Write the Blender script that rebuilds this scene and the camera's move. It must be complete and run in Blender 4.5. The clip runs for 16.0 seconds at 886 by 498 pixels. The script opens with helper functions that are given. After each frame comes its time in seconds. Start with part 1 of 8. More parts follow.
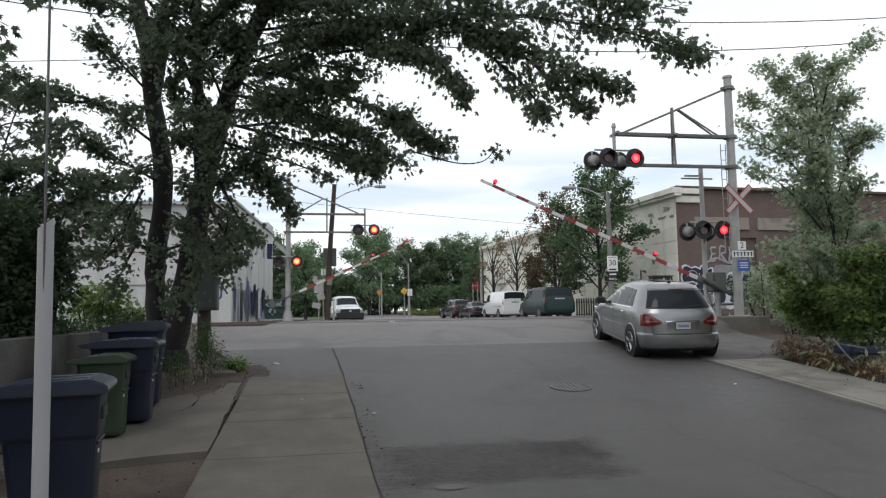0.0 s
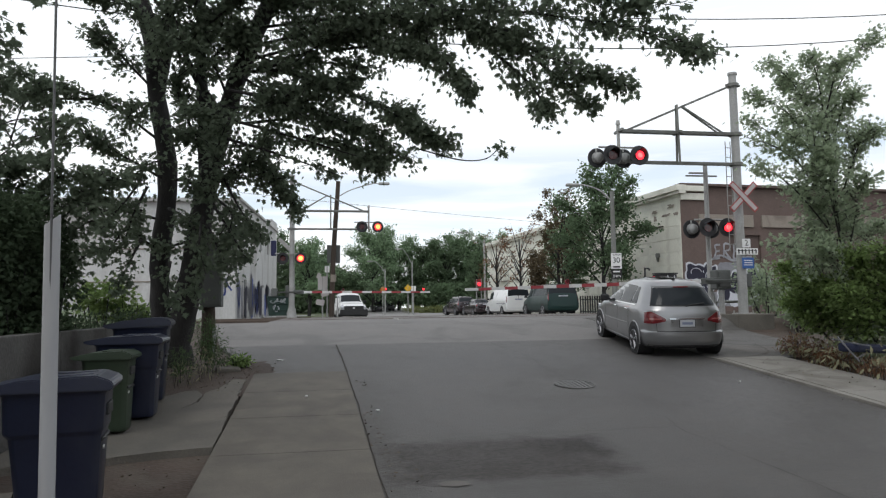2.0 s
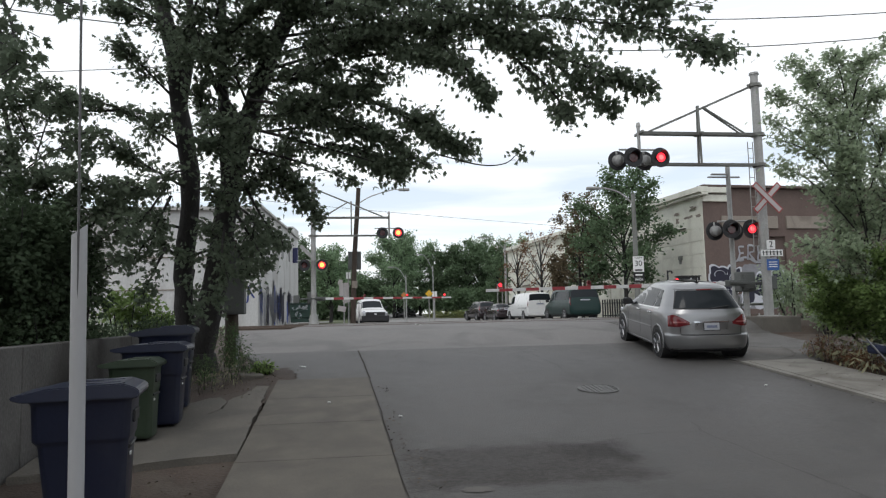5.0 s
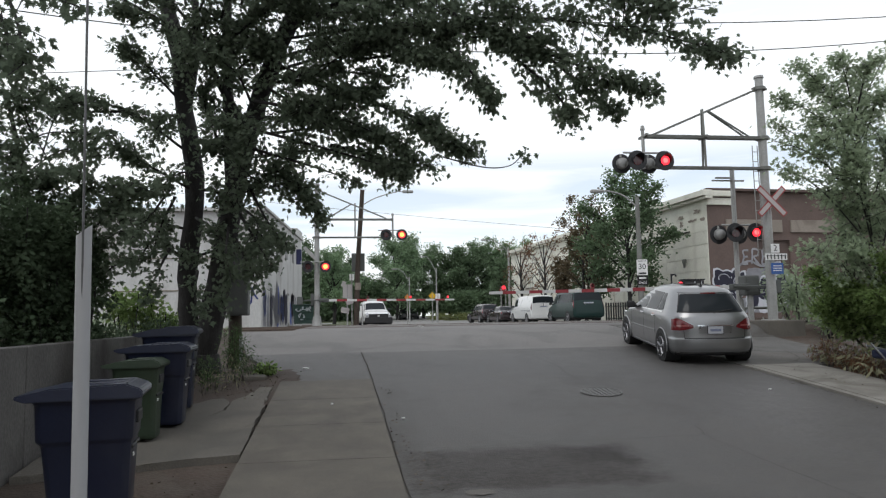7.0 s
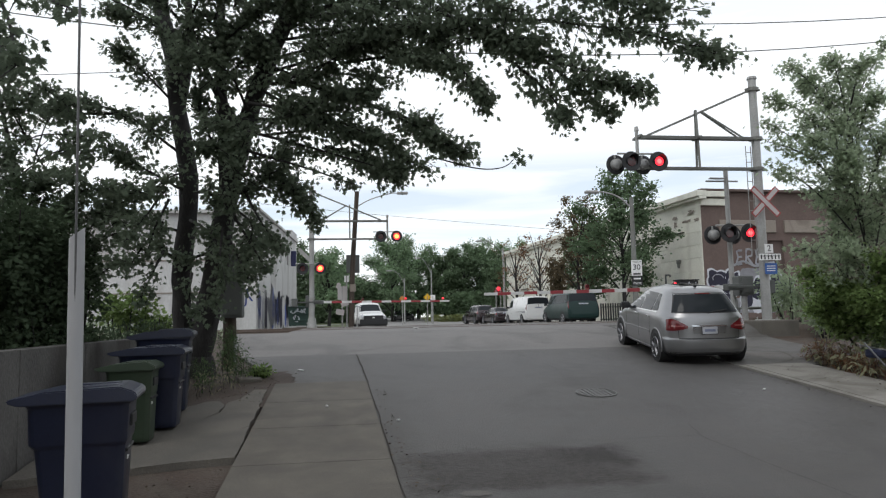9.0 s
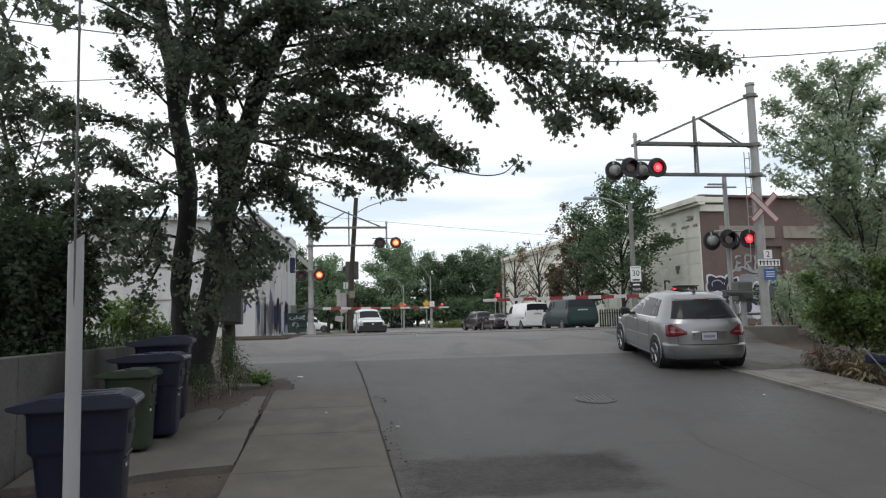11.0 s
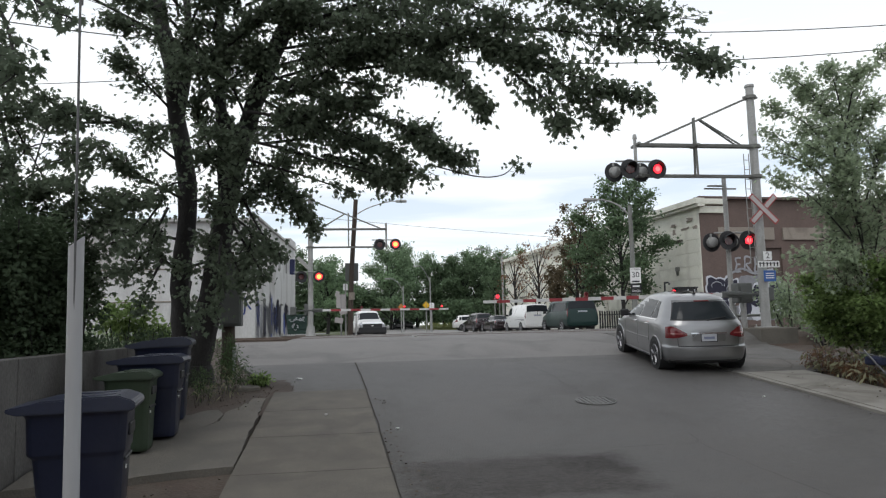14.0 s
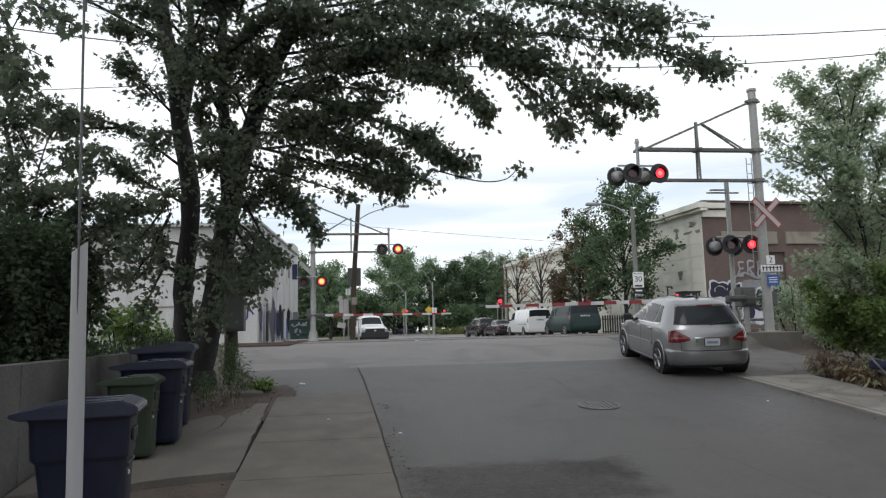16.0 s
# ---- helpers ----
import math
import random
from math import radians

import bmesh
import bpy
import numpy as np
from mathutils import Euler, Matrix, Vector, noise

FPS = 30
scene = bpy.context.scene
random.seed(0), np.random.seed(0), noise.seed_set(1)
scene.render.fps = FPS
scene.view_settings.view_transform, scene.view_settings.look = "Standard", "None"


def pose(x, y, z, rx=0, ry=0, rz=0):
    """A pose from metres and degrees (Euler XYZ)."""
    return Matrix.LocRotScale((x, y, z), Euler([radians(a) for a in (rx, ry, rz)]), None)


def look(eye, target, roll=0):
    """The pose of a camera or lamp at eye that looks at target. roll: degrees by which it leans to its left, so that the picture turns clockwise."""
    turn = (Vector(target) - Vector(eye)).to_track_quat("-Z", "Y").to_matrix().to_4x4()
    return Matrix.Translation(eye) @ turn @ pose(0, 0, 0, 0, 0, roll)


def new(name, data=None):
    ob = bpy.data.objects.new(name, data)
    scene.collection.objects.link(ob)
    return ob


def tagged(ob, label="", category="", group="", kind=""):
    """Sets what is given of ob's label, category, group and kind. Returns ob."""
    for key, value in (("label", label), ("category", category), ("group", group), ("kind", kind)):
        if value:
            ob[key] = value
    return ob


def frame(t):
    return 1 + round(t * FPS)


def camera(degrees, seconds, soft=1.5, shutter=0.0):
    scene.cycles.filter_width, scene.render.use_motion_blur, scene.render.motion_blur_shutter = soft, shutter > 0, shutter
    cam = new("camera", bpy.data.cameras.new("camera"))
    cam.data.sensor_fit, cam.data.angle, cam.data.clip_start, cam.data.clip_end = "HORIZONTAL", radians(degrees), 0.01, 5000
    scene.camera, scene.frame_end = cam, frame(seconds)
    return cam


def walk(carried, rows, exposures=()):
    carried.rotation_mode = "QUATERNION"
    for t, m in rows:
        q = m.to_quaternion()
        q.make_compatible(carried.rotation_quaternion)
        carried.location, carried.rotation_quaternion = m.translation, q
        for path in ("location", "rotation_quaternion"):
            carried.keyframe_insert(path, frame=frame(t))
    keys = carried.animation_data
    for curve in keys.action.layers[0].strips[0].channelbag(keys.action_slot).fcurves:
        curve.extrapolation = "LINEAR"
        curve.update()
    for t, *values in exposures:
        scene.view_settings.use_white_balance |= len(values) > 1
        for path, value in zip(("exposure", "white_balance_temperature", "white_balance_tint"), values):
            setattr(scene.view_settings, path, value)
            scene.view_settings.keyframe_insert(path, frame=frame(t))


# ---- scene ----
# The camera stands on the pavement and only sways a little.
cam = camera(64.2, 16.0, soft=1.2)
walk(cam, [
    (0, pose(0.010, -0.002, 1.75, 94.981, 0.882, -9.856)),
    (0.5, pose(0.007, -0.001, 1.75, 94.851, 0.867, -9.594)),
    (1, pose(0.005, -0.001, 1.75, 94.683, 0.785, -9.625)),
    (1.5, pose(0.004, -0.001, 1.75, 94.661, 0.620, -9.623)),
    (2, pose(0.003, -0.000, 1.75, 94.750, 0.780, -9.574)),
    (2.5, pose(0.003, -0.001, 1.75, 94.894, 1.232, -9.327)),
    (3, pose(0.001, -0.000, 1.75, 95.011, 1.314, -9.037)),
    (3.5, pose(-0.000, 0.000, 1.75, 95.076, 1.233, -8.691)),
    (4, pose(0.001, -0.000, 1.75, 95.083, 1.292, -8.333)),
    (6.5, pose(-0.001, 0.000, 1.75, 95.402, 1.136, -7.550)),
    (7, pose(0.000, -0.000, 1.75, 95.390, 1.014, -7.601)),
    (7.5, pose(0.003, -0.000, 1.75, 95.323, 1.072, -7.729)),
    (8, pose(0.002, -0.000, 1.75, 95.319, 1.105, -7.839)),
    (8.5, pose(-0.001, 0.000, 1.75, 95.388, 1.109, -7.931)),
    (9, pose(0.002, -0.000, 1.75, 95.491, 1.248, -7.997)),
    (11.5, pose(0.000, -0.000, 1.75, 96.040, 1.356, -8.062)),
    (12, pose(-0.001, 0.000, 1.75, 96.008, 1.273, -8.106)),
    (12.5, pose(-0.001, 0.000, 1.75, 96.001, 1.256, -8.108)),
    (13, pose(-0.001, 0.000, 1.75, 96.011, 1.299, -8.134)),
    (13.5, pose(-0.001, 0.000, 1.75, 96.071, 1.279, -8.110)),
    (14, pose(-0.001, 0.000, 1.75, 96.133, 1.374, -8.083)),
    (14.5, pose(-0.002, 0.000, 1.75, 96.233, 1.490, -8.029)),
    (15, pose(-0.002, 0.000, 1.75, 96.317, 1.473, -7.957)),
    (15.5, pose(-0.002, 0.000, 1.75, 96.450, 1.487, -7.931)),
    (16, pose(-0.002, 0.000, 1.75, 96.518, 1.456, -7.872)),
])

# ---- sky and sun: bright overcast with thin blue gaps ----
world = bpy.data.worlds.new("overcast_sky")
scene.world = world
world.use_nodes = True
wn, wl = world.node_tree.nodes, world.node_tree.links
wn.clear()
sky = wn.new("ShaderNodeTexSky")
sky.sky_type, sky.sun_disc = "NISHITA", False
sky.sun_elevation, sky.sun_rotation = radians(56), radians(220)
blue = wn.new("ShaderNodeBackground")
blue.inputs["Strength"].default_value = 0.15
cloud = wn.new("ShaderNodeBackground")
cloud.inputs["Color"].default_value = (0.95, 0.98, 1.0, 1)
cloud.inputs["Strength"].default_value = 1.17
coord, mapping, clumps = wn.new("ShaderNodeTexCoord"), wn.new("ShaderNodeMapping"), wn.new("ShaderNodeTexNoise")
mapping.inputs["Scale"].default_value = (1.3, 1.3, 11.0)
clumps.inputs["Scale"].default_value, clumps.inputs["Detail"].default_value, clumps.inputs["Distortion"].default_value = 1.3, 6, 0.4
ramp = wn.new("ShaderNodeValToRGB")
ramp.color_ramp.elements[0].position, ramp.color_ramp.elements[0].color = 0.42, (0.5, 0.5, 0.5, 1)
ramp.color_ramp.elements[1].position, ramp.color_ramp.elements[1].color = 0.56, (1, 1, 1, 1)
mixer, wout = wn.new("ShaderNodeMixShader"), wn.new("ShaderNodeOutputWorld")
wl.new(coord.outputs["Generated"], mapping.inputs["Vector"])
wl.new(mapping.outputs["Vector"], clumps.inputs["Vector"])
wl.new(clumps.outputs["Fac"], ramp.inputs["Fac"])
wl.new(sky.outputs["Color"], blue.inputs["Color"])
split, high, most = wn.new("ShaderNodeSeparateXYZ"), wn.new("ShaderNodeMapRange"), wn.new("ShaderNodeMath")
high.inputs["From Min"].default_value, high.inputs["From Max"].default_value = 0.15, 0.23
high.inputs["To Min"].default_value, high.inputs["To Max"].default_value = 0.0, 0.93
most.operation = "MAXIMUM"
wl.new(coord.outputs["Generated"], split.inputs[0])
wl.new(split.outputs["Z"], high.inputs["Value"])
wl.new(ramp.outputs["Color"], most.inputs[0])
wl.new(high.outputs["Result"], most.inputs[1])
upper, veil = wn.new("ShaderNodeMapRange"), wn.new("ShaderNodeMath")
upper.inputs["From Min"].default_value, upper.inputs["From Max"].default_value = 0.30, 0.48
upper.inputs["To Min"].default_value, upper.inputs["To Max"].default_value = 1.0, 0.78
veil.operation = "MULTIPLY"
wl.new(split.outputs["Z"], upper.inputs["Value"])
wl.new(most.outputs[0], veil.inputs[0])
wl.new(upper.outputs["Result"], veil.inputs[1])
wl.new(veil.outputs[0], mixer.inputs["Fac"])
wl.new(blue.outputs["Background"], mixer.inputs[1])
wl.new(cloud.outputs["Background"], mixer.inputs[2])
wl.new(mixer.outputs["Shader"], wout.inputs["Surface"])

sun = new("sun", bpy.data.lights.new("sun", "SUN"))
sun.data.energy, sun.data.angle, sun.data.color = 0.7, radians(25), (1.0, 0.985, 0.955)
sun.matrix_world = look((-11, -13, 25), (0, 0, 0))
scene.view_settings.exposure = 0.0

# ---- materials ----
def material(name, color, rough=0.6, metal=0.0, vary=0.25, scale=3.0, fine=40.0, bump=0.15, dirt=None, dirt_amount=0.0, dirt_scale=0.8, glow=None, strength=0.0, translucent=0.0, spread=0.0, coat=0.0, stretch=(1, 1, 1), spec=0.5):
    """A surface with grain at two scales, optional stains in their own colour, and a small difference from piece to piece."""
    m = bpy.data.materials.new(name)
    m.use_nodes = True
    n, l = m.node_tree.nodes, m.node_tree.links
    b = n["Principled BSDF"]
    b.inputs["Metallic"].default_value = metal
    b.inputs["Coat Weight"].default_value = coat
    b.inputs["Specular IOR Level"].default_value = spec
    if glow:
        b.inputs["Base Color"].default_value = (*color, 1)
        b.inputs["Emission Color"].default_value = (*glow, 1)
        b.inputs["Emission Strength"].default_value = strength
        b.inputs["Roughness"].default_value = rough
        return m
    tc, mp = n.new("ShaderNodeTexCoord"), n.new("ShaderNodeMapping")
    mp.inputs["Scale"].default_value = stretch
    l.new(tc.outputs["Object"], mp.inputs["Vector"])
    big, small = n.new("ShaderNodeTexNoise"), n.new("ShaderNodeTexNoise")
    for t, s, d in ((big, scale, 5), (small, fine, 3)):
        t.inputs["Scale"].default_value, t.inputs["Detail"].default_value = s, d
        l.new(mp.outputs["Vector"], t.inputs["Vector"])
    add = n.new("ShaderNodeMath")
    add.operation = "MULTIPLY_ADD"
    l.new(small.outputs["Fac"], add.inputs[0])
    add.inputs[1].default_value = 0.5
    half = n.new("ShaderNodeMath")
    half.operation = "MULTIPLY"
    half.inputs[1].default_value = 0.5
    l.new(big.outputs["Fac"], half.inputs[0])
    l.new(half.outputs[0], add.inputs[2])
    r = n.new("ShaderNodeMapRange")
    r.inputs["From Min"].default_value, r.inputs["From Max"].default_value = 0.3, 0.7
    r.inputs["To Min"].default_value, r.inputs["To Max"].default_value = 1 - vary, 1 + vary
    l.new(add.outputs[0], r.inputs["Value"])
    value = r.outputs["Result"]
    if spread:
        info, sp, mul = n.new("ShaderNodeObjectInfo"), n.new("ShaderNodeMapRange"), n.new("ShaderNodeMath")
        geo, sumr, fr = n.new("ShaderNodeNewGeometry"), n.new("ShaderNodeMath"), n.new("ShaderNodeMath")
        l.new(info.outputs["Random"], sumr.inputs[0])
        l.new(geo.outputs["Random Per Island"], sumr.inputs[1])
        fr.operation = "FRACT"
        l.new(sumr.outputs[0], fr.inputs[0])
        sp.inputs["To Min"].default_value, sp.inputs["To Max"].default_value = 1 - spread, 1 + spread
        l.new(fr.outputs[0], sp.inputs["Value"])
        mul.operation = "MULTIPLY"
        l.new(value, mul.inputs[0])
        l.new(sp.outputs["Result"], mul.inputs[1])
        value = mul.outputs[0]
    col = n.new("ShaderNodeVectorMath")
    col.operation = "SCALE"
    col.inputs[0].default_value = color
    l.new(value, col.inputs["Scale"])
    out = col.outputs["Vector"]
    if dirt:
        spot, cr, mx = n.new("ShaderNodeTexNoise"), n.new("ShaderNodeMapRange"), n.new("ShaderNodeMix")
        spot.inputs["Scale"].default_value, spot.inputs["Detail"].default_value, spot.inputs["Distortion"].default_value = dirt_scale, 8, 0.8
        l.new(mp.outputs["Vector"], spot.inputs["Vector"])
        cr.inputs["From Min"].default_value, cr.inputs["From Max"].default_value = 0.48, 0.66
        cr.inputs["To Max"].default_value = dirt_amount
        l.new(spot.outputs["Fac"], cr.inputs["Value"])
        mx.data_type = "RGBA"
        l.new(cr.outputs["Result"], mx.inputs["Factor"])
        l.new(out, mx.inputs["A"])
        mx.inputs["B"].default_value = (*dirt, 1)
        out = mx.outputs["Result"]
    l.new(out, b.inputs["Base Color"])
    rr = n.new("ShaderNodeMapRange")
    rr.inputs["To Min"].default_value, rr.inputs["To Max"].default_value = max(0.03, rough - 0.1), min(1, rough + 0.1)
    l.new(big.outputs["Fac"], rr.inputs["Value"])
    l.new(rr.outputs["Result"], b.inputs["Roughness"])
    if bump:
        bp = n.new("ShaderNodeBump")
        bp.inputs["Strength"].default_value, bp.inputs["Distance"].default_value = bump, 0.02
        l.new(small.outputs["Fac"], bp.inputs["Height"])
        l.new(bp.outputs["Normal"], b.inputs["Normal"])
    if translucent:
        tr, ms = n.new("ShaderNodeBsdfTranslucent"), n.new("ShaderNodeMixShader")
        l.new(out, tr.inputs["Color"])
        ms.inputs["Fac"].default_value = translucent
        l.new(b.outputs["BSDF"], ms.inputs[1])
        l.new(tr.outputs["BSDF"], ms.inputs[2])
        l.new(ms.outputs["Shader"], n["Material Output"].inputs["Surface"])
    return m


M = {}
M["asphalt"] = material("asphalt", (0.060, 0.0548, 0.0505), 0.58, vary=0.42, scale=3.2, fine=55, bump=0.45, dirt=(0.040, 0.036, 0.032), dirt_amount=0.75, dirt_scale=0.6, stretch=(1.0, 0.8, 1.0), spec=0.5)


def worn_or_sheen_area(mat, cx, cy, hx, hy, color, soft=0.25, amount=0.8, ragged=0.5, matt=0.9):
    """An area with crumbled, uneven edges in a road surface: an old repair, or sky sheen put into the colour."""
    n, l = mat.node_tree.nodes, mat.node_tree.links
    base = n["Principled BSDF"].inputs["Base Color"]
    under = base.links[0].from_socket
    tc, mp, ab, sp, mxm = n.new("ShaderNodeTexCoord"), n.new("ShaderNodeMapping"), n.new("ShaderNodeVectorMath"), n.new("ShaderNodeSeparateXYZ"), n.new("ShaderNodeMath")
    mp.inputs["Location"].default_value = (-cx / hx, -cy / hy, 0)
    mp.inputs["Scale"].default_value = (1 / hx, 1 / hy, 0)
    l.new(tc.outputs["Object"], mp.inputs["Vector"])
    ab.operation, mxm.operation = "ABSOLUTE", "MAXIMUM"
    l.new(mp.outputs["Vector"], ab.inputs[0])
    l.new(ab.outputs["Vector"], sp.inputs[0])
    l.new(sp.outputs["X"], mxm.inputs[0])
    l.new(sp.outputs["Y"], mxm.inputs[1])
    nz, ad = n.new("ShaderNodeTexNoise"), n.new("ShaderNodeMath")
    nz.inputs["Scale"].default_value, nz.inputs["Detail"].default_value, nz.inputs["Roughness"].default_value = 3.2, 9, 0.72
    l.new(tc.outputs["Object"], nz.inputs["Vector"])
    ad.operation, ad.inputs[1].default_value = "MULTIPLY_ADD", ragged
    l.new(nz.outputs["Fac"], ad.inputs[0])
    l.new(mxm.outputs[0], ad.inputs[2])
    mr, mx = n.new("ShaderNodeMapRange"), n.new("ShaderNodeMix")
    mr.inputs["From Min"].default_value, mr.inputs["From Max"].default_value = 1.0 + ragged * 0.5, 1.0 + ragged * 0.5 - soft
    mr.inputs["To Min"].default_value, mr.inputs["To Max"].default_value = 0.0, amount
    l.new(ad.outputs[0], mr.inputs["Value"])
    mx.data_type = "RGBA"
    l.new(mr.outputs["Result"], mx.inputs["Factor"])
    l.new(under, mx.inputs["A"])
    grit, tone, tint = n.new("ShaderNodeTexNoise"), n.new("ShaderNodeMapRange"), n.new("ShaderNodeVectorMath")
    grit.inputs["Scale"].default_value, grit.inputs["Detail"].default_value, grit.inputs["Roughness"].default_value = 16, 8, 0.75
    l.new(tc.outputs["Object"], grit.inputs["Vector"])
    tone.inputs["From Min"].default_value, tone.inputs["From Max"].default_value = 0.35, 0.65
    tone.inputs["To Min"].default_value, tone.inputs["To Max"].default_value = 0.45, 1.6
    l.new(grit.outputs["Fac"], tone.inputs["Value"])
    tint.operation = "SCALE"
    tint.inputs[0].default_value = color
    l.new(tone.outputs["Result"], tint.inputs["Scale"])
    l.new(tint.outputs["Vector"], mx.inputs["B"])
    l.new(mx.outputs["Result"], base)
    gloss = n["Principled BSDF"].inputs["Specular IOR Level"]
    dull, keep = n.new("ShaderNodeMath"), n.new("ShaderNodeMath")
    dull.operation, keep.operation = "MULTIPLY_ADD", "MULTIPLY"
    l.new(mr.outputs["Result"], dull.inputs[0])
    dull.inputs[1].default_value, dull.inputs[2].default_value = -matt, 1.0
    l.new(dull.outputs[0], keep.inputs[0])
    if gloss.links:
        l.new(gloss.links[0].from_socket, keep.inputs[1])
    else:
        keep.inputs[1].default_value = gloss.default_value
    l.new(keep.outputs[0], gloss)


worn_or_sheen_area(M["asphalt"], 1.95, 7.62, 1.35, 0.82, (0.040, 0.035, 0.032), 0.25, 0.88, 0.8, 0.75)
worn_or_sheen_area(M["asphalt"], 2.9, 7.95, 0.55, 0.45, (0.024, 0.021, 0.020), 0.7, 0.6, 1.0, 0.6)
worn_or_sheen_area(M["asphalt"], 0.62, 8.2, 0.40, 4.6, (0.050, 0.045, 0.040), 1.0, 0.6, 1.1, 0.6)
# Right side of the road: grazing sky sheen painted as a paler colour.
worn_or_sheen_area(M["asphalt"], 6.6, 11.0, 1.9, 5.0, (0.105, 0.101, 0.098), 1.0, 0.6, 0.9, 0.0)
# A broad paler area ahead of the approach, set by colour alone.
worn_or_sheen_area(M["asphalt"], 4.3, 14.8, 3.2, 1.9, (0.078, 0.075, 0.072), 0.8, 0.5, 0.9, 0.0)
M["soil_thin"] = material("gritty_asphalt", (0.082, 0.073, 0.064), 0.95, vary=0.4, scale=2.5, fine=60, bump=0.9, dirt=(0.11, 0.098, 0.085), dirt_amount=0.7, dirt_scale=2.0)
M["litter_leaf"] = material("fallen_leaf", (0.085, 0.066, 0.046), 0.85, vary=0.3, scale=0.8, spread=0.45, bump=0)
M["tar"] = material("tar_seam", (0.045, 0.043, 0.041), 0.7, vary=0.3, bump=0.2)
M["kerb_dirt"] = material("kerb_dirt", (0.040, 0.034, 0.029), 0.95, vary=0.5, scale=4, fine=60, bump=0.9)
M["crack"] = material("crack_filler", (0.050, 0.046, 0.043), 0.9, vary=0.5, scale=6, bump=0.3, spec=0.3)
M["shoulder"] = material("worn_shoulder", (0.112, 0.103, 0.094), 0.9, vary=0.25, scale=0.8, fine=60, bump=0.4, dirt=(0.085, 0.075, 0.065), dirt_amount=0.6, dirt_scale=0.5)
# The road colour steps paler with distance: asphalt, approach, then far_asphalt.
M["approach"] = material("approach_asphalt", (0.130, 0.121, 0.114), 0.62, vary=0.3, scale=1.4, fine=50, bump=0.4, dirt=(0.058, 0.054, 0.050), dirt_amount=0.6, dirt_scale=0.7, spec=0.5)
M["far_asphalt"] = material("pale_far_asphalt", (0.215, 0.208, 0.20), 0.85, vary=0.2, scale=0.2, fine=30)
M["concrete"] = material("pavement_concrete", (0.113, 0.101, 0.084), 0.85, vary=0.36, scale=2.6, fine=70, bump=0.3, dirt=(0.075, 0.066, 0.056), dirt_amount=0.6, dirt_scale=1.2, spread=0.06)
M["pale_concrete"] = material("pale_concrete", (0.205, 0.193, 0.172), 0.9, vary=0.2, scale=1.0, fine=60, bump=0.3, dirt=(0.105, 0.094, 0.078), dirt_amount=0.75, dirt_scale=1.1, spread=0.06)
M["hardstanding"] = material("hardstanding", (0.105, 0.100, 0.094), 0.9, vary=0.3, scale=1.2, fine=50, bump=0.5, dirt=(0.064, 0.058, 0.051), dirt_amount=0.75, dirt_scale=0.9)
M["old_concrete"] = material("old_concrete", (0.122, 0.110, 0.094), 0.9, vary=0.3, scale=1.0, fine=50, bump=0.4, dirt=(0.08, 0.075, 0.065), dirt_amount=0.7, dirt_scale=0.7)
M["wall_concrete"] = material("wall_concrete", (0.108, 0.103, 0.098), 0.9, vary=0.4, scale=1.6, fine=35, bump=0.5, dirt=(0.045, 0.040, 0.036), dirt_amount=0.8, dirt_scale=1.0, stretch=(1, 1, 0.6))
M["soil"] = material("soil", (0.066, 0.048, 0.038), 0.95, vary=0.45, scale=1.2, fine=30, bump=0.8, dirt=(0.09, 0.078, 0.062), dirt_amount=0.5, dirt_scale=1.5)
M["grass"] = material("grass_ground", (0.07, 0.09, 0.035), 0.95, vary=0.4, scale=0.6, fine=20, bump=0.6, dirt=(0.1, 0.09, 0.05), dirt_amount=0.5, dirt_scale=0.15)
M["ballast"] = material("ballast", (0.13, 0.12, 0.11), 0.95, vary=0.6, scale=8, fine=30, bump=1.0)
M["rust"] = material("rusty_rail", (0.10, 0.075, 0.06), 0.6, metal=0.5, vary=0.3)
M["galvanised"] = material("galvanised_steel", (0.34, 0.34, 0.33), 0.55, metal=0.35, vary=0.22, scale=2, fine=25, bump=0.1, dirt=(0.2, 0.18, 0.15), dirt_amount=0.4, dirt_scale=1.5)
M["grey_paint"] = material("weathered_grey_paint", (0.19, 0.195, 0.18), 0.6, metal=0.2, vary=0.25, scale=2, fine=30, dirt=(0.09, 0.08, 0.07), dirt_amount=0.5)
M["black"] = material("matt_black_paint", (0.02, 0.02, 0.022), 0.55, vary=0.25)
M["white_pvc"] = material("white_plastic", (0.35, 0.355, 0.365), 0.5, vary=0.06, scale=1.5, fine=12, bump=0.05, dirt=(0.33, 0.32, 0.3), dirt_amount=0.45, dirt_scale=1.6, stretch=(1, 1, 0.3))
M["steel_cable"] = material("steel_cable", (0.12, 0.12, 0.12), 0.5, metal=0.5)
M["cable"] = material("black_cable", (0.02, 0.02, 0.02), 0.6)
M["white_refl"] = material("white_sheeting", (0.58, 0.58, 0.57), 0.5, vary=0.08, dirt=(0.45, 0.43, 0.4), dirt_amount=0.5)
M["faded_white"] = material("faded_white_sheeting", (0.44, 0.41, 0.40), 0.6, vary=0.12, dirt=(0.3, 0.25, 0.24), dirt_amount=0.5)
M["red_refl"] = material("red_sheeting", (0.27, 0.035, 0.042), 0.5, vary=0.12)
M["red_dark"] = material("red_trim", (0.32, 0.05, 0.05), 0.6, vary=0.2)
M["lens"] = material("dark_red_lens", (0.075, 0.008, 0.010), 0.25, vary=0.2, coat=0.5)
M["lamp_red"] = material("lit_red_lamp", (0.3, 0.01, 0.01), glow=(1.0, 0.03, 0.05), strength=2.2)
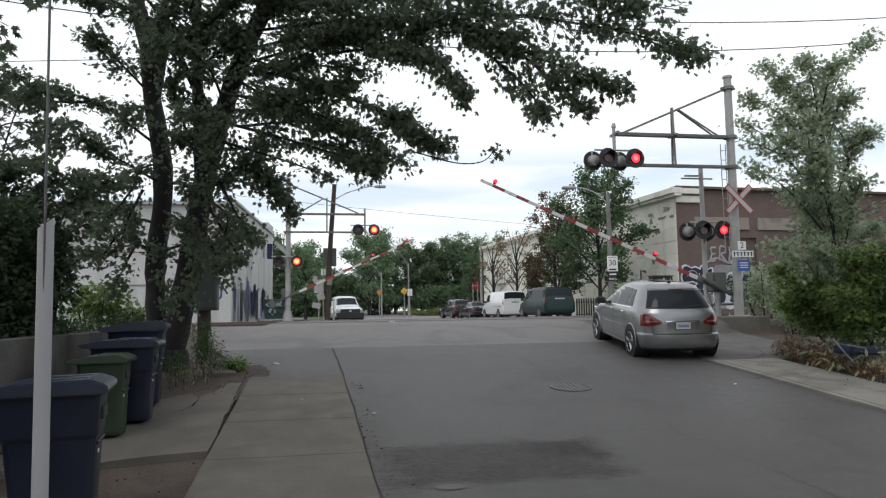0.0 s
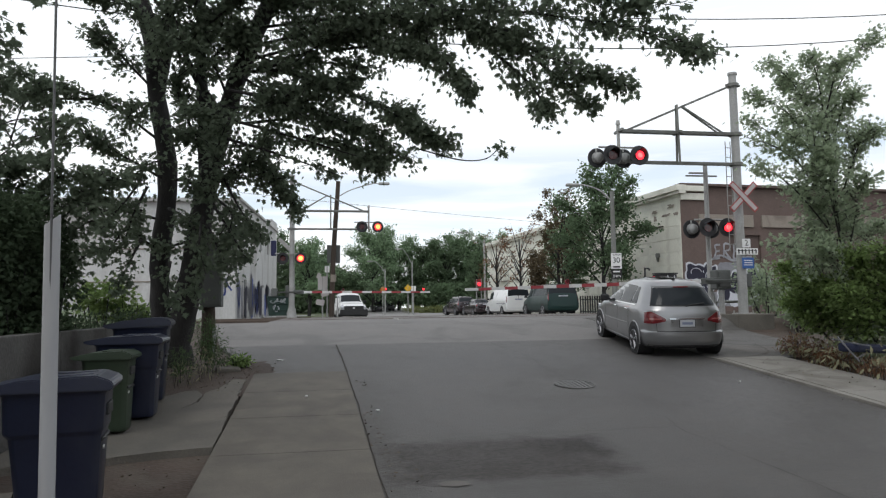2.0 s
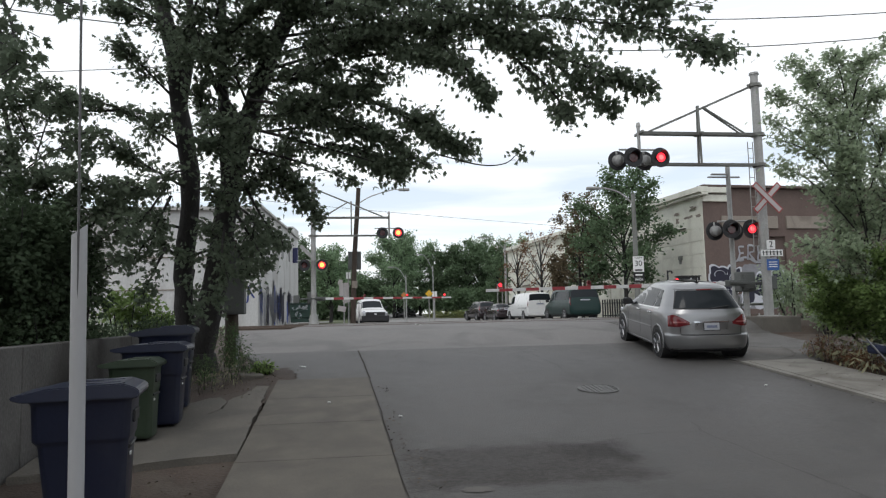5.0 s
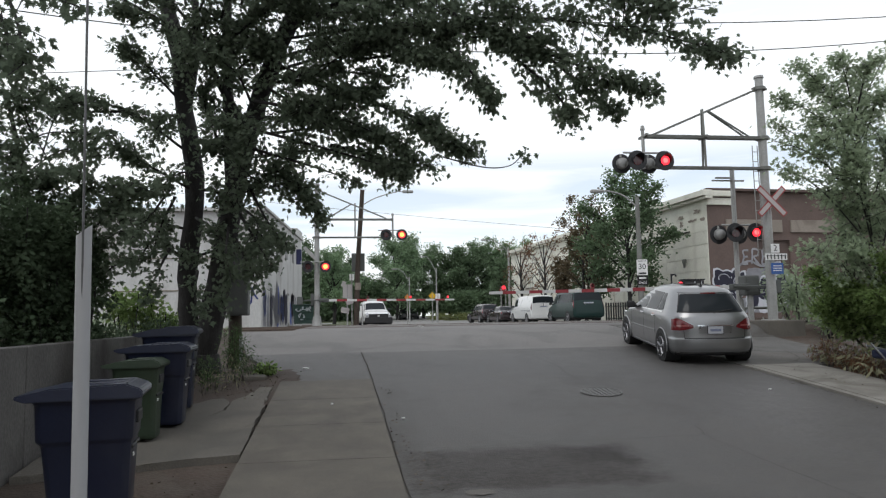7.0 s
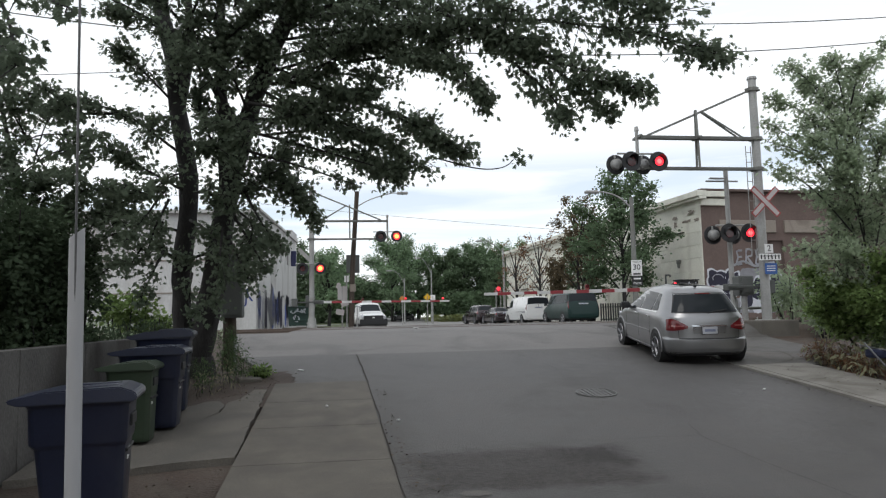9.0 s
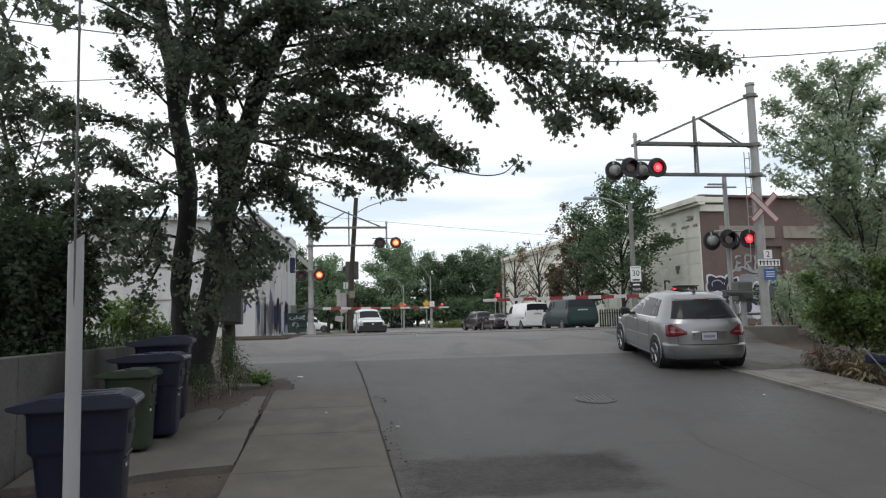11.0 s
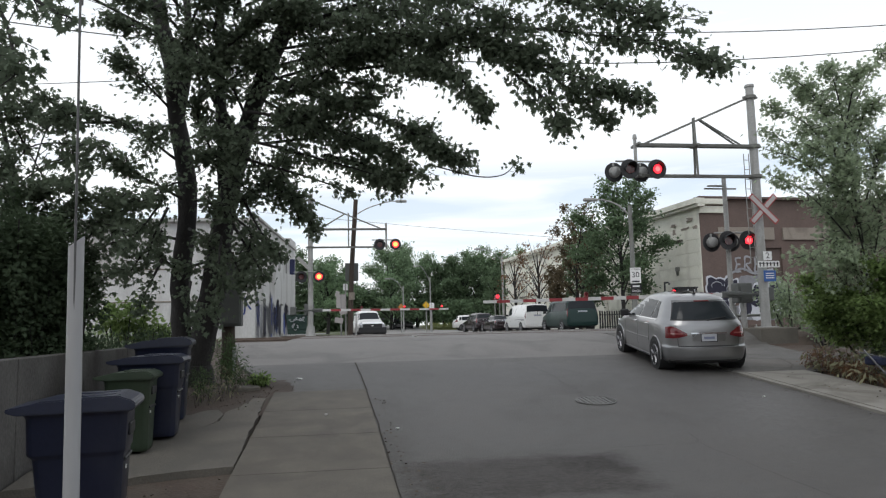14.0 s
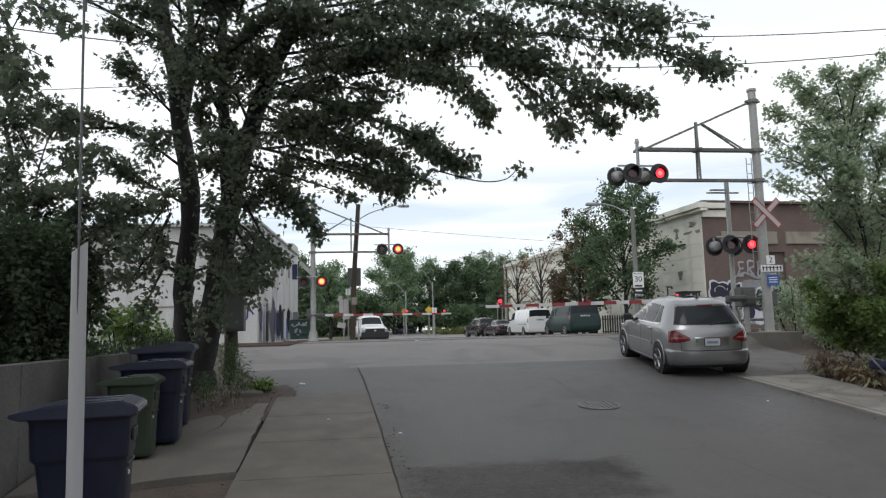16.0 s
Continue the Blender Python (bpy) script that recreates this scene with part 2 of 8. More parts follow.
M["lamp_core"] = material("lit_lamp_core", (0.3, 0.05, 0.01), glow=(1.0, 0.10, 0.10), strength=3.2)
M["lamp_orange"] = material("lit_orange_core", (0.3, 0.1, 0.01), glow=(1.0, 0.24, 0.06), strength=4.0)
M["blue_bin"] = material("navy_blue_plastic", (0.0110, 0.0147, 0.0335), 0.33, vary=0.15, scale=2, fine=30, bump=0.06, dirt=(0.06, 0.06, 0.07), dirt_amount=0.35)
M["green_bin"] = material("dark_green_plastic", (0.024, 0.040, 0.022), 0.5, vary=0.15, scale=2, fine=30, bump=0.06, dirt=(0.07, 0.075, 0.05), dirt_amount=0.35)
M["dumpster"] = material("green_steel", (0.017, 0.046, 0.036), 0.5, vary=0.25, dirt=(0.05, 0.05, 0.04), dirt_amount=0.4)
M["bark"] = material("bark", (0.026, 0.024, 0.023), 0.95, vary=0.5, scale=4, fine=25, bump=1.0, stretch=(2, 2, 0.4))
M["pole_wood"] = material("creosoted_wood", (0.06, 0.045, 0.035), 0.9, vary=0.35, scale=3, fine=30, bump=0.4, stretch=(3, 3, 0.2))
M["maple"] = material("maple_leaf", (0.142, 0.176, 0.124), 0.8, vary=0.12, scale=0.5, spread=0.2, translucent=0.62, bump=0, spec=0.05)
# Base colour raised to carry the hazy lightening over the right-hand tree.
M["leaf"] = material("green_leaf", (0.32, 0.385, 0.26), 0.75, vary=0.12, scale=0.5, spread=0.22, translucent=0.62, bump=0, spec=0.1)
M["bright_leaf"] = material("fresh_green_leaf", (0.19, 0.268, 0.098), 0.75, vary=0.15, scale=0.5, spread=0.35, translucent=0.58, bump=0, spec=0.08)
M["dark_leaf"] = material("shrub_leaf", (0.075, 0.105, 0.062), 0.75, vary=0.2, scale=0.5, spread=0.35, translucent=0.4, bump=0, spec=0.12)
M["weed_leaf"] = material("weed_leaf", (0.085, 0.13, 0.06), 0.6, vary=0.25, scale=0.8, spread=0.22, translucent=0.45, bump=0, spec=0.08)
M["silver_shaded"] = material("shaded_silver_paint", (0.23, 0.23, 0.232), 0.28, metal=0.9, vary=0.04, bump=0, coat=0.4)
M["graffiti_black"] = material("graffiti_black", (0.022, 0.022, 0.04), 0.8, vary=0.2)
M["rust_leaf"] = material("rust_brown_leaf", (0.148, 0.118, 0.076), 0.85, vary=0.2, scale=0.8, spread=0.2, translucent=0.3, bump=0, spec=0.05)
M["brown_leaf"] = material("dry_leaf", (0.20, 0.115, 0.068), 0.8, vary=0.25, scale=0.8, spread=0.22, translucent=0.45, bump=0, spec=0.08)
M["pale_leaf"] = material("pale_dry_leaf", (0.29, 0.28, 0.18), 0.8, vary=0.25, scale=0.8, spread=0.22, translucent=0.45, bump=0, spec=0.08)
M["pale_grass"] = material("pale_grass_blade", (0.24, 0.26, 0.11), 0.8, vary=0.25, scale=0.8, spread=0.22, translucent=0.45, bump=0, spec=0.08)
# Paler than a real leaf: distance haze is put into this colour.
M["far_leaf"] = material("hazed_distant_leaf", (0.22, 0.31, 0.185), 0.7, vary=0.3, scale=0.15, spread=0.22, translucent=0.45, bump=0, spec=0.08)
M["far_dark_leaf"] = material("distant_dark_leaf", (0.14, 0.20, 0.115), 0.7, vary=0.3, scale=0.15, spread=0.22, translucent=0.45, bump=0, spec=0.08)
M["stucco"] = material("white_stucco", (0.52, 0.52, 0.51), 0.9, vary=0.16, scale=0.5, fine=12, bump=0.25, dirt=(0.33, 0.32, 0.30), dirt_amount=0.7, dirt_scale=0.7, stretch=(1, 1, 0.5))
M["cream"] = material("cream_painted_masonry", (0.74, 0.735, 0.65), 0.85, vary=0.12, scale=0.7, fine=15, bump=0.25, dirt=(0.52, 0.50, 0.43), dirt_amount=0.5, dirt_scale=0.9, spread=0.06, stretch=(1, 1, 0.6))
M["brick"] = material("brown_brick", (0.122, 0.088, 0.077), 0.9, vary=0.22, scale=1.0, fine=18, bump=0.3, spread=0.25)
M["moss"] = material("moss_and_soot", (0.075, 0.075, 0.055), 0.95, vary=0.4, scale=5, bump=0.6)
M["band"] = material("stained_stone_band", (0.27, 0.235, 0.20), 0.9, vary=0.2, scale=0.7, fine=12, dirt=(0.14, 0.11, 0.09), dirt_amount=0.6)
M["glass"] = material("window_glass", (0.025, 0.03, 0.035), 0.08, vary=0.1, bump=0)
M["car_glass"] = material("car_glass", (0.022, 0.026, 0.030), 0.05, vary=0.1, bump=0, spec=0.16)
M["silver"] = material("silver_car_paint", (0.28, 0.28, 0.283), 0.33, metal=0.8, vary=0.0, fine=8, bump=0, coat=0.5)
M["white_paint"] = material("white_car_paint", (0.72, 0.72, 0.71), 0.3, vary=0.03, bump=0, coat=0.6)
M["dkgreen_paint"] = material("dark_green_car_paint", (0.010, 0.030, 0.027), 0.38, vary=0.05, bump=0, coat=0.15, spec=0.25)
M["dark_paint"] = material("dark_car_paint", (0.022, 0.022, 0.026), 0.25, metal=0.2, vary=0.05, bump=0, coat=0.7)
M["maroon_paint"] = material("maroon_car_paint", (0.032, 0.021, 0.024), 0.25, metal=0.2, vary=0.05, bump=0, coat=0.7)
M["rubber"] = material("tyre_rubber", (0.018, 0.018, 0.018), 0.85, vary=0.2)
M["alloy"] = material("alloy_rim", (0.22, 0.22, 0.23), 0.38, metal=0.8, vary=0.06, bump=0)
M["tail_red"] = material("tail_lamp_red", (0.13, 0.012, 0.016), 0.15, vary=0.12, bump=0, coat=0.6)
M["lamp_pink"] = material("pale_lamp_band", (0.30, 0.10, 0.10), 0.15, vary=0.1, bump=0, coat=0.6)
M["clear_lamp"] = material("head_lamp", (0.55, 0.56, 0.58), 0.12, metal=0.4, vary=0.1, bump=0, coat=0.6)
M["chrome"] = material("chrome", (0.6, 0.6, 0.6), 0.12, metal=1.0, vary=0.03, bump=0)
M["dark_plastic"] = material("dark_plastic", (0.02, 0.02, 0.021), 0.6, vary=0.15, bump=0.05)
M["plate"] = material("plate_white", (0.42, 0.43, 0.46), 0.45, vary=0.05)
M["plate_bar"] = material("plate_blue", (0.17, 0.19, 0.27), 0.5)
M["sign_white"] = material("sign_white", (0.75, 0.75, 0.74), 0.5, vary=0.05)
M["sign_black"] = material("sign_black", (0.015, 0.015, 0.016), 0.5)
M["sign_blue"] = material("sign_blue", (0.03, 0.10, 0.32), 0.5)
M["yellow_sign"] = material("sign_yellow", (0.7, 0.42, 0.02), 0.5)
M["stop_red"] = material("sign_red", (0.27, 0.025, 0.035), 0.5)
M["orange_sign"] = material("sign_orange", (0.55, 0.2, 0.03), 0.5)
M["graffiti_white"] = material("graffiti_white", (0.55, 0.56, 0.60), 0.8, vary=0.15)
M["graffiti_blue"] = material("graffiti_blue", (0.07, 0.10, 0.30), 0.8, vary=0.3)
M["graffiti_grey"] = material("graffiti_grey", (0.24, 0.24, 0.26), 0.8, vary=0.3)
M["steel_box"] = material("grey_utility_box", (0.105, 0.11, 0.105), 0.6, metal=0.2, vary=0.15)
M["fence_dark"] = material("dark_fence", (0.045, 0.045, 0.045), 0.7, vary=0.2)
M["purple_sign"] = material("navy_sign", (0.03, 0.035, 0.11), 0.5)
M["litter"] = material("pale_litter", (0.6, 0.6, 0.58), 0.7)
M["blue_cloth"] = material("navy_fabric", (0.012, 0.016, 0.04), 0.9, vary=0.25)
M["iron"] = material("cast_iron", (0.13, 0.127, 0.122), 0.5, metal=0.3, vary=0.25)

# ---- shapes ----
def part(name, bm, mat, parent=None, label="", smooth=False):
    """Links a bmesh as one mesh object under its thing."""
    me = bpy.data.meshes.new(name)
    bmesh.ops.recalc_face_normals(bm, faces=bm.faces)
    bm.to_mesh(me)
    bm.free()
    me.materials.append(mat)
    if smooth:
        me.shade_smooth()
        me.set_sharp_from_angle(angle=radians(40))
    ob = new(name, me)
    ob.parent = parent
    if label:
        ob["label"] = label
    return ob


def thing(name, label, category, m=None, group="", kind=""):
    ob = tagged(new(name), label, category, group, kind)
    ob.empty_display_size = 0.2
    if m is not None:
        ob.matrix_basis = m
    return ob


def box(bm, c, s, bevel=0.0, turn=None):
    """A block of size s round c, with bevelled edges."""
    r = bmesh.ops.create_cube(bm, size=1.0)
    m = Matrix.Translation(c) @ (turn or Matrix()) @ Matrix.Diagonal((*s, 1))
    bmesh.ops.transform(bm, matrix=m, verts=r["verts"])
    if bevel:
        es = list({e for v in r["verts"] for e in v.link_edges})
        bmesh.ops.bevel(bm, geom=es, offset=bevel, segments=2, affect="EDGES", profile=0.5)
    return bm


def rod(bm, a, b, ra, rb=None, seg=10, caps=True):
    """A round bar from a to b."""
    a, b = Vector(a), Vector(b)
    d = b - a
    r = bmesh.ops.create_cone(bm, cap_ends=caps, segments=seg, radius1=ra, radius2=ra if rb is None else rb, depth=d.length)
    bmesh.ops.transform(bm, matrix=Matrix.Translation((a + b) / 2) @ d.to_track_quat("Z", "Y").to_matrix().to_4x4(), verts=r["verts"])
    return bm


def angle_bar(bm, a, b, w):
    """A square bar from a to b."""
    a, b = Vector(a), Vector(b)
    d = b - a
    u = d.cross(Vector((0.3, 1, 0.2)) if abs(d.normalized().y) < 0.95 else Vector((1, 0, 0))).normalized() * w / 2
    v = d.cross(u).normalized() * w / 2
    lo, hi = [[bm.verts.new(p + s * u + t * v) for s, t in ((1, 1), (-1, 1), (-1, -1), (1, -1))] for p in (a, b)]
    for k in range(4):
        bm.faces.new((lo[k - 1], lo[k], hi[k], hi[k - 1]))
    bm.faces.new(lo), bm.faces.new(hi)
    return bm


def smooth_path(pts, steps=6):
    """Points along a smooth curve through pts."""
    p = [Vector(q) for q in pts]
    p = [2 * p[0] - p[1]] + p + [2 * p[-1] - p[-2]]
    out = []
    for i in range(1, len(p) - 2):
        for k in range(steps):
            t = k / steps
            a, b, c, d = p[i - 1:i + 3]
            out.append(0.5 * ((2 * b) + (c - a) * t + (2 * a - 5 * b + 4 * c - d) * t * t + (3 * b - a - 3 * c + d) * t ** 3))
    return out + [p[-2]]


def tube(bm, pts, ra, rb, seg=8, rough=0.0):
    """A tapering tube along pts."""
    rings = []
    n = len(pts)
    for i, p in enumerate(pts):
        d = (pts[min(i + 1, n - 1)] - pts[max(i - 1, 0)]).normalized()
        u = d.cross(Vector((0.3, 1, 0.2))).normalized()
        v = d.cross(u)
        r = ra + (rb - ra) * i / (n - 1)
        rings.append([bm.verts.new(p + (u * math.cos(a) + v * math.sin(a)) * r * (1 + rough * noise.noise(p * 3 + Vector((a, 0, 0))))) for a in [2 * math.pi * k / seg for k in range(seg)]])
    for i in range(n - 1):
        for k in range(seg):
            bm.faces.new((rings[i][k], rings[i][(k + 1) % seg], rings[i + 1][(k + 1) % seg], rings[i + 1][k]))
    bm.faces.new(rings[0])
    bm.faces.new(rings[-1])
    return bm


def prism(bm, outline, y0, y1):
    """An outline in x and z pushed from y0 to y1."""
    a = [bm.verts.new((x, y0, z)) for x, z in outline]
    b = [bm.verts.new((x, y1, z)) for x, z in outline]
    bm.faces.new(a), bm.faces.new(b[::-1])
    for i in range(len(a)):
        bm.faces.new((a[i - 1], a[i], b[i], b[i - 1]))
    return bm


def text_part(name, body, size, mat, parent, m, label=""):
    """Letters of the built-in font as a mesh."""
    cu = bpy.data.curves.new(name, "FONT")
    cu.body, cu.size, cu.align_x, cu.align_y, cu.extrude = body, size, "CENTER", "CENTER", 0.002
    tmp = bpy.data.objects.new(name, cu)
    me = bpy.data.meshes.new_from_object(tmp)
    bpy.data.objects.remove(tmp)
    me.materials.clear()
    me.materials.append(mat)
    ob = new(name, me)
    ob.parent, ob.matrix_basis = parent, m
    if label:
        ob["label"] = label
    return ob


def mesh_object(name, verts, faces, mat, parent=None, smooth=False):
    me = bpy.data.meshes.new(name)
    me.from_pydata(verts, [], faces)
    me.materials.append(mat)
    if smooth:
        me.shade_smooth()
    ob = new(name, me)
    ob.parent = parent
    return ob


# ---- leaves ----
MAPLE_LEAF = [(0, 0), (0.28, -0.08), (0.20, 0.14), (0.54, 0.34), (0.25, 0.42), (0.30, 0.66), (0.12, 0.62), (0, 1.0), (-0.12, 0.62), (-0.30, 0.66), (-0.25, 0.42), (-0.54, 0.34), (-0.20, 0.14), (-0.28, -0.08)]
SIMPLE_LEAF = [(0, 0), (0.2, 0.25), (0.22, 0.55), (0, 1.0), (-0.22, 0.55), (-0.2, 0.25)]
ASH_LEAF = [(0, 0), (0.10, 0.10), (0.42, 0.12), (0.14, 0.34), (0.40, 0.58), (0.10, 0.62), (0, 1.0), (-0.10, 0.62), (-0.40, 0.58), (-0.14, 0.34), (-0.42, 0.12), (-0.10, 0.10)]
FAR_LEAF = [(0, 0), (0.42, 0.3), (0.2, 1.0), (-0.3, 0.85), (-0.45, 0.25)]
CLUMP_LEAF = [(0, 0), (0.3, 0.1), (0.5, 0.45), (0.25, 0.6), (0.15, 1.0), (-0.2, 0.7), (-0.5, 0.6), (-0.35, 0.2)]


class Foliage:
    """Twigs with leaves, gathered limb by limb, then joined into one crown and one set of limbs."""

    def __init__(self, seed, size, shape, droop=0.5):
        self.rng = np.random.default_rng(seed)
        self.size, self.shape, self.droop = size, shape, droop
        self.places, self.ways = [], []
        self.wood = []

    def limb(self, spread, count, *pts, radius=0.05, start=0.15, twig=True):
        rng = self.rng
        path = smooth_path(pts, 6)
        wood = bmesh.new()
        self.wood.append(("limb", wood))
        tube(wood, path, radius if spread > 0.2 else 0.012, 0.006, 6)
        p = np.array([tuple(q) for q in path])
        per = 12
        for _ in range(max(2, count // per)):
            t = start + (1 - start) * rng.random() ** 0.75
            f = t * (len(p) - 1)
            i = min(int(f), len(p) - 2)
            a = p[i] + (p[i + 1] - p[i]) * (f - i)
            along = p[i + 1] - p[i]
            along /= np.linalg.norm(along) + 1e-9
            side = rng.normal(size=3)
            side[2] *= 0.45
            side /= np.linalg.norm(side) + 1e-9
            d = side + along * (0.35 + 0.8 * rng.random())
            d /= np.linalg.norm(d)
            length = spread * (0.35 + 1.25 * rng.random()) * (1.0 - 0.6 * t)
            b = a + d * length + np.array([0, 0, -0.10 * length * rng.random()])
            if twig:
                angle_bar(wood, a, b, 0.007 + 0.003 * spread)
            s = rng.random((per, 1)) ** 0.7 * 0.95 + 0.12
            q = a + (b - a) * s + rng.normal(size=(per, 3)) * self.size * np.array([0.95, 0.95, 0.75])
            self.places.append(q)
            w = d * 0.7 + rng.normal(size=(per, 3)) * 0.8
            w[:, 2] -= self.droop
            self.ways.append(w)

    def blob(self, centre, radii, count, low=-1.0):
        """Leaves in the outer part of an uneven rounded mass."""
        rng = self.rng
        v = rng.normal(size=(count, 3))
        v /= np.linalg.norm(v, axis=1)[:, None]
        v[:, 2] = np.maximum(v[:, 2], low)
        k = rng.random((count, 1)) ** 0.45
        lump = np.array([0.78 + 0.55 * noise.noise(Vector(tuple(x * 1.9)) + Vector(centre)) for x in v])[:, None]
        self.places.append(np.array(centre) + v * k * lump * np.array(radii))
        w = v + rng.normal(size=(count, 3)) * 0.6
        w[:, 2] -= self.droop
        self.ways.append(w)

    def make(self, parent, leaf_mat, wood_mat=None, crown="crown", label=""):
        pl, wa = np.vstack(self.places), np.vstack(self.ways)
        n = len(pl)
        wa = wa / (np.linalg.norm(wa, axis=1)[:, None] + 1e-9)
        up = self.rng.normal(size=(n, 3)) * 0.55 + np.array([0, 0, 1.0])
        x = np.cross(wa, up)
        x /= np.linalg.norm(x, axis=1)[:, None] + 1e-9
        z = np.cross(x, wa)
        size = self.size * (0.65 + 0.7 * self.rng.random((n, 1)))
        shape = np.array(self.shape)
        k = len(shape)
        fold = -0.35 * np.abs(shape[:, 0]) - 0.18 * shape[:, 1] ** 2
        verts = (pl[:, None] + size[:, None] * (x[:, None] * shape[None, :, 0:1] + wa[:, None] * shape[None, :, 1:2] + z[:, None] * fold[None, :, None])).reshape(-1, 3)
        me = bpy.data.meshes.new(crown)
        me.vertices.add(n * k)
        me.vertices.foreach_set("co", verts.astype(np.float32).ravel())
        me.loops.add(n * k)
        me.loops.foreach_set("vertex_index", np.arange(n * k, dtype=np.int32))
        me.polygons.add(n)
        me.polygons.foreach_set("loop_start", np.arange(0, n * k, k, dtype=np.int32))
        me.update(calc_edges=True)
        me.materials.append(leaf_mat)
        ob = new(crown, me)
        ob.parent = parent
        ob["kind"] = "stuff"
        if label:
            ob["label"] = label
        for name, wood in self.wood:
            part(name, wood, wood_mat or M["bark"], parent)
        return ob


# ---- ground ----
def G(y):
    """The height of the ground: the street climbs to the tracks and falls a little behind them."""
    ys = [-400, 5.6, 6.8, 8, 13.5, 17, 19.2, 20.5, 22, 27, 36, 43, 66, 80, 90, 120, 3000]
    zs = [0, 0, 0.045, 0.15, 0.63, 0.95, 1.23, 1.36, 1.40, 1.40, 1.36, 1.08, 1.02, 1.06, 1.10, 1.75, 2.2]
    return float(np.interp(y, ys, zs))


BREAKS = sorted(set(np.round(np.concatenate([[-400, -60, -20, -8], np.arange(-4, 5, 2.0), np.arange(5.4, 45.01, 0.4), np.arange(48, 130, 4.0), [160, 250, 500, 1000, 3000]]), 3)))


def sheet(name, x0, x1, y0, y1, lift, mat, skirt=0.0, label="", category="", parent=None, kind="structure", bend=0.0, bend2=None, nx=1):
    """A strip of ground between x0 and x1 that follows the slope; skirt: how deep its sides reach. bend, bend2: sideways run of its edges per metre."""
    bend2 = bend if bend2 is None else bend2
    ys = [y0] + [b for b in BREAKS if y0 < b < y1] + [y1]
    verts, faces = [], []
    for y in ys:
        for i in range(nx + 1):
            xa, xb = x0 + bend * (y - y0), x1 + bend2 * (y - y0)
            verts.append((xa + (xb - xa) * i / nx, y, G(y) + lift))
    w = nx + 1
    for j in range(len(ys) - 1):
        for i in range(nx):
            faces.append((j * w + i, j * w + i + 1, (j + 1) * w + i + 1, (j + 1) * w + i))
    if skirt:
        base = len(verts)
        for y in ys:
            verts.append((x0 + bend * (y - y0), y, G(y) + lift - skirt))
            verts.append((x1 + bend2 * (y - y0), y, G(y) + lift - skirt))
        for j in range(len(ys) - 1):
            b, c = base + 2 * j, base + 2 * j + 2
            faces.append((j * w, (j + 1) * w, c, b))
            faces.append((j * w + nx, b + 1, c + 1, (j + 1) * w + nx))
        faces.append((0, base, base + 1, nx))
        e, b = (len(ys) - 1) * w, base + 2 * (len(ys) - 1)
        faces.append((e, e + nx, b + 1, b))
    ob = mesh_object(name, verts, faces, mat, parent)
    if label:
        tagged(ob, label, category, "", kind)
    return ob

# ---- ground, road, pavements ----
def dip(x, y):
    """The hollow in front of the signal footing."""
    return float(np.interp(y, [14.2, 18.3, 19.45, 20.0], [0, 0.30, 0.30, 0]) * np.interp(x, [8.2, 9.8, 15, 17], [0, 1, 1, 0]))


cols = [-900, -30, -4, 0, 8.2, 9.0, 9.8, 11, 12.4, 15, 17, 40, 900]
rows_y = [y for y in BREAKS if -400 <= y <= 3000]
n_c = len(cols)
ground = mesh_object("ground", [(x, y, G(y) - 0.05 - dip(x, y)) for y in rows_y for x in cols], [(j * n_c + i, j * n_c + i + 1, (j + 1) * n_c + i + 1, (j + 1) * n_c + i) for j in range(len(rows_y) - 1) for i in range(n_c - 1)], M["soil"])
tagged(ground, "brown soil and weeds beside the street", "ground", "", "structure")
sheet("verge_north", -60, 60, 89.5, 140, -0.03, M["grass"], label="rough grass bank behind the cross street", category="grass")
road = sheet("road", 0.2, 7.9, -60, 16.72, 0.0, M["asphalt"], skirt=0.12, label="grey patched asphalt road climbing to the tracks", category="road", nx=6)
sheet("road_approach", 0.2, 7.9, 16.72, 21.0, 0.0, M["approach"], skirt=0.12, label="paler asphalt before the tracks", category="road", nx=6)
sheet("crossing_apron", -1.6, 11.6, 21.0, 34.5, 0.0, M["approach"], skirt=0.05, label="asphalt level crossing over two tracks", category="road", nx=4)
sheet("road_far", -0.6, 18.4, 34.5, 79.0, 0.0, M["far_asphalt"], skirt=0.05, label="pale asphalt street beyond the tracks", category="road", bend=0.13, bend2=-0.12, nx=3)
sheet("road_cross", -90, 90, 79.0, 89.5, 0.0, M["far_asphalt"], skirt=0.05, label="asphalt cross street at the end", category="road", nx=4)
sheet("road_beyond", 4.8, 12.2, 89.5, 125, 0.03, M["far_asphalt"], skirt=0.1, label="asphalt street under the park trees", category="road")
sheet("apron_left", -1.08, 0.32, 13.05, 16.72, 0.006, M["asphalt"], skirt=0.1, bend=-0.33, bend2=-0.02, label="dirty asphalt between the pavement and the tracks", category="road", nx=2)
sheet("approach_left", -2.29, 0.22, 16.72, 21.0, 0.006, M["approach"], skirt=0.1, bend=-0.2, bend2=0.0, label="pale asphalt shoulder up to the tracks", category="road", nx=2)
apron_right = sheet("apron_right", 7.9, 12.4, 13.4, 20.6, 0.01, M["hardstanding"], skirt=0.1, label="cracked grey hardstanding beside the signal", category="pavement", nx=9)
for v in apron_right.data.vertices:
    v.co.z -= dip(v.co.x, v.co.y)

pavement = thing("pavement_left", "grey concrete pavement slabs with dark joints", "pavement", kind="structure")
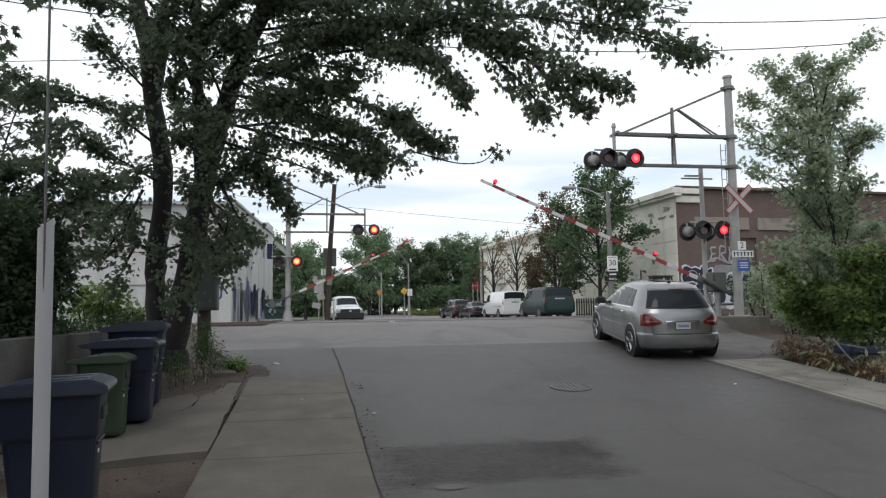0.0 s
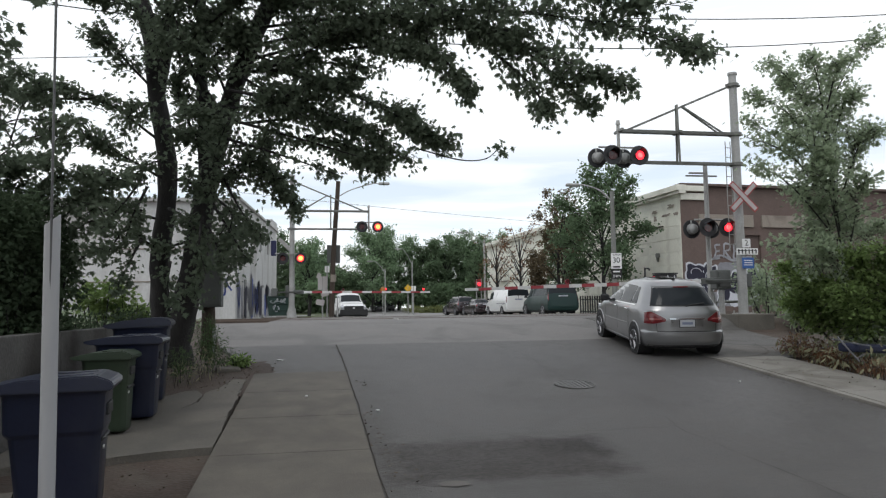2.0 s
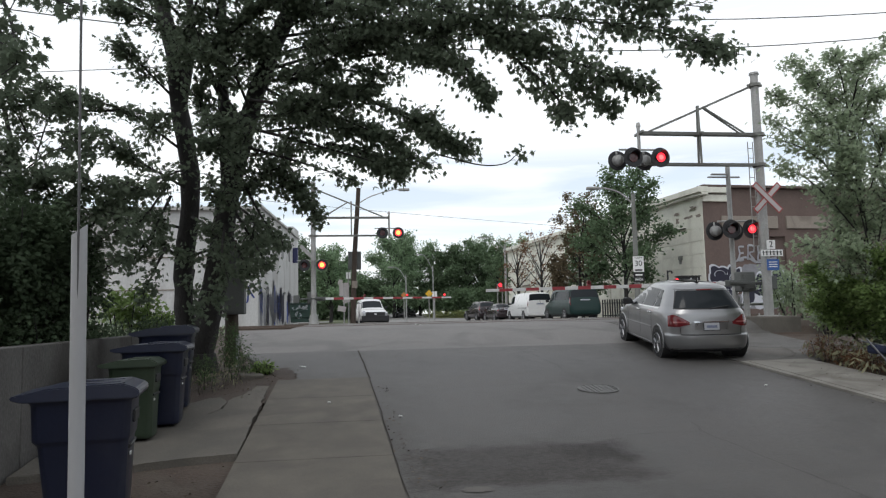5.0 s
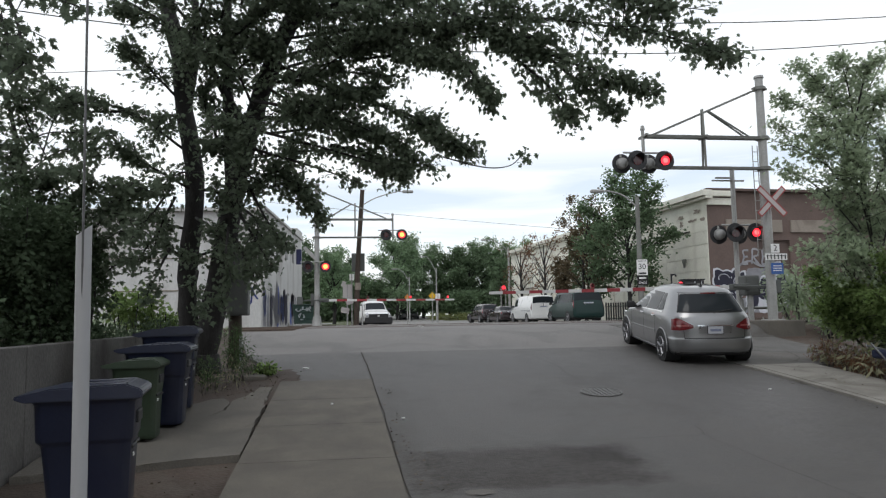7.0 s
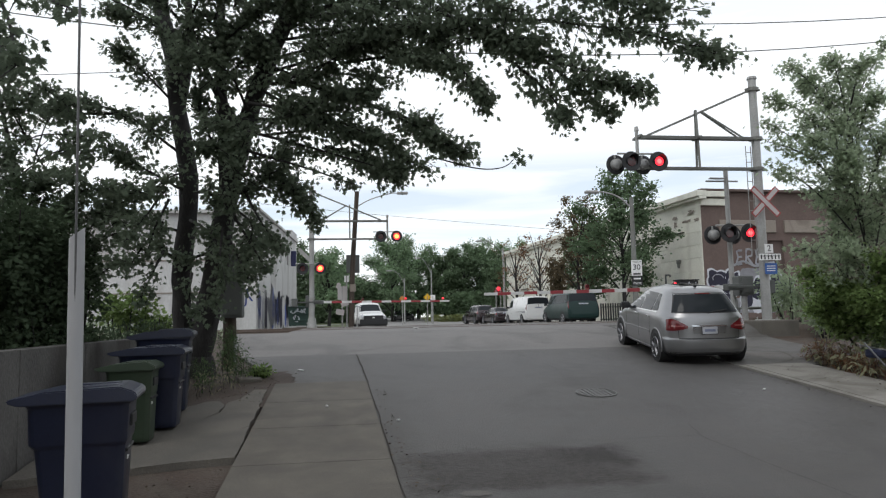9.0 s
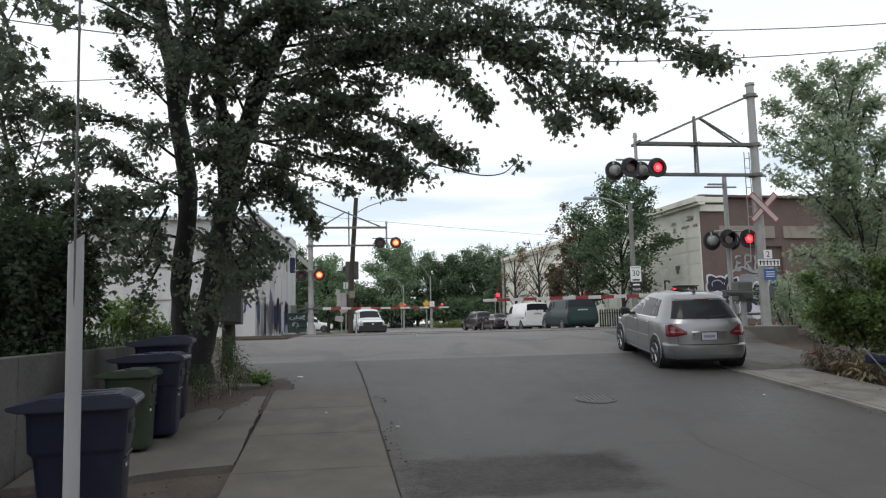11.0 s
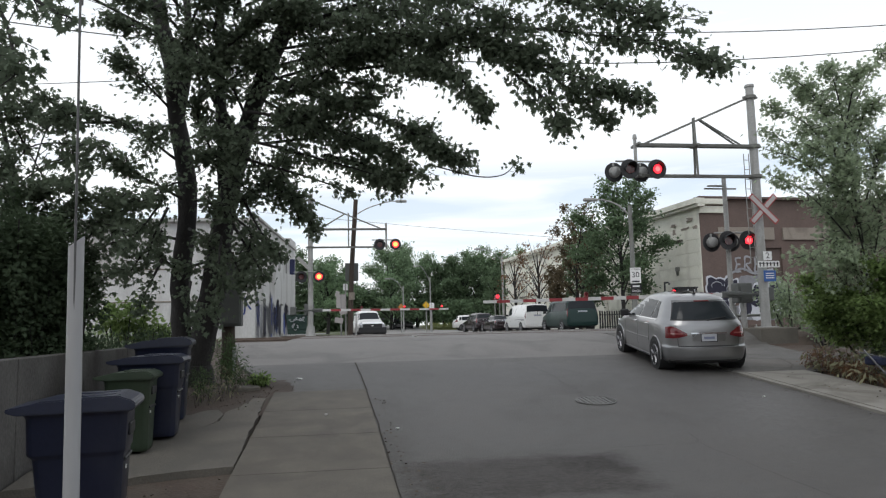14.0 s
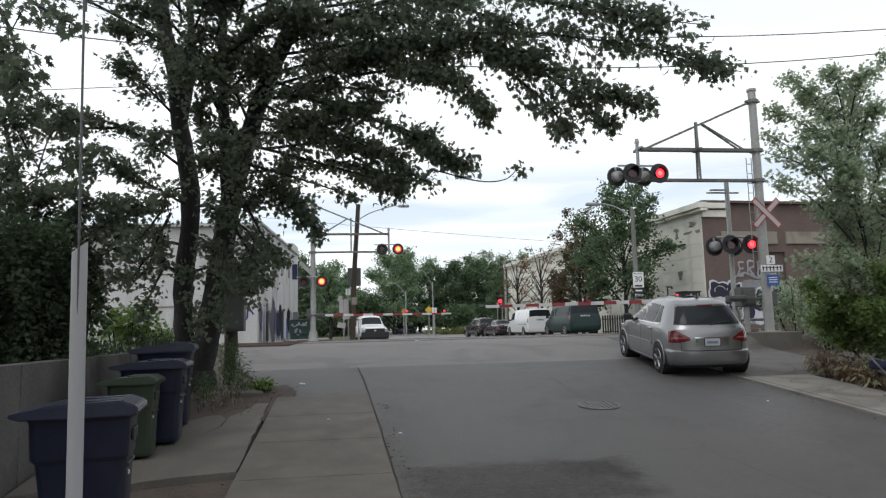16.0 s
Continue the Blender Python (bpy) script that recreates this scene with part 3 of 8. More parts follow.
for k in range(14):
    y1 = 13.02 - 1.665 * k
    sheet("slab", -1.2, 0.54 - 0.021 * (y1 - 1.655 - 6.7), y1 - 1.655, y1, 0.045, M["concrete"], skirt=0.14, parent=pavement, bend=0.0, bend2=-0.021)
driveway = thing("driveway", "stained concrete driveway slabs where bins stand", "pavement", kind="structure")


def broken_slab(corners, lift, ragged=0.03, depth=0.14):
    """A slab whose edges have crumbled between its corners."""
    bm = bmesh.new()
    pts = []
    for (xa, ya), (xb, yb) in zip(corners, corners[1:] + corners[:1]):
        n = max(2, int(math.hypot(xb - xa, yb - ya) / 0.09))
        for k in range(n):
            x, y = xa + (xb - xa) * k / n, ya + (yb - ya) * k / n
            v = Vector((x * 5, y * 5, 2))
            pts.append((x + ragged * noise.noise(v), y + ragged * 1.6 * noise.noise(v + Vector((7, 3, 1)))))
    top = [bm.verts.new((x, y, G(y) + lift)) for x, y in pts]
    rim = [bm.verts.new((x * 1.0, y, G(y) + lift - depth)) for x, y in pts]
    face = bm.faces.new(top)
    for k in range(len(pts)):
        bm.faces.new((top[k - 1], top[k], rim[k], rim[k - 1]))
    bmesh.ops.bevel(bm, geom=list(face.edges), offset=0.010, segments=1, affect="EDGES")
    return part("slab", bm, M["old_concrete"], driveway)


broken_slab([(-3.45, 7.95), (-2.35, 8.18), (-1.22, 8.44), (-1.24, 9.39), (-1.26, 9.88), (-1.42, 9.72), (-1.89, 9.60), (-2.31, 9.38), (-3.45, 9.2)], 0.036, 0.02)
broken_slab([(-3.45, 9.22), (-2.31, 9.40), (-1.89, 9.62), (-1.42, 9.74), (-1.26, 9.92), (-1.32, 12.58), (-1.50, 12.60), (-1.62, 11.95), (-1.80, 11.55), (-1.78, 11.10), (-1.84, 10.70), (-1.98, 10.42), (-3.45, 10.1)], 0.032, 0.05)
broken_slab([(-3.45, 10.12), (-1.99, 10.45), (-1.87, 10.72), (-1.82, 11.10), (-1.84, 11.55), (-1.97, 11.76), (-2.14, 11.72), (-2.35, 11.4), (-2.8, 11.6), (-3.45, 11.5)], 0.024, 0.05)
broken_slab([(-3.5, 2.0), (-2.45, 2.0), (-2.35, 5.0), (-2.45, 7.3), (-3.5, 7.2)], 0.02, 0.06)
pavement_right = thing("pavement_right", "pale concrete pavement along the weeds", "pavement", kind="structure")
for k in range(8):
    y1 = 13.35 - 1.7 * k
    sheet("slab", 7.98, 9.3, y1 - 1.69, y1, 0.05, M["pale_concrete"], skirt=0.16, parent=pavement_right)
    sheet("kerb", 7.84, 7.975, y1 - 1.69, y1, 0.044, M["pale_concrete"], skirt=0.16, parent=pavement_right)
sheet("pavement_far", 18.5, 21.0, 36, 79, 0.1, M["concrete"], skirt=0.15, bend=-0.12, bend2=-0.07, label="concrete pavement by the cream building", category="pavement")
sheet("pavement_far_left", -3.2, -0.65, 38.5, 77, 0.1, M["concrete"], skirt=0.15, bend=0.12, bend2=0.13, label="concrete pavement by the white building", category="pavement")
sheet("lawn_far_left", -3.0, 0.5, 56.0, 77, 0.11, M["grass"], bend=0.1, bend2=0.17, label="dull green lawn strip under street trees", category="grass")


def strip(name, pts, width, lift, mat, label, category):
    """A thin uneven strip laid along pts on the road."""
    bm = bmesh.new()
    path = smooth_path([(x, y, 0) for x, y in pts], 8)
    prev = None
    for i, p in enumerate(path):
        d = (path[min(i + 1, len(path) - 1)] - path[max(i - 1, 0)]).normalized()
        s = Vector((-d.y, d.x, 0)) * width * (0.6 + 0.5 * abs(noise.noise(p * 4)))
        p = p + Vector((noise.noise(p * 3), noise.noise(p * 3 + Vector((9, 0, 0))), 0)) * 0.03
        row = [bm.verts.new((q.x, q.y, G(q.y) - dip(q.x, q.y) + lift)) for q in (p - s, p + s)]
        if prev:
            bm.faces.new((prev[0], prev[1], row[1], row[0]))
        prev = row
    return tagged(part(name, bm, mat), label, category, kind="structure")


def patch(name, cx, cy, sx, sy, lift, mat, label, category="road patch", rough=0.25, n=90, square=0.6):
    """A flat repair with a ragged outline on the sloping road."""
    bm = bmesh.new()
    vs = []
    for k in range(n):
        a = 2 * math.pi * k / n
        c, s = math.cos(a), math.sin(a)
        q = (1 / max(abs(c), abs(s))) ** square * (1 + rough * noise.noise(Vector((c * 2.5, s * 2.5, cx))) + rough * 0.35 * noise.noise(Vector((c * 14, s * 14, cy))))
        x, y = cx + sx * c * q, cy + sy * s * q
        vs.append((x, y))
    centre = bm.verts.new((cx, cy, G(cy) - dip(cx, cy) + lift))
    ring = [bm.verts.new((x, y, G(y) - dip(x, y) + lift)) for x, y in vs]
    mid = [bm.verts.new(((x + cx) / 2, (y + cy) / 2, G((y + cy) / 2) - dip((x + cx) / 2, (y + cy) / 2) + lift)) for x, y in vs]
    for k in range(n):
        bm.faces.new((ring[k - 1], ring[k], mid[k], mid[k - 1]))
        bm.faces.new((mid[k - 1], mid[k], centre))
    return tagged(part(name, bm, mat), label, category, kind="structure")


strip("tar_seam", [(0.74, 8.28), (1.4, 8.40), (2.2, 8.52), (3.3, 8.50)], 0.006, 0.009, M["tar"], "open joint along the asphalt repair", "road joint")
strip("tar_seam", [(0.66, 2), (0.575, 6), (0.52, 9), (0.44, 12.95)], 0.014, 0.008, M["kerb_dirt"], "dark dirt gathered along the pavement edge", "road dirt")
strip("road_joint", [(0.43, 13.05), (0.40, 14.2), (0.35, 15.4), (0.29, 16.7)], 0.02, 0.012, M["kerb_dirt"], "dark tar joint beside the shoulder", "road joint")
strip("tar_seam", [(3.3, 8.5), (3.9, 8.52), (4.4, 8.56), (4.54, 9.0)], 0.0045, 0.008, M["crack"], "dark crack across the asphalt", "road crack")
strip("tar_seam", [(4.42, 8.62), (4.47, 8.01), (4.63, 6.57), (4.62, 5.4)], 0.0045, 0.008, M["crack"], "dark crack along the asphalt", "road crack")
strip("tar_seam", [(1.6, 11.75), (2.15, 11.94), (3.2, 12.0), (4.17, 12.12)], 0.0045, 0.008, M["crack"], "dark crack across the asphalt", "road crack")
strip("tar_seam", [(4.17, 12.12), (4.12, 13.0), (4.19, 14.31), (3.9, 16.5)], 0.0045, 0.008, M["crack"], "dark crack along the asphalt", "road crack")
patch("cement_spot", 1.25, 6.85, 0.15, 0.08, 0.012, M["shoulder"], "pale cement spot on the asphalt", rough=0.25, square=0.0)
patch("soil_patch", -2.35, 12.15, 1.15, 0.95, 0.006, M["soil"], "bare soil behind the broken slabs", "soil")
patch("soil_patch", -2.0, 13.5, 0.95, 1.15, 0.011, M["soil"], "bare soil and dead leaves round a tree", "soil")

patch("soil_patch", 9.75, 14.9, 0.75, 0.9, 0.016, M["shoulder"], "dirt spread over the hardstanding", "soil", rough=0.6)
patch("soil_patch", 9.0, 15.6, 0.5, 0.35, 0.018, M["shoulder"], "dirt spread over the hardstanding", "soil", rough=0.7)
strip("road_joint", [(7.95, 13.42), (8.8, 13.6), (9.6, 14.2), (10.6, 16.2)], 0.03, 0.02, M["soil_thin"], "crack in the hardstanding", "road crack")

# ---- tracks ----
def track(y):
    ob = thing("railway_track", "rusty rails on dark ballast crossing the street", "railway", group="railway tracks")
    for dy in (-0.72, 0.72):
        bm = bmesh.new()
        box(bm, (0, y + dy, G(y) - 0.02), (160, 0.07, 0.06), 0.01)
        box(bm, (0, y + dy, G(y) - 0.075), (160, 0.14, 0.05))
        part("rail", bm, M["rust"], ob)
    for side in (-1, 1):
        bm = bmesh.new()
        a, b = (-80, -1.8) if side < 0 else (11.8, 80)
        box(bm, ((a + b) / 2, y, G(y) - 0.16), (b - a, 3.2, 0.16), 0.05)
        part("ballast", bm, M["ballast"], ob)
        for k in range(26):
            bm = bmesh.new()
            box(bm, (-2.2 - k * 0.62 if side < 0 else 12.2 + k * 0.62, y, G(y) - 0.13), (0.22, 2.5, 0.12), 0.01)
            part("sleeper", bm, M["pole_wood"], ob)
    return ob


track(25.0)
track(31.0)

# ---- the retaining wall ----
wall = thing("wall_retaining", "stained grey concrete retaining wall with a chipped top", "wall", kind="structure")
for k in range(6):
    bm = bmesh.new()
    box(bm, (-3.62, 3.4 + 2.0 * k, 0.72), (0.22, 1.985, 1.55), 0.015)
    part("wall_panel", bm, M["wall_concrete"], wall)
bm = bmesh.new()
box(bm, (-9.0, 8.0, 0.62), (10.5, 12.0, 1.5), 0.1)
tagged(part("raised_bed", bm, M["soil"]), "raised soil behind the retaining wall", "ground", kind="structure")


# ---- buildings ----
def axes(x, y, degrees):
    return pose(x, y, 1.30, 0, 0, degrees)


def window_in(parent, m, w, h, panes=2, frame_mat=None, name="window"):
    """A window set 8 cm back in a wall whose outside faces -y."""
    win = thing(name, "", "", m)
    win.parent = parent
    fm = frame_mat or M["grey_paint"]
    bm = bmesh.new()
    t = 0.06
    for cx, cz, sx, sz in ((0, h / 2, w, t), (0, -h / 2, w, t), (-w / 2, 0, t, h), (w / 2, 0, t, h)):
        box(bm, (cx, 0.03, cz), (sx, 0.09, sz), 0.008)
    for k in range(1, panes):
        box(bm, (-w / 2 + w * k / panes, 0.03, 0), (0.04, 0.06, h))
    part("window_frame", bm, fm, win)
    for k in range(panes):
        bm = bmesh.new()
        box(bm, (-w / 2 + w * (k + 0.5) / panes, 0.05, 0), (w / panes - 0.05, 0.012, h - 0.06))
        part("pane", bm, M["glass"], win)
    bm = bmesh.new()
    box(bm, (0, -0.05, -h / 2 - 0.06), (w + 0.16, 0.18, 0.07), 0.01)
    part("sill", bm, M["band"], win)
    return win


def wall_with_openings(bm, x0, x1, z0, z1, y0, y1, holes):
    """A wall facing -y with rectangular holes (xa, xb, za, zb) right through it."""
    xs = sorted({x0, x1, *[v for h in holes for v in h[:2]]})
    zs = sorted({z0, z1, *[v for h in holes for v in h[2:]]})
    for i in range(len(xs) - 1):
        for j in range(len(zs) - 1):
            cx, cz = (xs[i] + xs[i + 1]) / 2, (zs[j] + zs[j + 1]) / 2
            if any(h[0] < cx < h[1] and h[2] < cz < h[3] for h in holes):
                continue
            box(bm, (cx, (y0 + y1) / 2, cz), (xs[i + 1] - xs[i], y1 - y0, zs[j + 1] - zs[j]))
    bmesh.ops.remove_doubles(bm, verts=bm.verts, dist=0.0005)


def scribble(name, parent, mat, seed, w, h, width, m, turns=7):
    """A looping spray-paint line on a wall that faces -y."""
    rng = random.Random(seed)
    pts = []
    for k in range(turns * 4):
        a = k * math.pi / 2
        pts.append(Vector((-w / 2 + w * k / (turns * 4 - 1) + (math.cos(a) * 0.45 + rng.uniform(-0.4, 0.4)) * w / turns, -0.006, (math.sin(a) * rng.uniform(0.2, 0.6) + rng.uniform(-0.15, 0.15)) * h)))
    path = smooth_path(pts, 5)
    bm = bmesh.new()
    prev = None
    for i, p in enumerate(path):
        d = (path[min(i + 1, len(path) - 1)] - path[max(i - 1, 0)]).normalized()
        s = Vector((-d.z, 0, d.x)) * width / 2
        row = [bm.verts.new(p - s), bm.verts.new(p + s)]
        if prev:
            bm.faces.new((prev[0], prev[1], row[1], row[0]))
        prev = row
    bmesh.ops.solidify(bm, geom=bm.faces, thickness=0.003)
    ob = part(name, bm, mat, parent)
    ob.matrix_basis = m
    return ob


def ragged(x0, x1, z0, z1, rough, seed, n=44, fine=0.5):
    """A sprayed area with an uneven outline."""
    pts = []
    for k in range(n):
        a = 2 * math.pi * k / n
        c, t = math.cos(a), math.sin(a)
        q = (1 / max(abs(c), abs(t))) ** 0.5 * (1 + rough * noise.noise(Vector((c * 1.6, t * 1.6, seed))) + rough * fine * noise.noise(Vector((c * 8, t * 8, seed))))
        pts.append(((x0 + x1) / 2 + (x1 - x0) / 2 * c * q, (z0 + z1) / 2 + (z1 - z0) / 2 * t * q))
    return pts


# The brick and cream building: corner at (21.0, 38.8), brick front towards the tracks, cream side along the street.
works = thing("brick_works_building", "brown brick works building with a cream painted side", "building", axes(21.0, 38.8, 4.0))
TOP = 7.5
bm = bmesh.new()
holes = [(3.3, 5.4, 1.0, 4.6), (8.6, 10.4, 1.0, 4.4), (13, 15, 1.0, 4.4)]
wall_with_openings(bm, 0.0, 34, -0.4, TOP, 0.02, 0.4, holes)
part("brick_wall", bm, M["brick"], works, "brown brick front wall with graffiti")
for xa, xb, za, zb in holes:
    bm = bmesh.new()
    box(bm, ((xa + xb) / 2, 0.2, (za + zb) / 2), (xb - xa, 0.08, zb - za))
    part("blocked_opening", bm, M["brick"], works, "bricked-up opening")
for xa, xb in ((1.15, 4.9), (5.5, 9.6), (10.3, 14.4), (15.1, 19)):
    bm = bmesh.new()
    box(bm, ((xa + xb) / 2, -0.03, 5.45), (xb - xa, 0.12, 0.75), 0.02)
    part("stone_band", bm, M["band"], works, "stained pale stone band")
bm = bmesh.new()
box(bm, (17, 0.1, TOP + 0.08), (34.2, 0.7, 0.16), 0.02)
part("coping", bm, M["brick"], works)
bm = bmesh.new()
box(bm, (0.68, -0.12, TOP - 0.16), (1.75, 0.32, 0.34), 0.04)
box(bm, (0.75, -0.05, TOP - 0.62), (1.6, 0.14, 0.42), 0.03)
part("cornice_return", bm, M["cream"], works, "cream moulded cornice end")
# cream side wall: it faces -x of the building
bm = bmesh.new()
box(bm, (0.16, 19.6, 3.4), (0.34, 39.1, 7.85))
part("side_wall", bm, M["cream"], works)
course = bpy.data.meshes.new("cream_panel")
bm = bmesh.new()
box(bm, (0, 0, 0), (0.05, 4.83, 0.76), 0.012)
bm.to_mesh(course)
bm.free()
course.materials.append(M["cream"])
for j in range(8):
    for k in range(8):
        ob = new("cream_panel", course)
        ob.parent = works
        ob.matrix_basis = pose(-0.035 - 0.012 * ((j * 5 + k * 3) % 3 == 0), 2.45 + 4.85 * k, 0.1 + 0.78 * j)
bm = bmesh.new()
for dz, out, h in ((7.1, 0.16, 0.16), (7.36, 0.32, 0.34)):
    box(bm, (-out / 2, 19.4, dz), (out + 0.3, 39.6, h), 0.02)
part("cornice", bm, M["cream"], works, "long cream moulded cornice")
for k in range(6):
    bm = bmesh.new()
    y = 13 + 4.4 * k
    box(bm, (-0.10, y, 3.1), (0.14, 0.55, 6.4), 0.02)
    part("pilaster", bm, M["cream"], works)
for k in range(5):
    win = window_in(works, pose(-0.07, 15.2 + 4.4 * k, 4.0, 0, 0, -90), 2.2, 1.7, 3)
bm = bmesh.new()
box(bm, (17, 19.6, TOP - 0.5), (33.5, 38.6, 0.2))
part("roof", bm, M["tar"], works)
bm = bmesh.new()
box(bm, (-0.12, 2.58, 3.54), (0.16, 0.34, 0.26), 0.04)
rod(bm, (-0.14, 2.58, 3.44), (-0.14, 2.58, 3.14), 0.10, 0.06)
part("wall_lamp", bm, M["grey_paint"], works, "weathered wall lamp")
bm = bmesh.new()
y0, y1, z0 = 1.85, 5.96, 5.29
n = 26
for k in range(n):
    ya, yb = y0 + (y1 - y0) * k / n, y0 + (y1 - y0) * (k + 1) / n
    h = 0.06 + 0.07 * abs(noise.noise(Vector((k * 0.9, 3, 1))))
    box(bm, (-0.10, (ya + yb) / 2, z0 + 0.03 * noise.noise(Vector((k * 0.7, 0, 5)))), (0.12, abs(yb - ya) * 1.02, h))
part("mossy_ledge", bm, M["moss"], works, "dark mossy ledge on the cream wall")
for k, (y, z, w, h) in enumerate(((0.99, 6.42, 0.70, 0.22), (2.85, 6.30, 0.50, 0.18), (2.78, 5.87, 0.30, 0.35), (3.82, 5.77, 0.40, 0.16), (1.47, 5.93, 0.80, 0.14), (0.43, 5.90, 0.50, 0.20))):
    bm = bmesh.new()
    ring = [(q[0], q[1]) for q in ragged(-w / 2, w / 2, -h / 2, h / 2, 0.7, 60 + k, 26)]
    face = [bm.verts.new((-0.082, y + a, z + b)) for a, b in ring]
    back = [bm.verts.new((-0.05, y + a, z + b)) for a, b in ring]
    bm.faces.new(face), bm.faces.new(back)
    for q in range(len(ring)):
        bm.faces.new((face[q - 1], face[q], back[q], back[q - 1]))
    part("peeled_spot", bm, M["band"], works, "patch of peeled paint")
# graffiti on the brick front
def sprayed(points, width, y, name="graffiti_stroke", mat="graffiti_white"):
    """A sprayed line through points in x and z."""
    bm = bmesh.new()
    path = smooth_path([(x, 0, z) for x, z in points], 6)
    prev = None
    for i, p in enumerate(path):
        d = (path[min(i + 1, len(path) - 1)] - path[max(i - 1, 0)]).normalized()
        t = Vector((-d.z, 0, d.x)) * width * (0.4 + 0.2 * noise.noise(p * 2))
        row = [bm.verts.new((q.x, y, q.z)) for q in (p - t, p + t)]
        if prev:
            bm.faces.new((prev[0], prev[1], row[1], row[0]))
        prev = row
    bmesh.ops.solidify(bm, geom=bm.faces, thickness=0.003)
    part(name, bm, M[mat], works)


for seed, x0, x1, z0, z1, mt, y in ((5, 2.2, 4.3, 1.9, 2.9, "graffiti_grey", 0.012), (3, 0.4, 5.6, 0.35, 1.25, "graffiti_grey", 0.010), (8, 2.9, 4.2, 0.3, 1.5, "graffiti_white", 0.007), (9, 4.3, 5.4, 0.5, 2.0, "graffiti_white", 0.008)):
    bm = bmesh.new()
    prism(bm, ragged(x0, x1, z0, z1, 0.3, seed), y, y + 0.008)
    part("graffiti_ground", bm, M[mt], works)
for k, (x, z, w, h) in enumerate(((0.85, 2.35, 1.25, 0.95), (1.75, 2.1, 0.95, 1.25), (2.6, 1.15, 0.8, 1.1), (3.35, 1.7, 0.75, 1.0), (4.0, 1.25, 0.95, 1.05), (4.75, 1.9, 0.85, 1.35), (5.5, 1.45, 0.9, 1.3), (1.2, 1.3, 0.9, 0.8))):
    for mt, grow, y in (("graffiti_white", 0.11, 0.002), ("graffiti_black", 0.0, -0.002)):
        bm = bmesh.new()
        prism(bm, ragged(x - w / 2 - grow, x + w / 2 + grow, z - h / 2 - grow, z + h / 2 + grow, 0.5, 20 + k, 40, 0.06), y - 0.0003 * k, y + 0.003)
        part("graffiti_letter", bm, M[mt], works)
    sprayed([(x + w * 0.28 * math.cos(a), z + h * 0.25 * math.sin(a)) for a in [0.6 * q + k for q in range(7 if k == 0 else 5)]], 0.07, -0.008)
for pts in ([(2.55, 4.0), (2.2, 3.95), (2.25, 3.6), (2.15, 3.2), (2.5, 3.2)], [(2.2, 3.6), (2.5, 3.62)], [(2.75, 3.2), (2.8, 3.65), (2.85, 4.05), (3.2, 4.0), (3.15, 3.7), (2.9, 3.6), (3.2, 3.15)],
            [(3.85, 4.05), (3.5, 4.0), (3.5, 3.6), (3.45, 3.2), (3.8, 3.2)], [(3.5, 3.62), (3.8, 3.65)], [(4.1, 4.1), (4.15, 3.7), (4.1, 3.2), (4.5, 3.3)], [(1.9, 3.1), (2.6, 3.35), (3.5, 3.05), (4.7, 3.3)]):
    sprayed(pts, 0.15, -0.004)

# The white stucco building: corner at (-4.75, 38.4).
white = thing("white_stucco_building", "white stucco building with graffiti at street level", "building", axes(-4.55, 38.4, -3.4))
bm = bmesh.new()
wall_with_openings(bm, -40, 0, -0.4, 6.2, 0, 0.35, [])
part("end_wall", bm, M["stucco"], white, "white stucco wall facing the tracks")
bm = bmesh.new()
box(bm, (-20, -0.03, 6.28), (40.2, 0.5, 0.18), 0.02)
part("coping", bm, M["stucco"], white)
for z in (2.0, 3.7):
    bm = bmesh.new()
    box(bm, (-20.2, -0.015, z), (39.4, 0.05, 0.06))
    part("string_course", bm, M["band"], white)
side = thing("side_wing", "", "", pose(0, 0, 0, 0, 0, 90))
side.parent = white
openings = [(2.4, 3.5, 4.4, 5.75), (5.4, 6.5, 4.4, 5.75), (8.4, 9.5, 4.3, 5.65), (11.6, 12.5, 4.3, 5.55), (9.2, 10.2, -0.2, 2.1), (2.6, 3.5, -0.2, 2.2)]
bm = bmesh.new()
wall_with_openings(bm, 0.36, 17, -0.4, 6.4, 0, 0.35, openings)
part("street_wall", bm, M["stucco"], side, "white stucco street wall")
for n_, (xa, xb, za, zb) in enumerate(openings):
    if n_ < 4:
        pane_ob = bmesh.new()
        box(pane_ob, ((xa + xb) / 2, 0.16, (za + zb) / 2), (xb - xa, 0.04, zb - za))
        part("window_pane", pane_ob, M["glass"], side)
    else:
        door = bmesh.new()
        box(door, ((xa + xb) / 2, 0.14, (za + zb) / 2), (xb - xa, 0.06, zb - za), 0.01)
        part("door_panel", door, M["steel_box"], side)
bm = bmesh.new()
box(bm, (8.7, 0.1, 6.46), (17.1, 0.5, 0.14), 0.02)
part("street_coping", bm, M["stucco"], side)
bm = bmesh.new()
box(bm, (15.4, 0.3, 6.78), (3.0, 0.7, 0.5), 0.02)
part("parapet_pier", bm, M["stucco"], side, "raised end of the parapet")
bm = bmesh.new()
box(bm, (13.9, -0.18, 4.9), (0.25, 0.36, 1.1), 0.03)
part("projecting_sign", bm, M["purple_sign"], side, "navy projecting sign box")
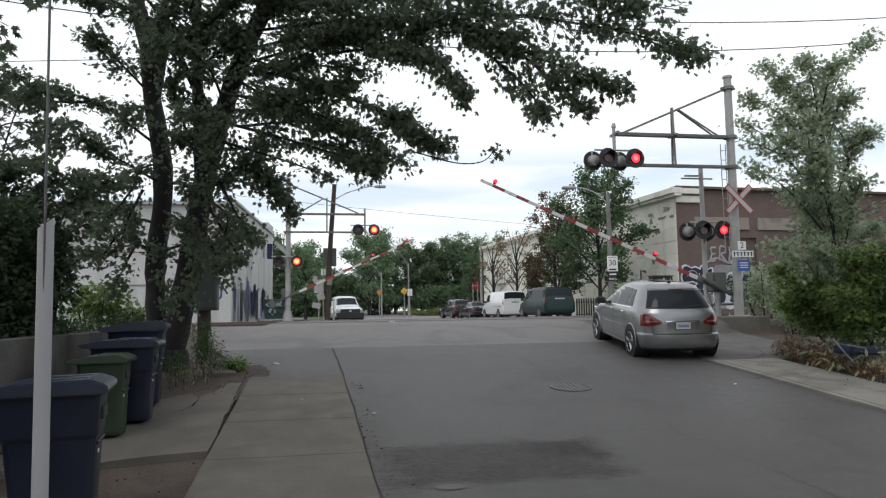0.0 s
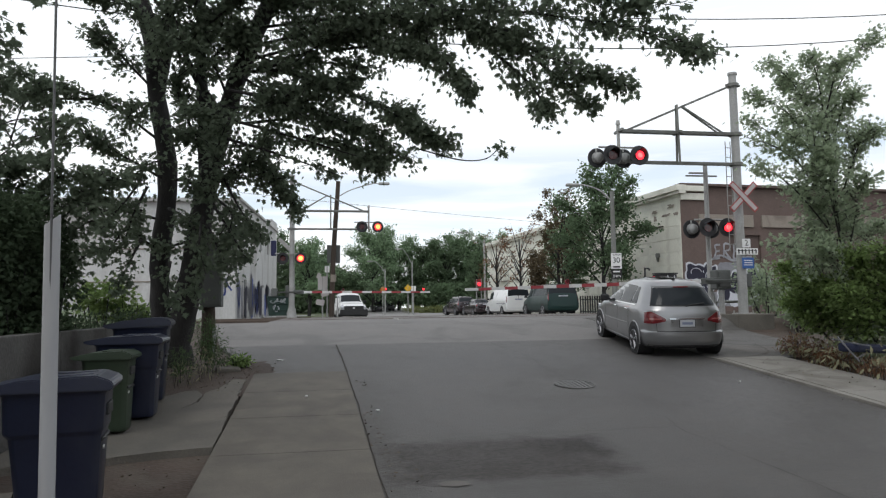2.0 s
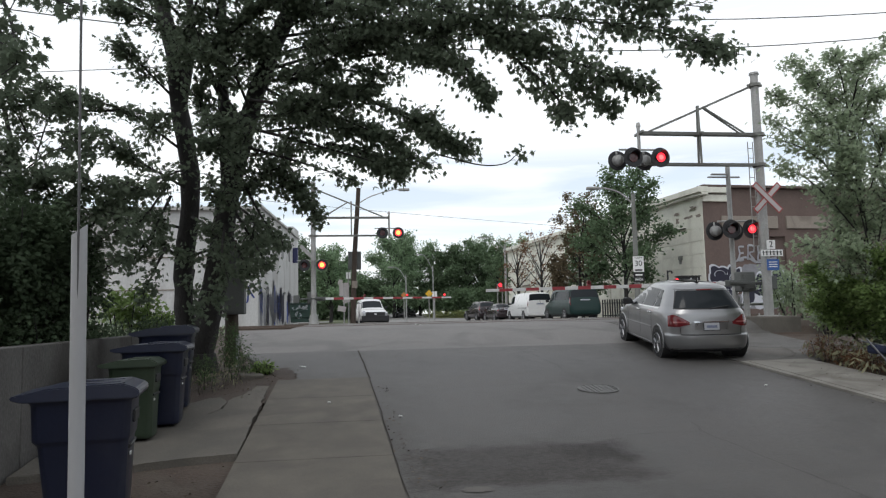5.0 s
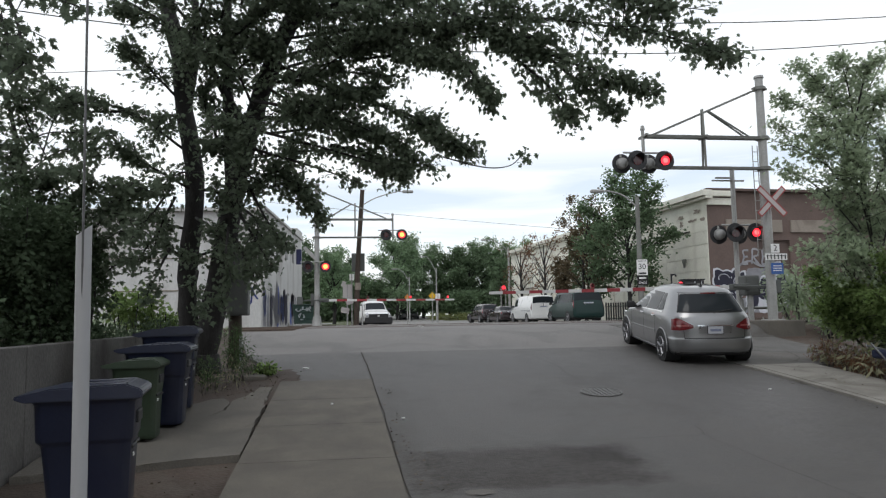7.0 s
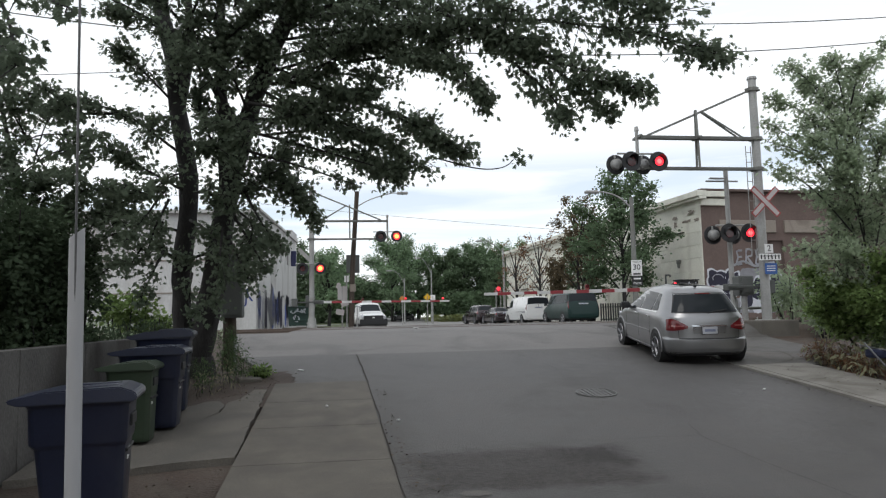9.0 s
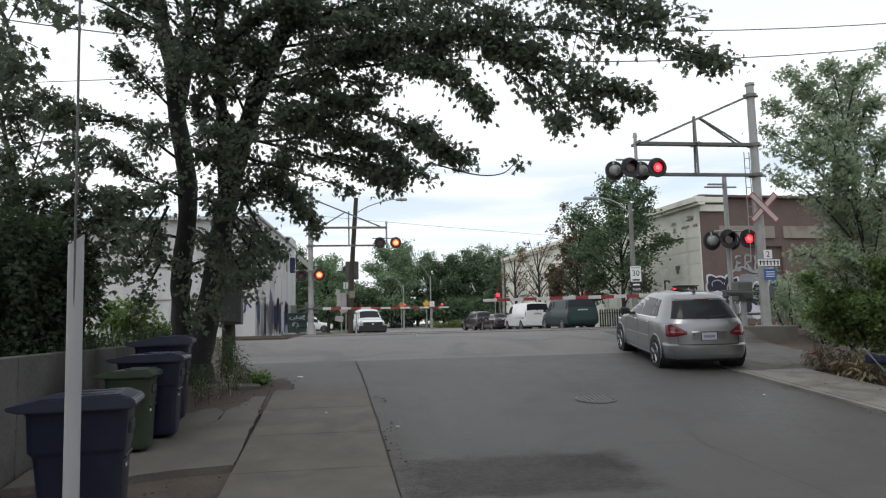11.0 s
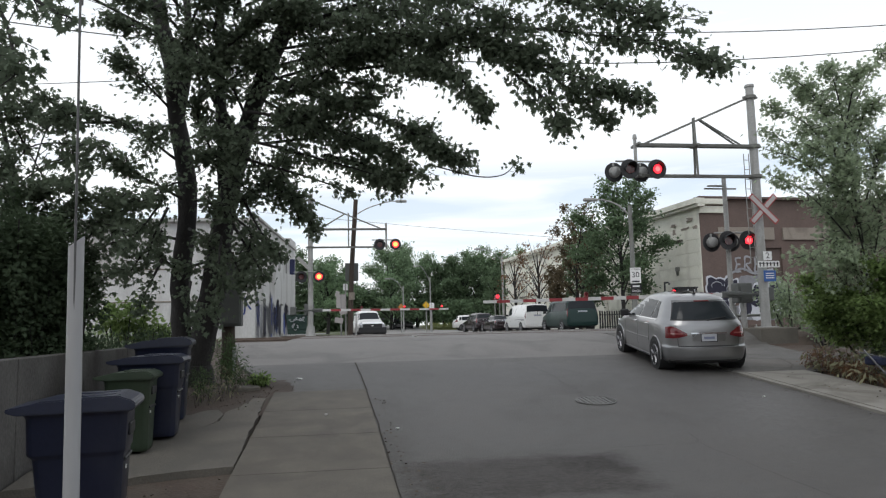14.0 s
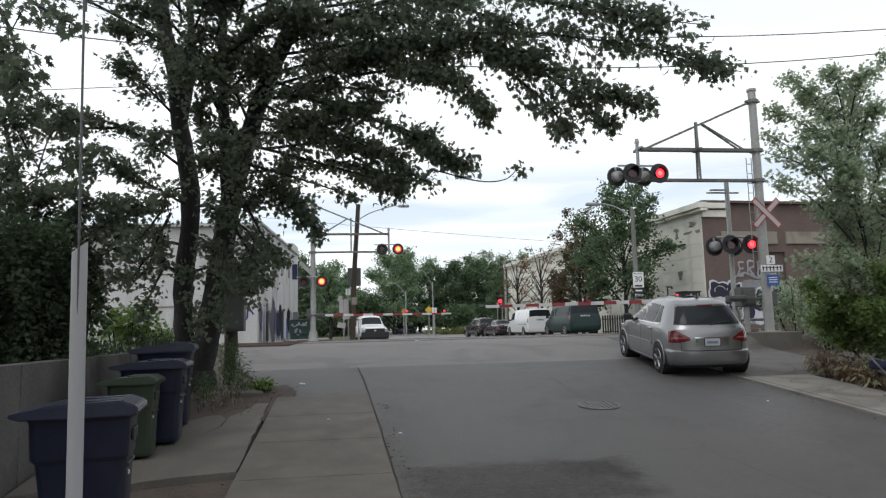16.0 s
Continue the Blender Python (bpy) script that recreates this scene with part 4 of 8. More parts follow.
for seed, x, z, w, h, mt, wd in ((11, 0.9, 1.4, 0.9, 1.5, "graffiti_blue", 0.10), (12, 5.0, 1.3, 2.4, 1.7, "graffiti_grey", 0.5), (13, 7.4, 1.3, 1.8, 1.8, "graffiti_black", 0.4), (14, 6.6, 1.1, 2.4, 1.4, "graffiti_blue", 0.22), (15, 11.8, 1.2, 1.4, 1.5, "graffiti_black", 0.4)):
    scribble("graffiti", side, M[mt], seed, w, h, wd, pose(x, -0.012, z), 4)
rng = random.Random(12)
for k in range(13):
    bm = bmesh.new()
    w, h = rng.uniform(0.5, 1.1), rng.uniform(1.4, 2.5)
    x = 0.9 + 1.12 * k
    n = 9
    top_edge = [(x - w / 2 + w * q / (n - 1), -0.1 + h + rng.uniform(-0.15, 0.12)) for q in range(n)]
    foot_edge = [(x + w / 2 - w * q / (n - 1), -0.1 + rng.uniform(0.0, 0.35)) for q in range(n)]
    prism(bm, top_edge + foot_edge, -0.007 - 0.0004 * k, -0.001)
    part("mural_panel", bm, M[("graffiti_grey", "graffiti_grey", "graffiti_black", "stucco", "graffiti_blue")[k % 5]], side)
scribble("graffiti", white, M["graffiti_blue"], 19, 0.9, 0.9, 0.09, pose(-0.75, -0.012, 1.75), 3)
bm = bmesh.new()
box(bm, (-20, 8.7, 5.5), (39.2, 16.6, 0.2))
part("roof", bm, M["tar"], white)

# Behind the camera: unseen plain houses, added to darken reflections and block skylight.
def unseen_house(x, y, sx, sy, h):
    ob = thing("unseen_brick_house", "unseen plain brick house added behind the camera to darken reflections", "house", pose(x, y, 0), "houses behind")
    bm = bmesh.new()
    box(bm, (0, 0, h / 2 - 0.1), (sx, sy, h), 0.02)
    part("wall", bm, M["brick"], ob)
    bm = bmesh.new()
    prism(bm, [(-sx / 2 - 0.3, h - 0.12), (sx / 2 + 0.3, h - 0.12), (0, h + 2.2)], -sy / 2 - 0.3, sy / 2 + 0.3)
    part("roof", bm, M["tar"], ob)


for k in range(4):
    unseen_house(-9.5, -7 - 9.5 * k, 8, 8.6, 6.2)
    unseen_house(16.5, -4 - 9.5 * k, 8, 8.6, 6.2)

# ---- level crossing signals ----
FLASH = []  # lamps that flash, with the phase of each


def light_head(parent, x, y, z, phase, back=False, warm=False, turn=0.0):
    """A flashing light: housing, round black screen, hood, red lens and the lamp that shows when lit. It faces -y."""
    head = thing("light_head", "", "", pose(x, y, z, 0, 0, 180 + turn if back else turn))
    head.parent = parent
    bm = bmesh.new()
    rod(bm, (0, 0.02, 0), (0, 0.16, 0), 0.18, 0.155, 20)
    rod(bm, (0, 0.155, 0), (0, 0.20, 0), 0.155, 0.09, 20)
    part("housing", bm, M["galvanised"] if back else M["black"], head, smooth=True)
    bm = bmesh.new()
    rod(bm, (0, 0.0, 0), (0, 0.02, 0), 0.30, 0.30, 28)
    part("screen", bm, M["black"], head, "round black screen", smooth=True)
    bm = bmesh.new()
    n = 16
    for k in range(n):
        a0, a1 = [radians(-25 + 230 * q / n) for q in (k, k + 1)]
        for ra in (0.178, 0.166):
            vs = [bm.verts.new((math.cos(a) * ra, yy, math.sin(a) * ra)) for a, yy in ((a0, 0.0), (a1, 0.0), (a1, -0.07 - 0.19 * max(0, math.sin(a1))), (a0, -0.07 - 0.19 * max(0, math.sin(a0))))]
            bm.faces.new(vs)
    part("hood", bm, M["black"], head, "black half-round hood", smooth=True)
    bm = bmesh.new()
    rod(bm, (0, -0.02, 0), (0, 0.0, 0), 0.145, 0.155, 24)
    part("lens", bm, M["lens"], head, "dark red lens", smooth=True)
    bm = bmesh.new()
    rod(bm, (0.06, 0.1, 0.17), (0.06, 0.1, 0.27), 0.03)
    part("bracket", bm, M["galvanised"], head)
    if not back:
        bm = bmesh.new()
        rod(bm, (0, -0.006, 0), (0, 0.004, 0), 0.18 if warm else 0.14, 0.18 if warm else 0.14, 24)
        rod(bm, (0, -0.018, 0), (0, -0.006, 0), 0.06, 0.13, 24)
        lamp = part("lamp", bm, M["lamp_red"], head, "red lamp", smooth=True)
        bm = bmesh.new()
        rod(bm, (0, -0.024, 0), (0, -0.017, 0), 0.05 if not warm else 0.09, 0.075 if not warm else 0.125, 20)
        glow = part("lamp_core", bm, M["lamp_orange"] if warm else M["lamp_core"], head, "bright core of the lamp", smooth=True)
        FLASH.append((lamp, phase))
        FLASH.append((glow, phase))
    return head


def head_pair(parent, x, y, z, gap, warm=False, backs=True, turn=0.0):
    """Two alternating lights on a cross pipe, with two more facing the other way."""
    bm = bmesh.new()
    rod(bm, (x - gap / 2 - 0.4, y + 0.1, z + 0.25), (x + gap / 2 + 0.15, y + 0.1, z + 0.25), 0.03)
    part("cross_pipe", bm, M["galvanised"], parent, smooth=True)
    light_head(parent, x - gap / 2, y, z, 0, warm=warm, turn=turn)
    light_head(parent, x + gap / 2, y, z, 1, warm=warm, turn=turn)
    if backs:
        light_head(parent, x - gap / 2 - 0.34, y + 0.42, z - 0.02, 0, back=True, turn=turn)
        light_head(parent, x + gap / 2 - 0.34, y + 0.42, z - 0.02, 0, back=True, turn=turn)


def gantry(name, label, m, height, reach, levels, flip=1):
    """A steel mast with a trussed arm over the road; the arm runs towards -x * flip."""
    ob = thing(name, label, "signal gantry", m, group="signal gantries")
    f = -flip
    bm = bmesh.new()
    rod(bm, (0, 0, 0), (0, 0, height), 0.145, 0.118, 20)
    part("mast", bm, M["galvanised"], ob, "tapered grey steel mast", smooth=True)
    bm = bmesh.new()
    rod(bm, (0, 0, height), (0, 0, height + 0.07), 0.15, 0.14, 20)
    part("mast_cap", bm, M["galvanised"], ob, smooth=True)
    bm = bmesh.new()
    box(bm, (0, 0, 0.02), (0.5, 0.5, 0.05), 0.01)
    for a in (-1, 1):
        for b in (-1, 1):
            rod(bm, (a * 0.2, b * 0.2, 0.03), (a * 0.2, b * 0.2, 0.12), 0.022)
    part("base_flange", bm, M["galvanised"], ob)
    zt, zl, ztop = levels
    bars = []
    for dy in (-0.09, 0.09):
        bars += [((f * 0.1, dy, zt), (f * reach, dy, zt), 0.09), ((f * 0.1, dy, zl), (f * reach * 0.97, dy, zl), 0.075)]
        bars += [((f * reach * 0.5, dy, zl), (f * reach * 0.5, dy * 0.3, zt + (ztop - zt) * 0.56), 0.06)]
        bars += [((f * reach * 0.46, dy * 0.3, zt + (ztop - zt) * 0.54), (f * 0.45, dy, zt), 0.05)]
    bars += [((f * 0.05, 0, ztop), (f * reach * 0.92, 0, zt + 0.05), 0.065), ((f * reach * 0.995, -0.3, zt), (f * reach * 0.995, 0.3, zt), 0.07), ((f * reach * 0.5, -0.25, zt), (f * reach * 0.5, 0.25, zt), 0.07)]
    for a, b, w in bars:
        bm = bmesh.new()
        angle_bar(bm, a, b, w)
        part("truss_bar", bm, M["grey_paint"], ob)
    for z, r in ((ztop, 0.19), (zt, 0.2), (zl, 0.2)):
        bm = bmesh.new()
        rod(bm, (0, 0, z - 0.05), (0, 0, z + 0.05), r, r, 16)
        box(bm, (0, 0, z), (0.5, 0.06, 0.07), 0.01)
        part("clamp", bm, M["grey_paint"], ob)
    bm = bmesh.new()
    rod(bm, (f * reach, 0, zt + 0.28), (f * reach, 0, zl - 0.05), 0.05, 0.05, 12)
    rod(bm, (f * reach, 0, zt + 0.2), (f * reach, 0, zt + 0.33), 0.075, 0.05, 12)
    part("drop_pipe", bm, M["galvanised"], ob, smooth=True)
    return ob, f * reach, zl


def crossbuck(parent, x, y, z, length=1.2):
    """Two crossed white blades with red edges, on the face of a mast."""
    for s in (-1, 1):
        blade = thing("crossbuck_blade", "", "", pose(x, y - 0.012 * (s > 0), z, 0, 45 * s, 0))
        blade.parent = parent
        bm = bmesh.new()
        box(bm, (0, 0, 0), (length, 0.008, 0.2), 0.003)
        part("red_border", bm, M["red_dark"], blade, "dull red border")
        bm = bmesh.new()
        box(bm, (0, -0.006, 0), (length - 0.08, 0.006, 0.13), 0.002)
        part("white_face", bm, M["faded_white"], blade, "faded white face")


# near gantry, on the right of the approach
near, gx, gz = gantry("signal_gantry", "grey steel signal mast with trussed arm and crossbuck", pose(12.86, 20.15, 1.42), 7.60, 3.92, (5.67, 4.71, 7.26))
head_pair(near, gx + 0.08, -0.35, 4.85, 0.86, turn=2)
crossbuck(near, 0.05, -0.22, 3.65)
bm = bmesh.new()
for x in (-0.20, -0.03):
    rod(bm, (x, 0.25, 2.0), (x, 0.25, 5.5), 0.014)
for k in range(11):
    rod(bm, (-0.20, 0.25, 2.2 + 0.31 * k), (-0.03, 0.25, 2.2 + 0.31 * k), 0.011)
part("ladder", bm, M["galvanised"], near, "thin steel ladder")
sign = thing("track_sign", "", "", pose(0.05, -0.2, 2.0))
sign.parent = near
bm = bmesh.new()
box(bm, (0.03, 0, 0.2), (0.28, 0.008, 0.27), 0.003)
part("number_plate", bm, M["sign_white"], sign, "white plate with the number 2")
text_part("numeral", "2", 0.26, M["sign_black"], sign, pose(0.03, -0.008, 0.2, 90))
bm = bmesh.new()
box(bm, (0.05, 0, -0.06), (0.72, 0.008, 0.2), 0.003)
part("rail_plate", bm, M["sign_white"], sign, "white plate with a rail ladder symbol")
bm = bmesh.new()
for k in range(6):
    box(bm, (-0.24 + 0.116 * k, -0.008, -0.06), (0.035, 0.006, 0.14))
box(bm, (0.05, -0.008, -0.03), (0.64, 0.006, 0.02))
part("rail_symbol", bm, M["sign_black"], sign)
bm = bmesh.new()
box(bm, (0.06, 0, -0.42), (0.4, 0.01, 0.34), 0.004)
part("blue_notice", bm, M["sign_blue"], sign, "blue notice plate")
bm = bmesh.new()
for k in range(3):
    box(bm, (0.06, -0.008, -0.34 - 0.07 * k), (0.28, 0.004, 0.025))
part("notice_bars", bm, M["sign_white"], sign)
bm = bmesh.new()
box(bm, (0.0, -0.1, -0.24), (1.22, 1.1, 0.52), 0.035)
part("footing", bm, M["old_concrete"], near, "chipped concrete footing")

# far gantry, for traffic from the other side
far, fx, fz = gantry("signal_gantry", "grey steel signal mast with trussed arm beyond the tracks", pose(-1.62, 37.6, 1.33), 7.42, 4.0, (5.60, 4.64, 7.16), flip=-1)
head_pair(far, fx + 0.05, -0.25, 4.75, 0.84, warm=True, backs=False)
head_pair(far, 0.0, -0.3, 3.08, 0.9, warm=True, backs=False)
bm = bmesh.new()
box(bm, (-0.35, -0.1, 3.8), (0.9, 0.02, 0.2), 0.004, Matrix.Rotation(radians(45), 4, "Y"))
part("crossbuck_back", bm, M["galvanised"], far, "grey back of a crossbuck blade")
bm = bmesh.new()
rod(bm, (0, 0, 0), (0, 0, 0.5), 0.26, 0.2, 16)
part("mast_foot", bm, M["galvanised"], far, smooth=True)


def gate(name, label, m, length, bands, flip, lamps, back=0.25):
    """A crossing gate: mechanism on a post and a banded arm that swings about its end. The arm runs towards x * flip."""
    ob = thing(name, label, "crossing gate", m, group="crossing gates")
    bm = bmesh.new()
    rod(bm, (-flip * back, 0.05, -1.1), (-flip * back, 0.05, -0.2), 0.09, 0.09, 14)
    box(bm, (-flip * back, 0.05, -1.08), (0.4, 0.4, 0.05), 0.01)
    part("post", bm, M["galvanised"], ob, smooth=True)
    bm = bmesh.new()
    box(bm, (-flip * back, 0.08, 0.05), (0.5, 0.4, 0.62), 0.04)
    box(bm, (-flip * back, -0.14, 0.05), (0.36, 0.04, 0.46), 0.01)
    part("mechanism", bm, M["steel_box"], ob, "grey gate mechanism cabinet")
    arm = thing("arm", "red and white banded gate arm", "")
    del arm["label"]
    arm.parent = ob
    arm.location = (0, -0.22, 0)
    w = length / bands
    for k in range(bands):
        bm = bmesh.new()
        h = 0.125 - 0.045 * k / bands
        box(bm, (flip * (0.35 + w * (k + 0.5)), 0, 0), (w, 0.035, h), 0.004)
        part("arm_band", bm, M["red_refl"] if k % 2 else M["white_refl"], arm)
    bm = bmesh.new()
    box(bm, (flip * 0.1, 0.0, 0), (0.7, 0.06, 0.2), 0.02)
    for s in (-1, 1):
        angle_bar(bm, (flip * 0.3, 0.06 * s, 0.02), (-flip * 1.0, 0.12 * s, -0.02), 0.06)
    box(bm, (-flip * 1.05, 0, -0.02), (0.3, 0.34, 0.42), 0.03)
    part("counterweight", bm, M["steel_box"], arm, "grey counterweight arms")
    for k, x in enumerate(lamps):
        bm = bmesh.new()
        box(bm, (flip * x, 0.0, 0.085), (0.10, 0.07, 0.05), 0.008)
        rod(bm, (flip * x, -0.035, 0.15), (flip * x, 0.035, 0.15), 0.06, 0.06, 14)
        part("lamp_mount", bm, M["red_refl"], arm)
        bm = bmesh.new()
        rod(bm, (flip * x, -0.05, 0.15), (flip * x, -0.034, 0.15), 0.045, 0.055, 14)
        part("lamp_lens", bm, M["lamp_red"] if k == 0 else M["lens"], arm, "small red arm lamp")
        if k:
            bm = bmesh.new()
            rod(bm, (flip * x, -0.045, 0.15), (flip * x, -0.032, 0.15), 0.03, 0.05, 14)
            FLASH.append((part("arm_lamp", bm, M["lamp_red"], arm, "flashing red arm lamp"), k % 2 if flip > 0 else k - 1))
    return ob, arm


near_gate, near_arm = gate("crossing_gate", "near crossing gate with a red and white arm", pose(12.05, 20.6, 2.47), 7.60, 19, -1, (7.52, 4.8, 2.02), 0.40)
far_gate, far_arm = gate("crossing_gate", "far crossing gate with a red and white arm", pose(-1.45, 37.75, 2.66), 6.74, 13, 1, (6.73, 4.73, 2.47))

# the gate's own light post
post = thing("signal_post", "thin steel post with paired flashing lights", "signal post", pose(12.25, 20.95, 1.40))
bm = bmesh.new()
rod(bm, (0, 0, 0), (0, 0, 4.85), 0.085, 0.07, 14)
part("pole", bm, M["galvanised"], post, smooth=True)
bm = bmesh.new()
box(bm, (-0.15, 0, 4.5), (1.1, 0.05, 0.05), 0.01)
box(bm, (-0.35, -0.05, 4.58), (0.5, 0.1, 0.05), 0.01)
part("top_bracket", bm, M["galvanised"], post)
head_pair(post, 0.12, -0.4, 2.78, 0.68, turn=2)
bm = bmesh.new()
rod(bm, (0, 0, 0), (0, 0, 0.7), 0.16, 0.13, 14)
part("pole_foot", bm, M["galvanised"], post, smooth=True)

# pipe rail beside the tracks
pr = thing("pipe_rail", "low grey pipe rail beside the tracks", "rail", pose(14.2, 22.6, G(22.6)))
bm = bmesh.new()
rod(bm, (-2.6, 0, 0.42), (2.6, 0, 0.42), 0.045)
part("pipe", bm, M["grey_paint"], pr, smooth=True)
for k in range(4):
    bm = bmesh.new()
    rod(bm, (-2.4 + 1.6 * k, 0, -0.1), (-2.4 + 1.6 * k, 0, 0.42), 0.035)
    part("post", bm, M["grey_paint"], pr)

# ---- vehicles ----
class Body:
    """A car body as one smooth skin over cross sections from tail (y = 0) to nose."""

    def __init__(self, rows):
        self.rows = np.array(rows, float)

    def station(self, s):
        r = self.rows
        n = len(r)
        i = int(min(max(s, 0), n - 1.000001))
        t = s - i
        a, b, c, d = r[max(i - 1, 0)], r[i], r[min(i + 1, n - 1)], r[min(i + 2, n - 1)]
        lin = b + (c - b) * t
        cat = 0.5 * (2 * b + (c - a) * t + (2 * a - 5 * b + 4 * c - d) * t * t + (3 * b - a - 3 * c + d) * t ** 3)
        return lin * 0.45 + cat * 0.55

    def section(self, s):
        y, zb, zs, zr, wb, ws, wr = self.station(s)
        d = min(0.12, 0.4 * max(zr - zs, 0.0))
        h = zs - zb
        return [(0, y, zb), (wb * 0.8, y, zb), (wb * 0.96, y, zb + 0.06), (wb, y, zb + 0.25 * h), (ws + 0.012, y, zb + 0.6 * h), (ws, y, zs - 0.1 * h), (ws - 0.03, y, zs),
                (wr + 0.015, y, zr - d), (wr - 0.05, y, zr - 0.25 * d), (wr * 0.55, y, zr + 0.012), (0, y, zr + 0.02)]

    def at(self, s, k):
        sec = self.section(s)
        i = int(min(max(k, 0), 9.999))
        return Vector(sec[i]).lerp(Vector(sec[i + 1]), k - i)

    def skin(self, steps=5):
        bm = bmesh.new()
        n = (len(self.rows) - 1) * steps
        rings = []
        for j in range(n + 1):
            sec = self.section(j / steps)
            pts = sec + [(-x, y, z) for x, y, z in sec[-2:0:-1]]
            rings.append([bm.verts.new(p) for p in pts])
        m = len(rings[0])
        for j in range(n):
            for k in range(m):
                bm.faces.new((rings[j][k], rings[j][(k + 1) % m], rings[j + 1][(k + 1) % m], rings[j + 1][k]))
        bm.faces.new(rings[0])
        bm.faces.new(rings[-1][::-1])
        return bm

    def panel(self, s0, s1, k0, k1, lift, side=1, full=False, thick=0.004, nu=7, nv=6, cut=0.0):
        """A sheet that follows the skin; full: across the middle. cut: slant of the s0 edge."""
        bm = bmesh.new()
        grid = []
        nv = nv * 2 if full else nv
        for i in range(nu + 1):
            row = []
            for j in range(nv + 1):
                v = j / nv
                if full:
                    q = 2 * v - 1
                    k, sg = 10 - abs(q) * (10 - k0), (1 if q >= 0 else -1)
                else:
                    k, sg = k0 + (k1 - k0) * v, side
                sa = s0 + cut * v
                s = sa + (s1 - sa) * i / nu
                p = self.at(s, k)
                e = 0.02
                du, dv = self.at(s + e, k) - self.at(s - e, k), self.at(s, min(k + e, 9.999)) - self.at(s, k - e)
                nn = dv.cross(du)
                if nn.length < 1e-9:
                    nn = Vector((0, 0, 1))
                nn.normalize()
                c = Vector((0, p.y, (self.station(s)[1] + self.station(s)[3]) / 2))
                if nn.dot(p - c) < 0:
                    nn = -nn
                p = p + nn * lift
                row.append(bm.verts.new((p.x * sg, p.y, p.z)))
            grid.append(row)
        for i in range(nu):
            for j in range(nv):
                bm.faces.new((grid[i][j], grid[i + 1][j], grid[i + 1][j + 1], grid[i][j + 1]))
        bmesh.ops.recalc_face_normals(bm, faces=bm.faces)
        bmesh.ops.solidify(bm, geom=bm.faces, thickness=thick)
        return bm


def wheel(parent, x, y, r, w=0.2, rim_mat=None, spokes=5):
    sg = 1 if x > 0 else -1
    wh = thing("wheel", "", "", pose(x, y, r))
    wh.parent = parent
    bm = bmesh.new()
    for a, b, ra, rb in ((-0.5, -0.32, 0.93, 1), (-0.32, 0.32, 1, 1), (0.32, 0.5, 1, 0.93)):
        rod(bm, (a * w, 0, 0), (b * w, 0, 0), r * ra, r * rb, 28)
    part("tyre", bm, M["rubber"], wh, smooth=True)
    bm = bmesh.new()
    rod(bm, (sg * w * 0.42, 0, 0), (sg * w * 0.505, 0, 0), r * 0.66, r * 0.66, 24)
    part("rim_well", bm, M["dark_plastic"], wh)
    bm = bmesh.new()
    n = 24
    for k in range(n):
        a0, a1 = 2 * math.pi * k / n, 2 * math.pi * (k + 1) / n
        angle_bar(bm, (sg * w * 0.52, math.cos(a0) * r * 0.66, math.sin(a0) * r * 0.66), (sg * w * 0.52, math.cos(a1) * r * 0.66, math.sin(a1) * r * 0.66), 0.022)
    for k in range(spokes):
        a = 2 * math.pi * k / spokes + 0.3
        for da in (-0.16, 0.16):
            angle_bar(bm, (sg * w * 0.52, math.cos(a + da) * 0.03, math.sin(a + da) * 0.03), (sg * w * 0.53, math.cos(a + da * 0.5) * r * 0.66, math.sin(a + da * 0.5) * r * 0.66), 0.030)
    rod(bm, (sg * w * 0.50, 0, 0), (sg * w * 0.56, 0, 0), r * 0.17, r * 0.15, 14)
    part("rim", bm, rim_mat or M["alloy"], wh)
    return wh


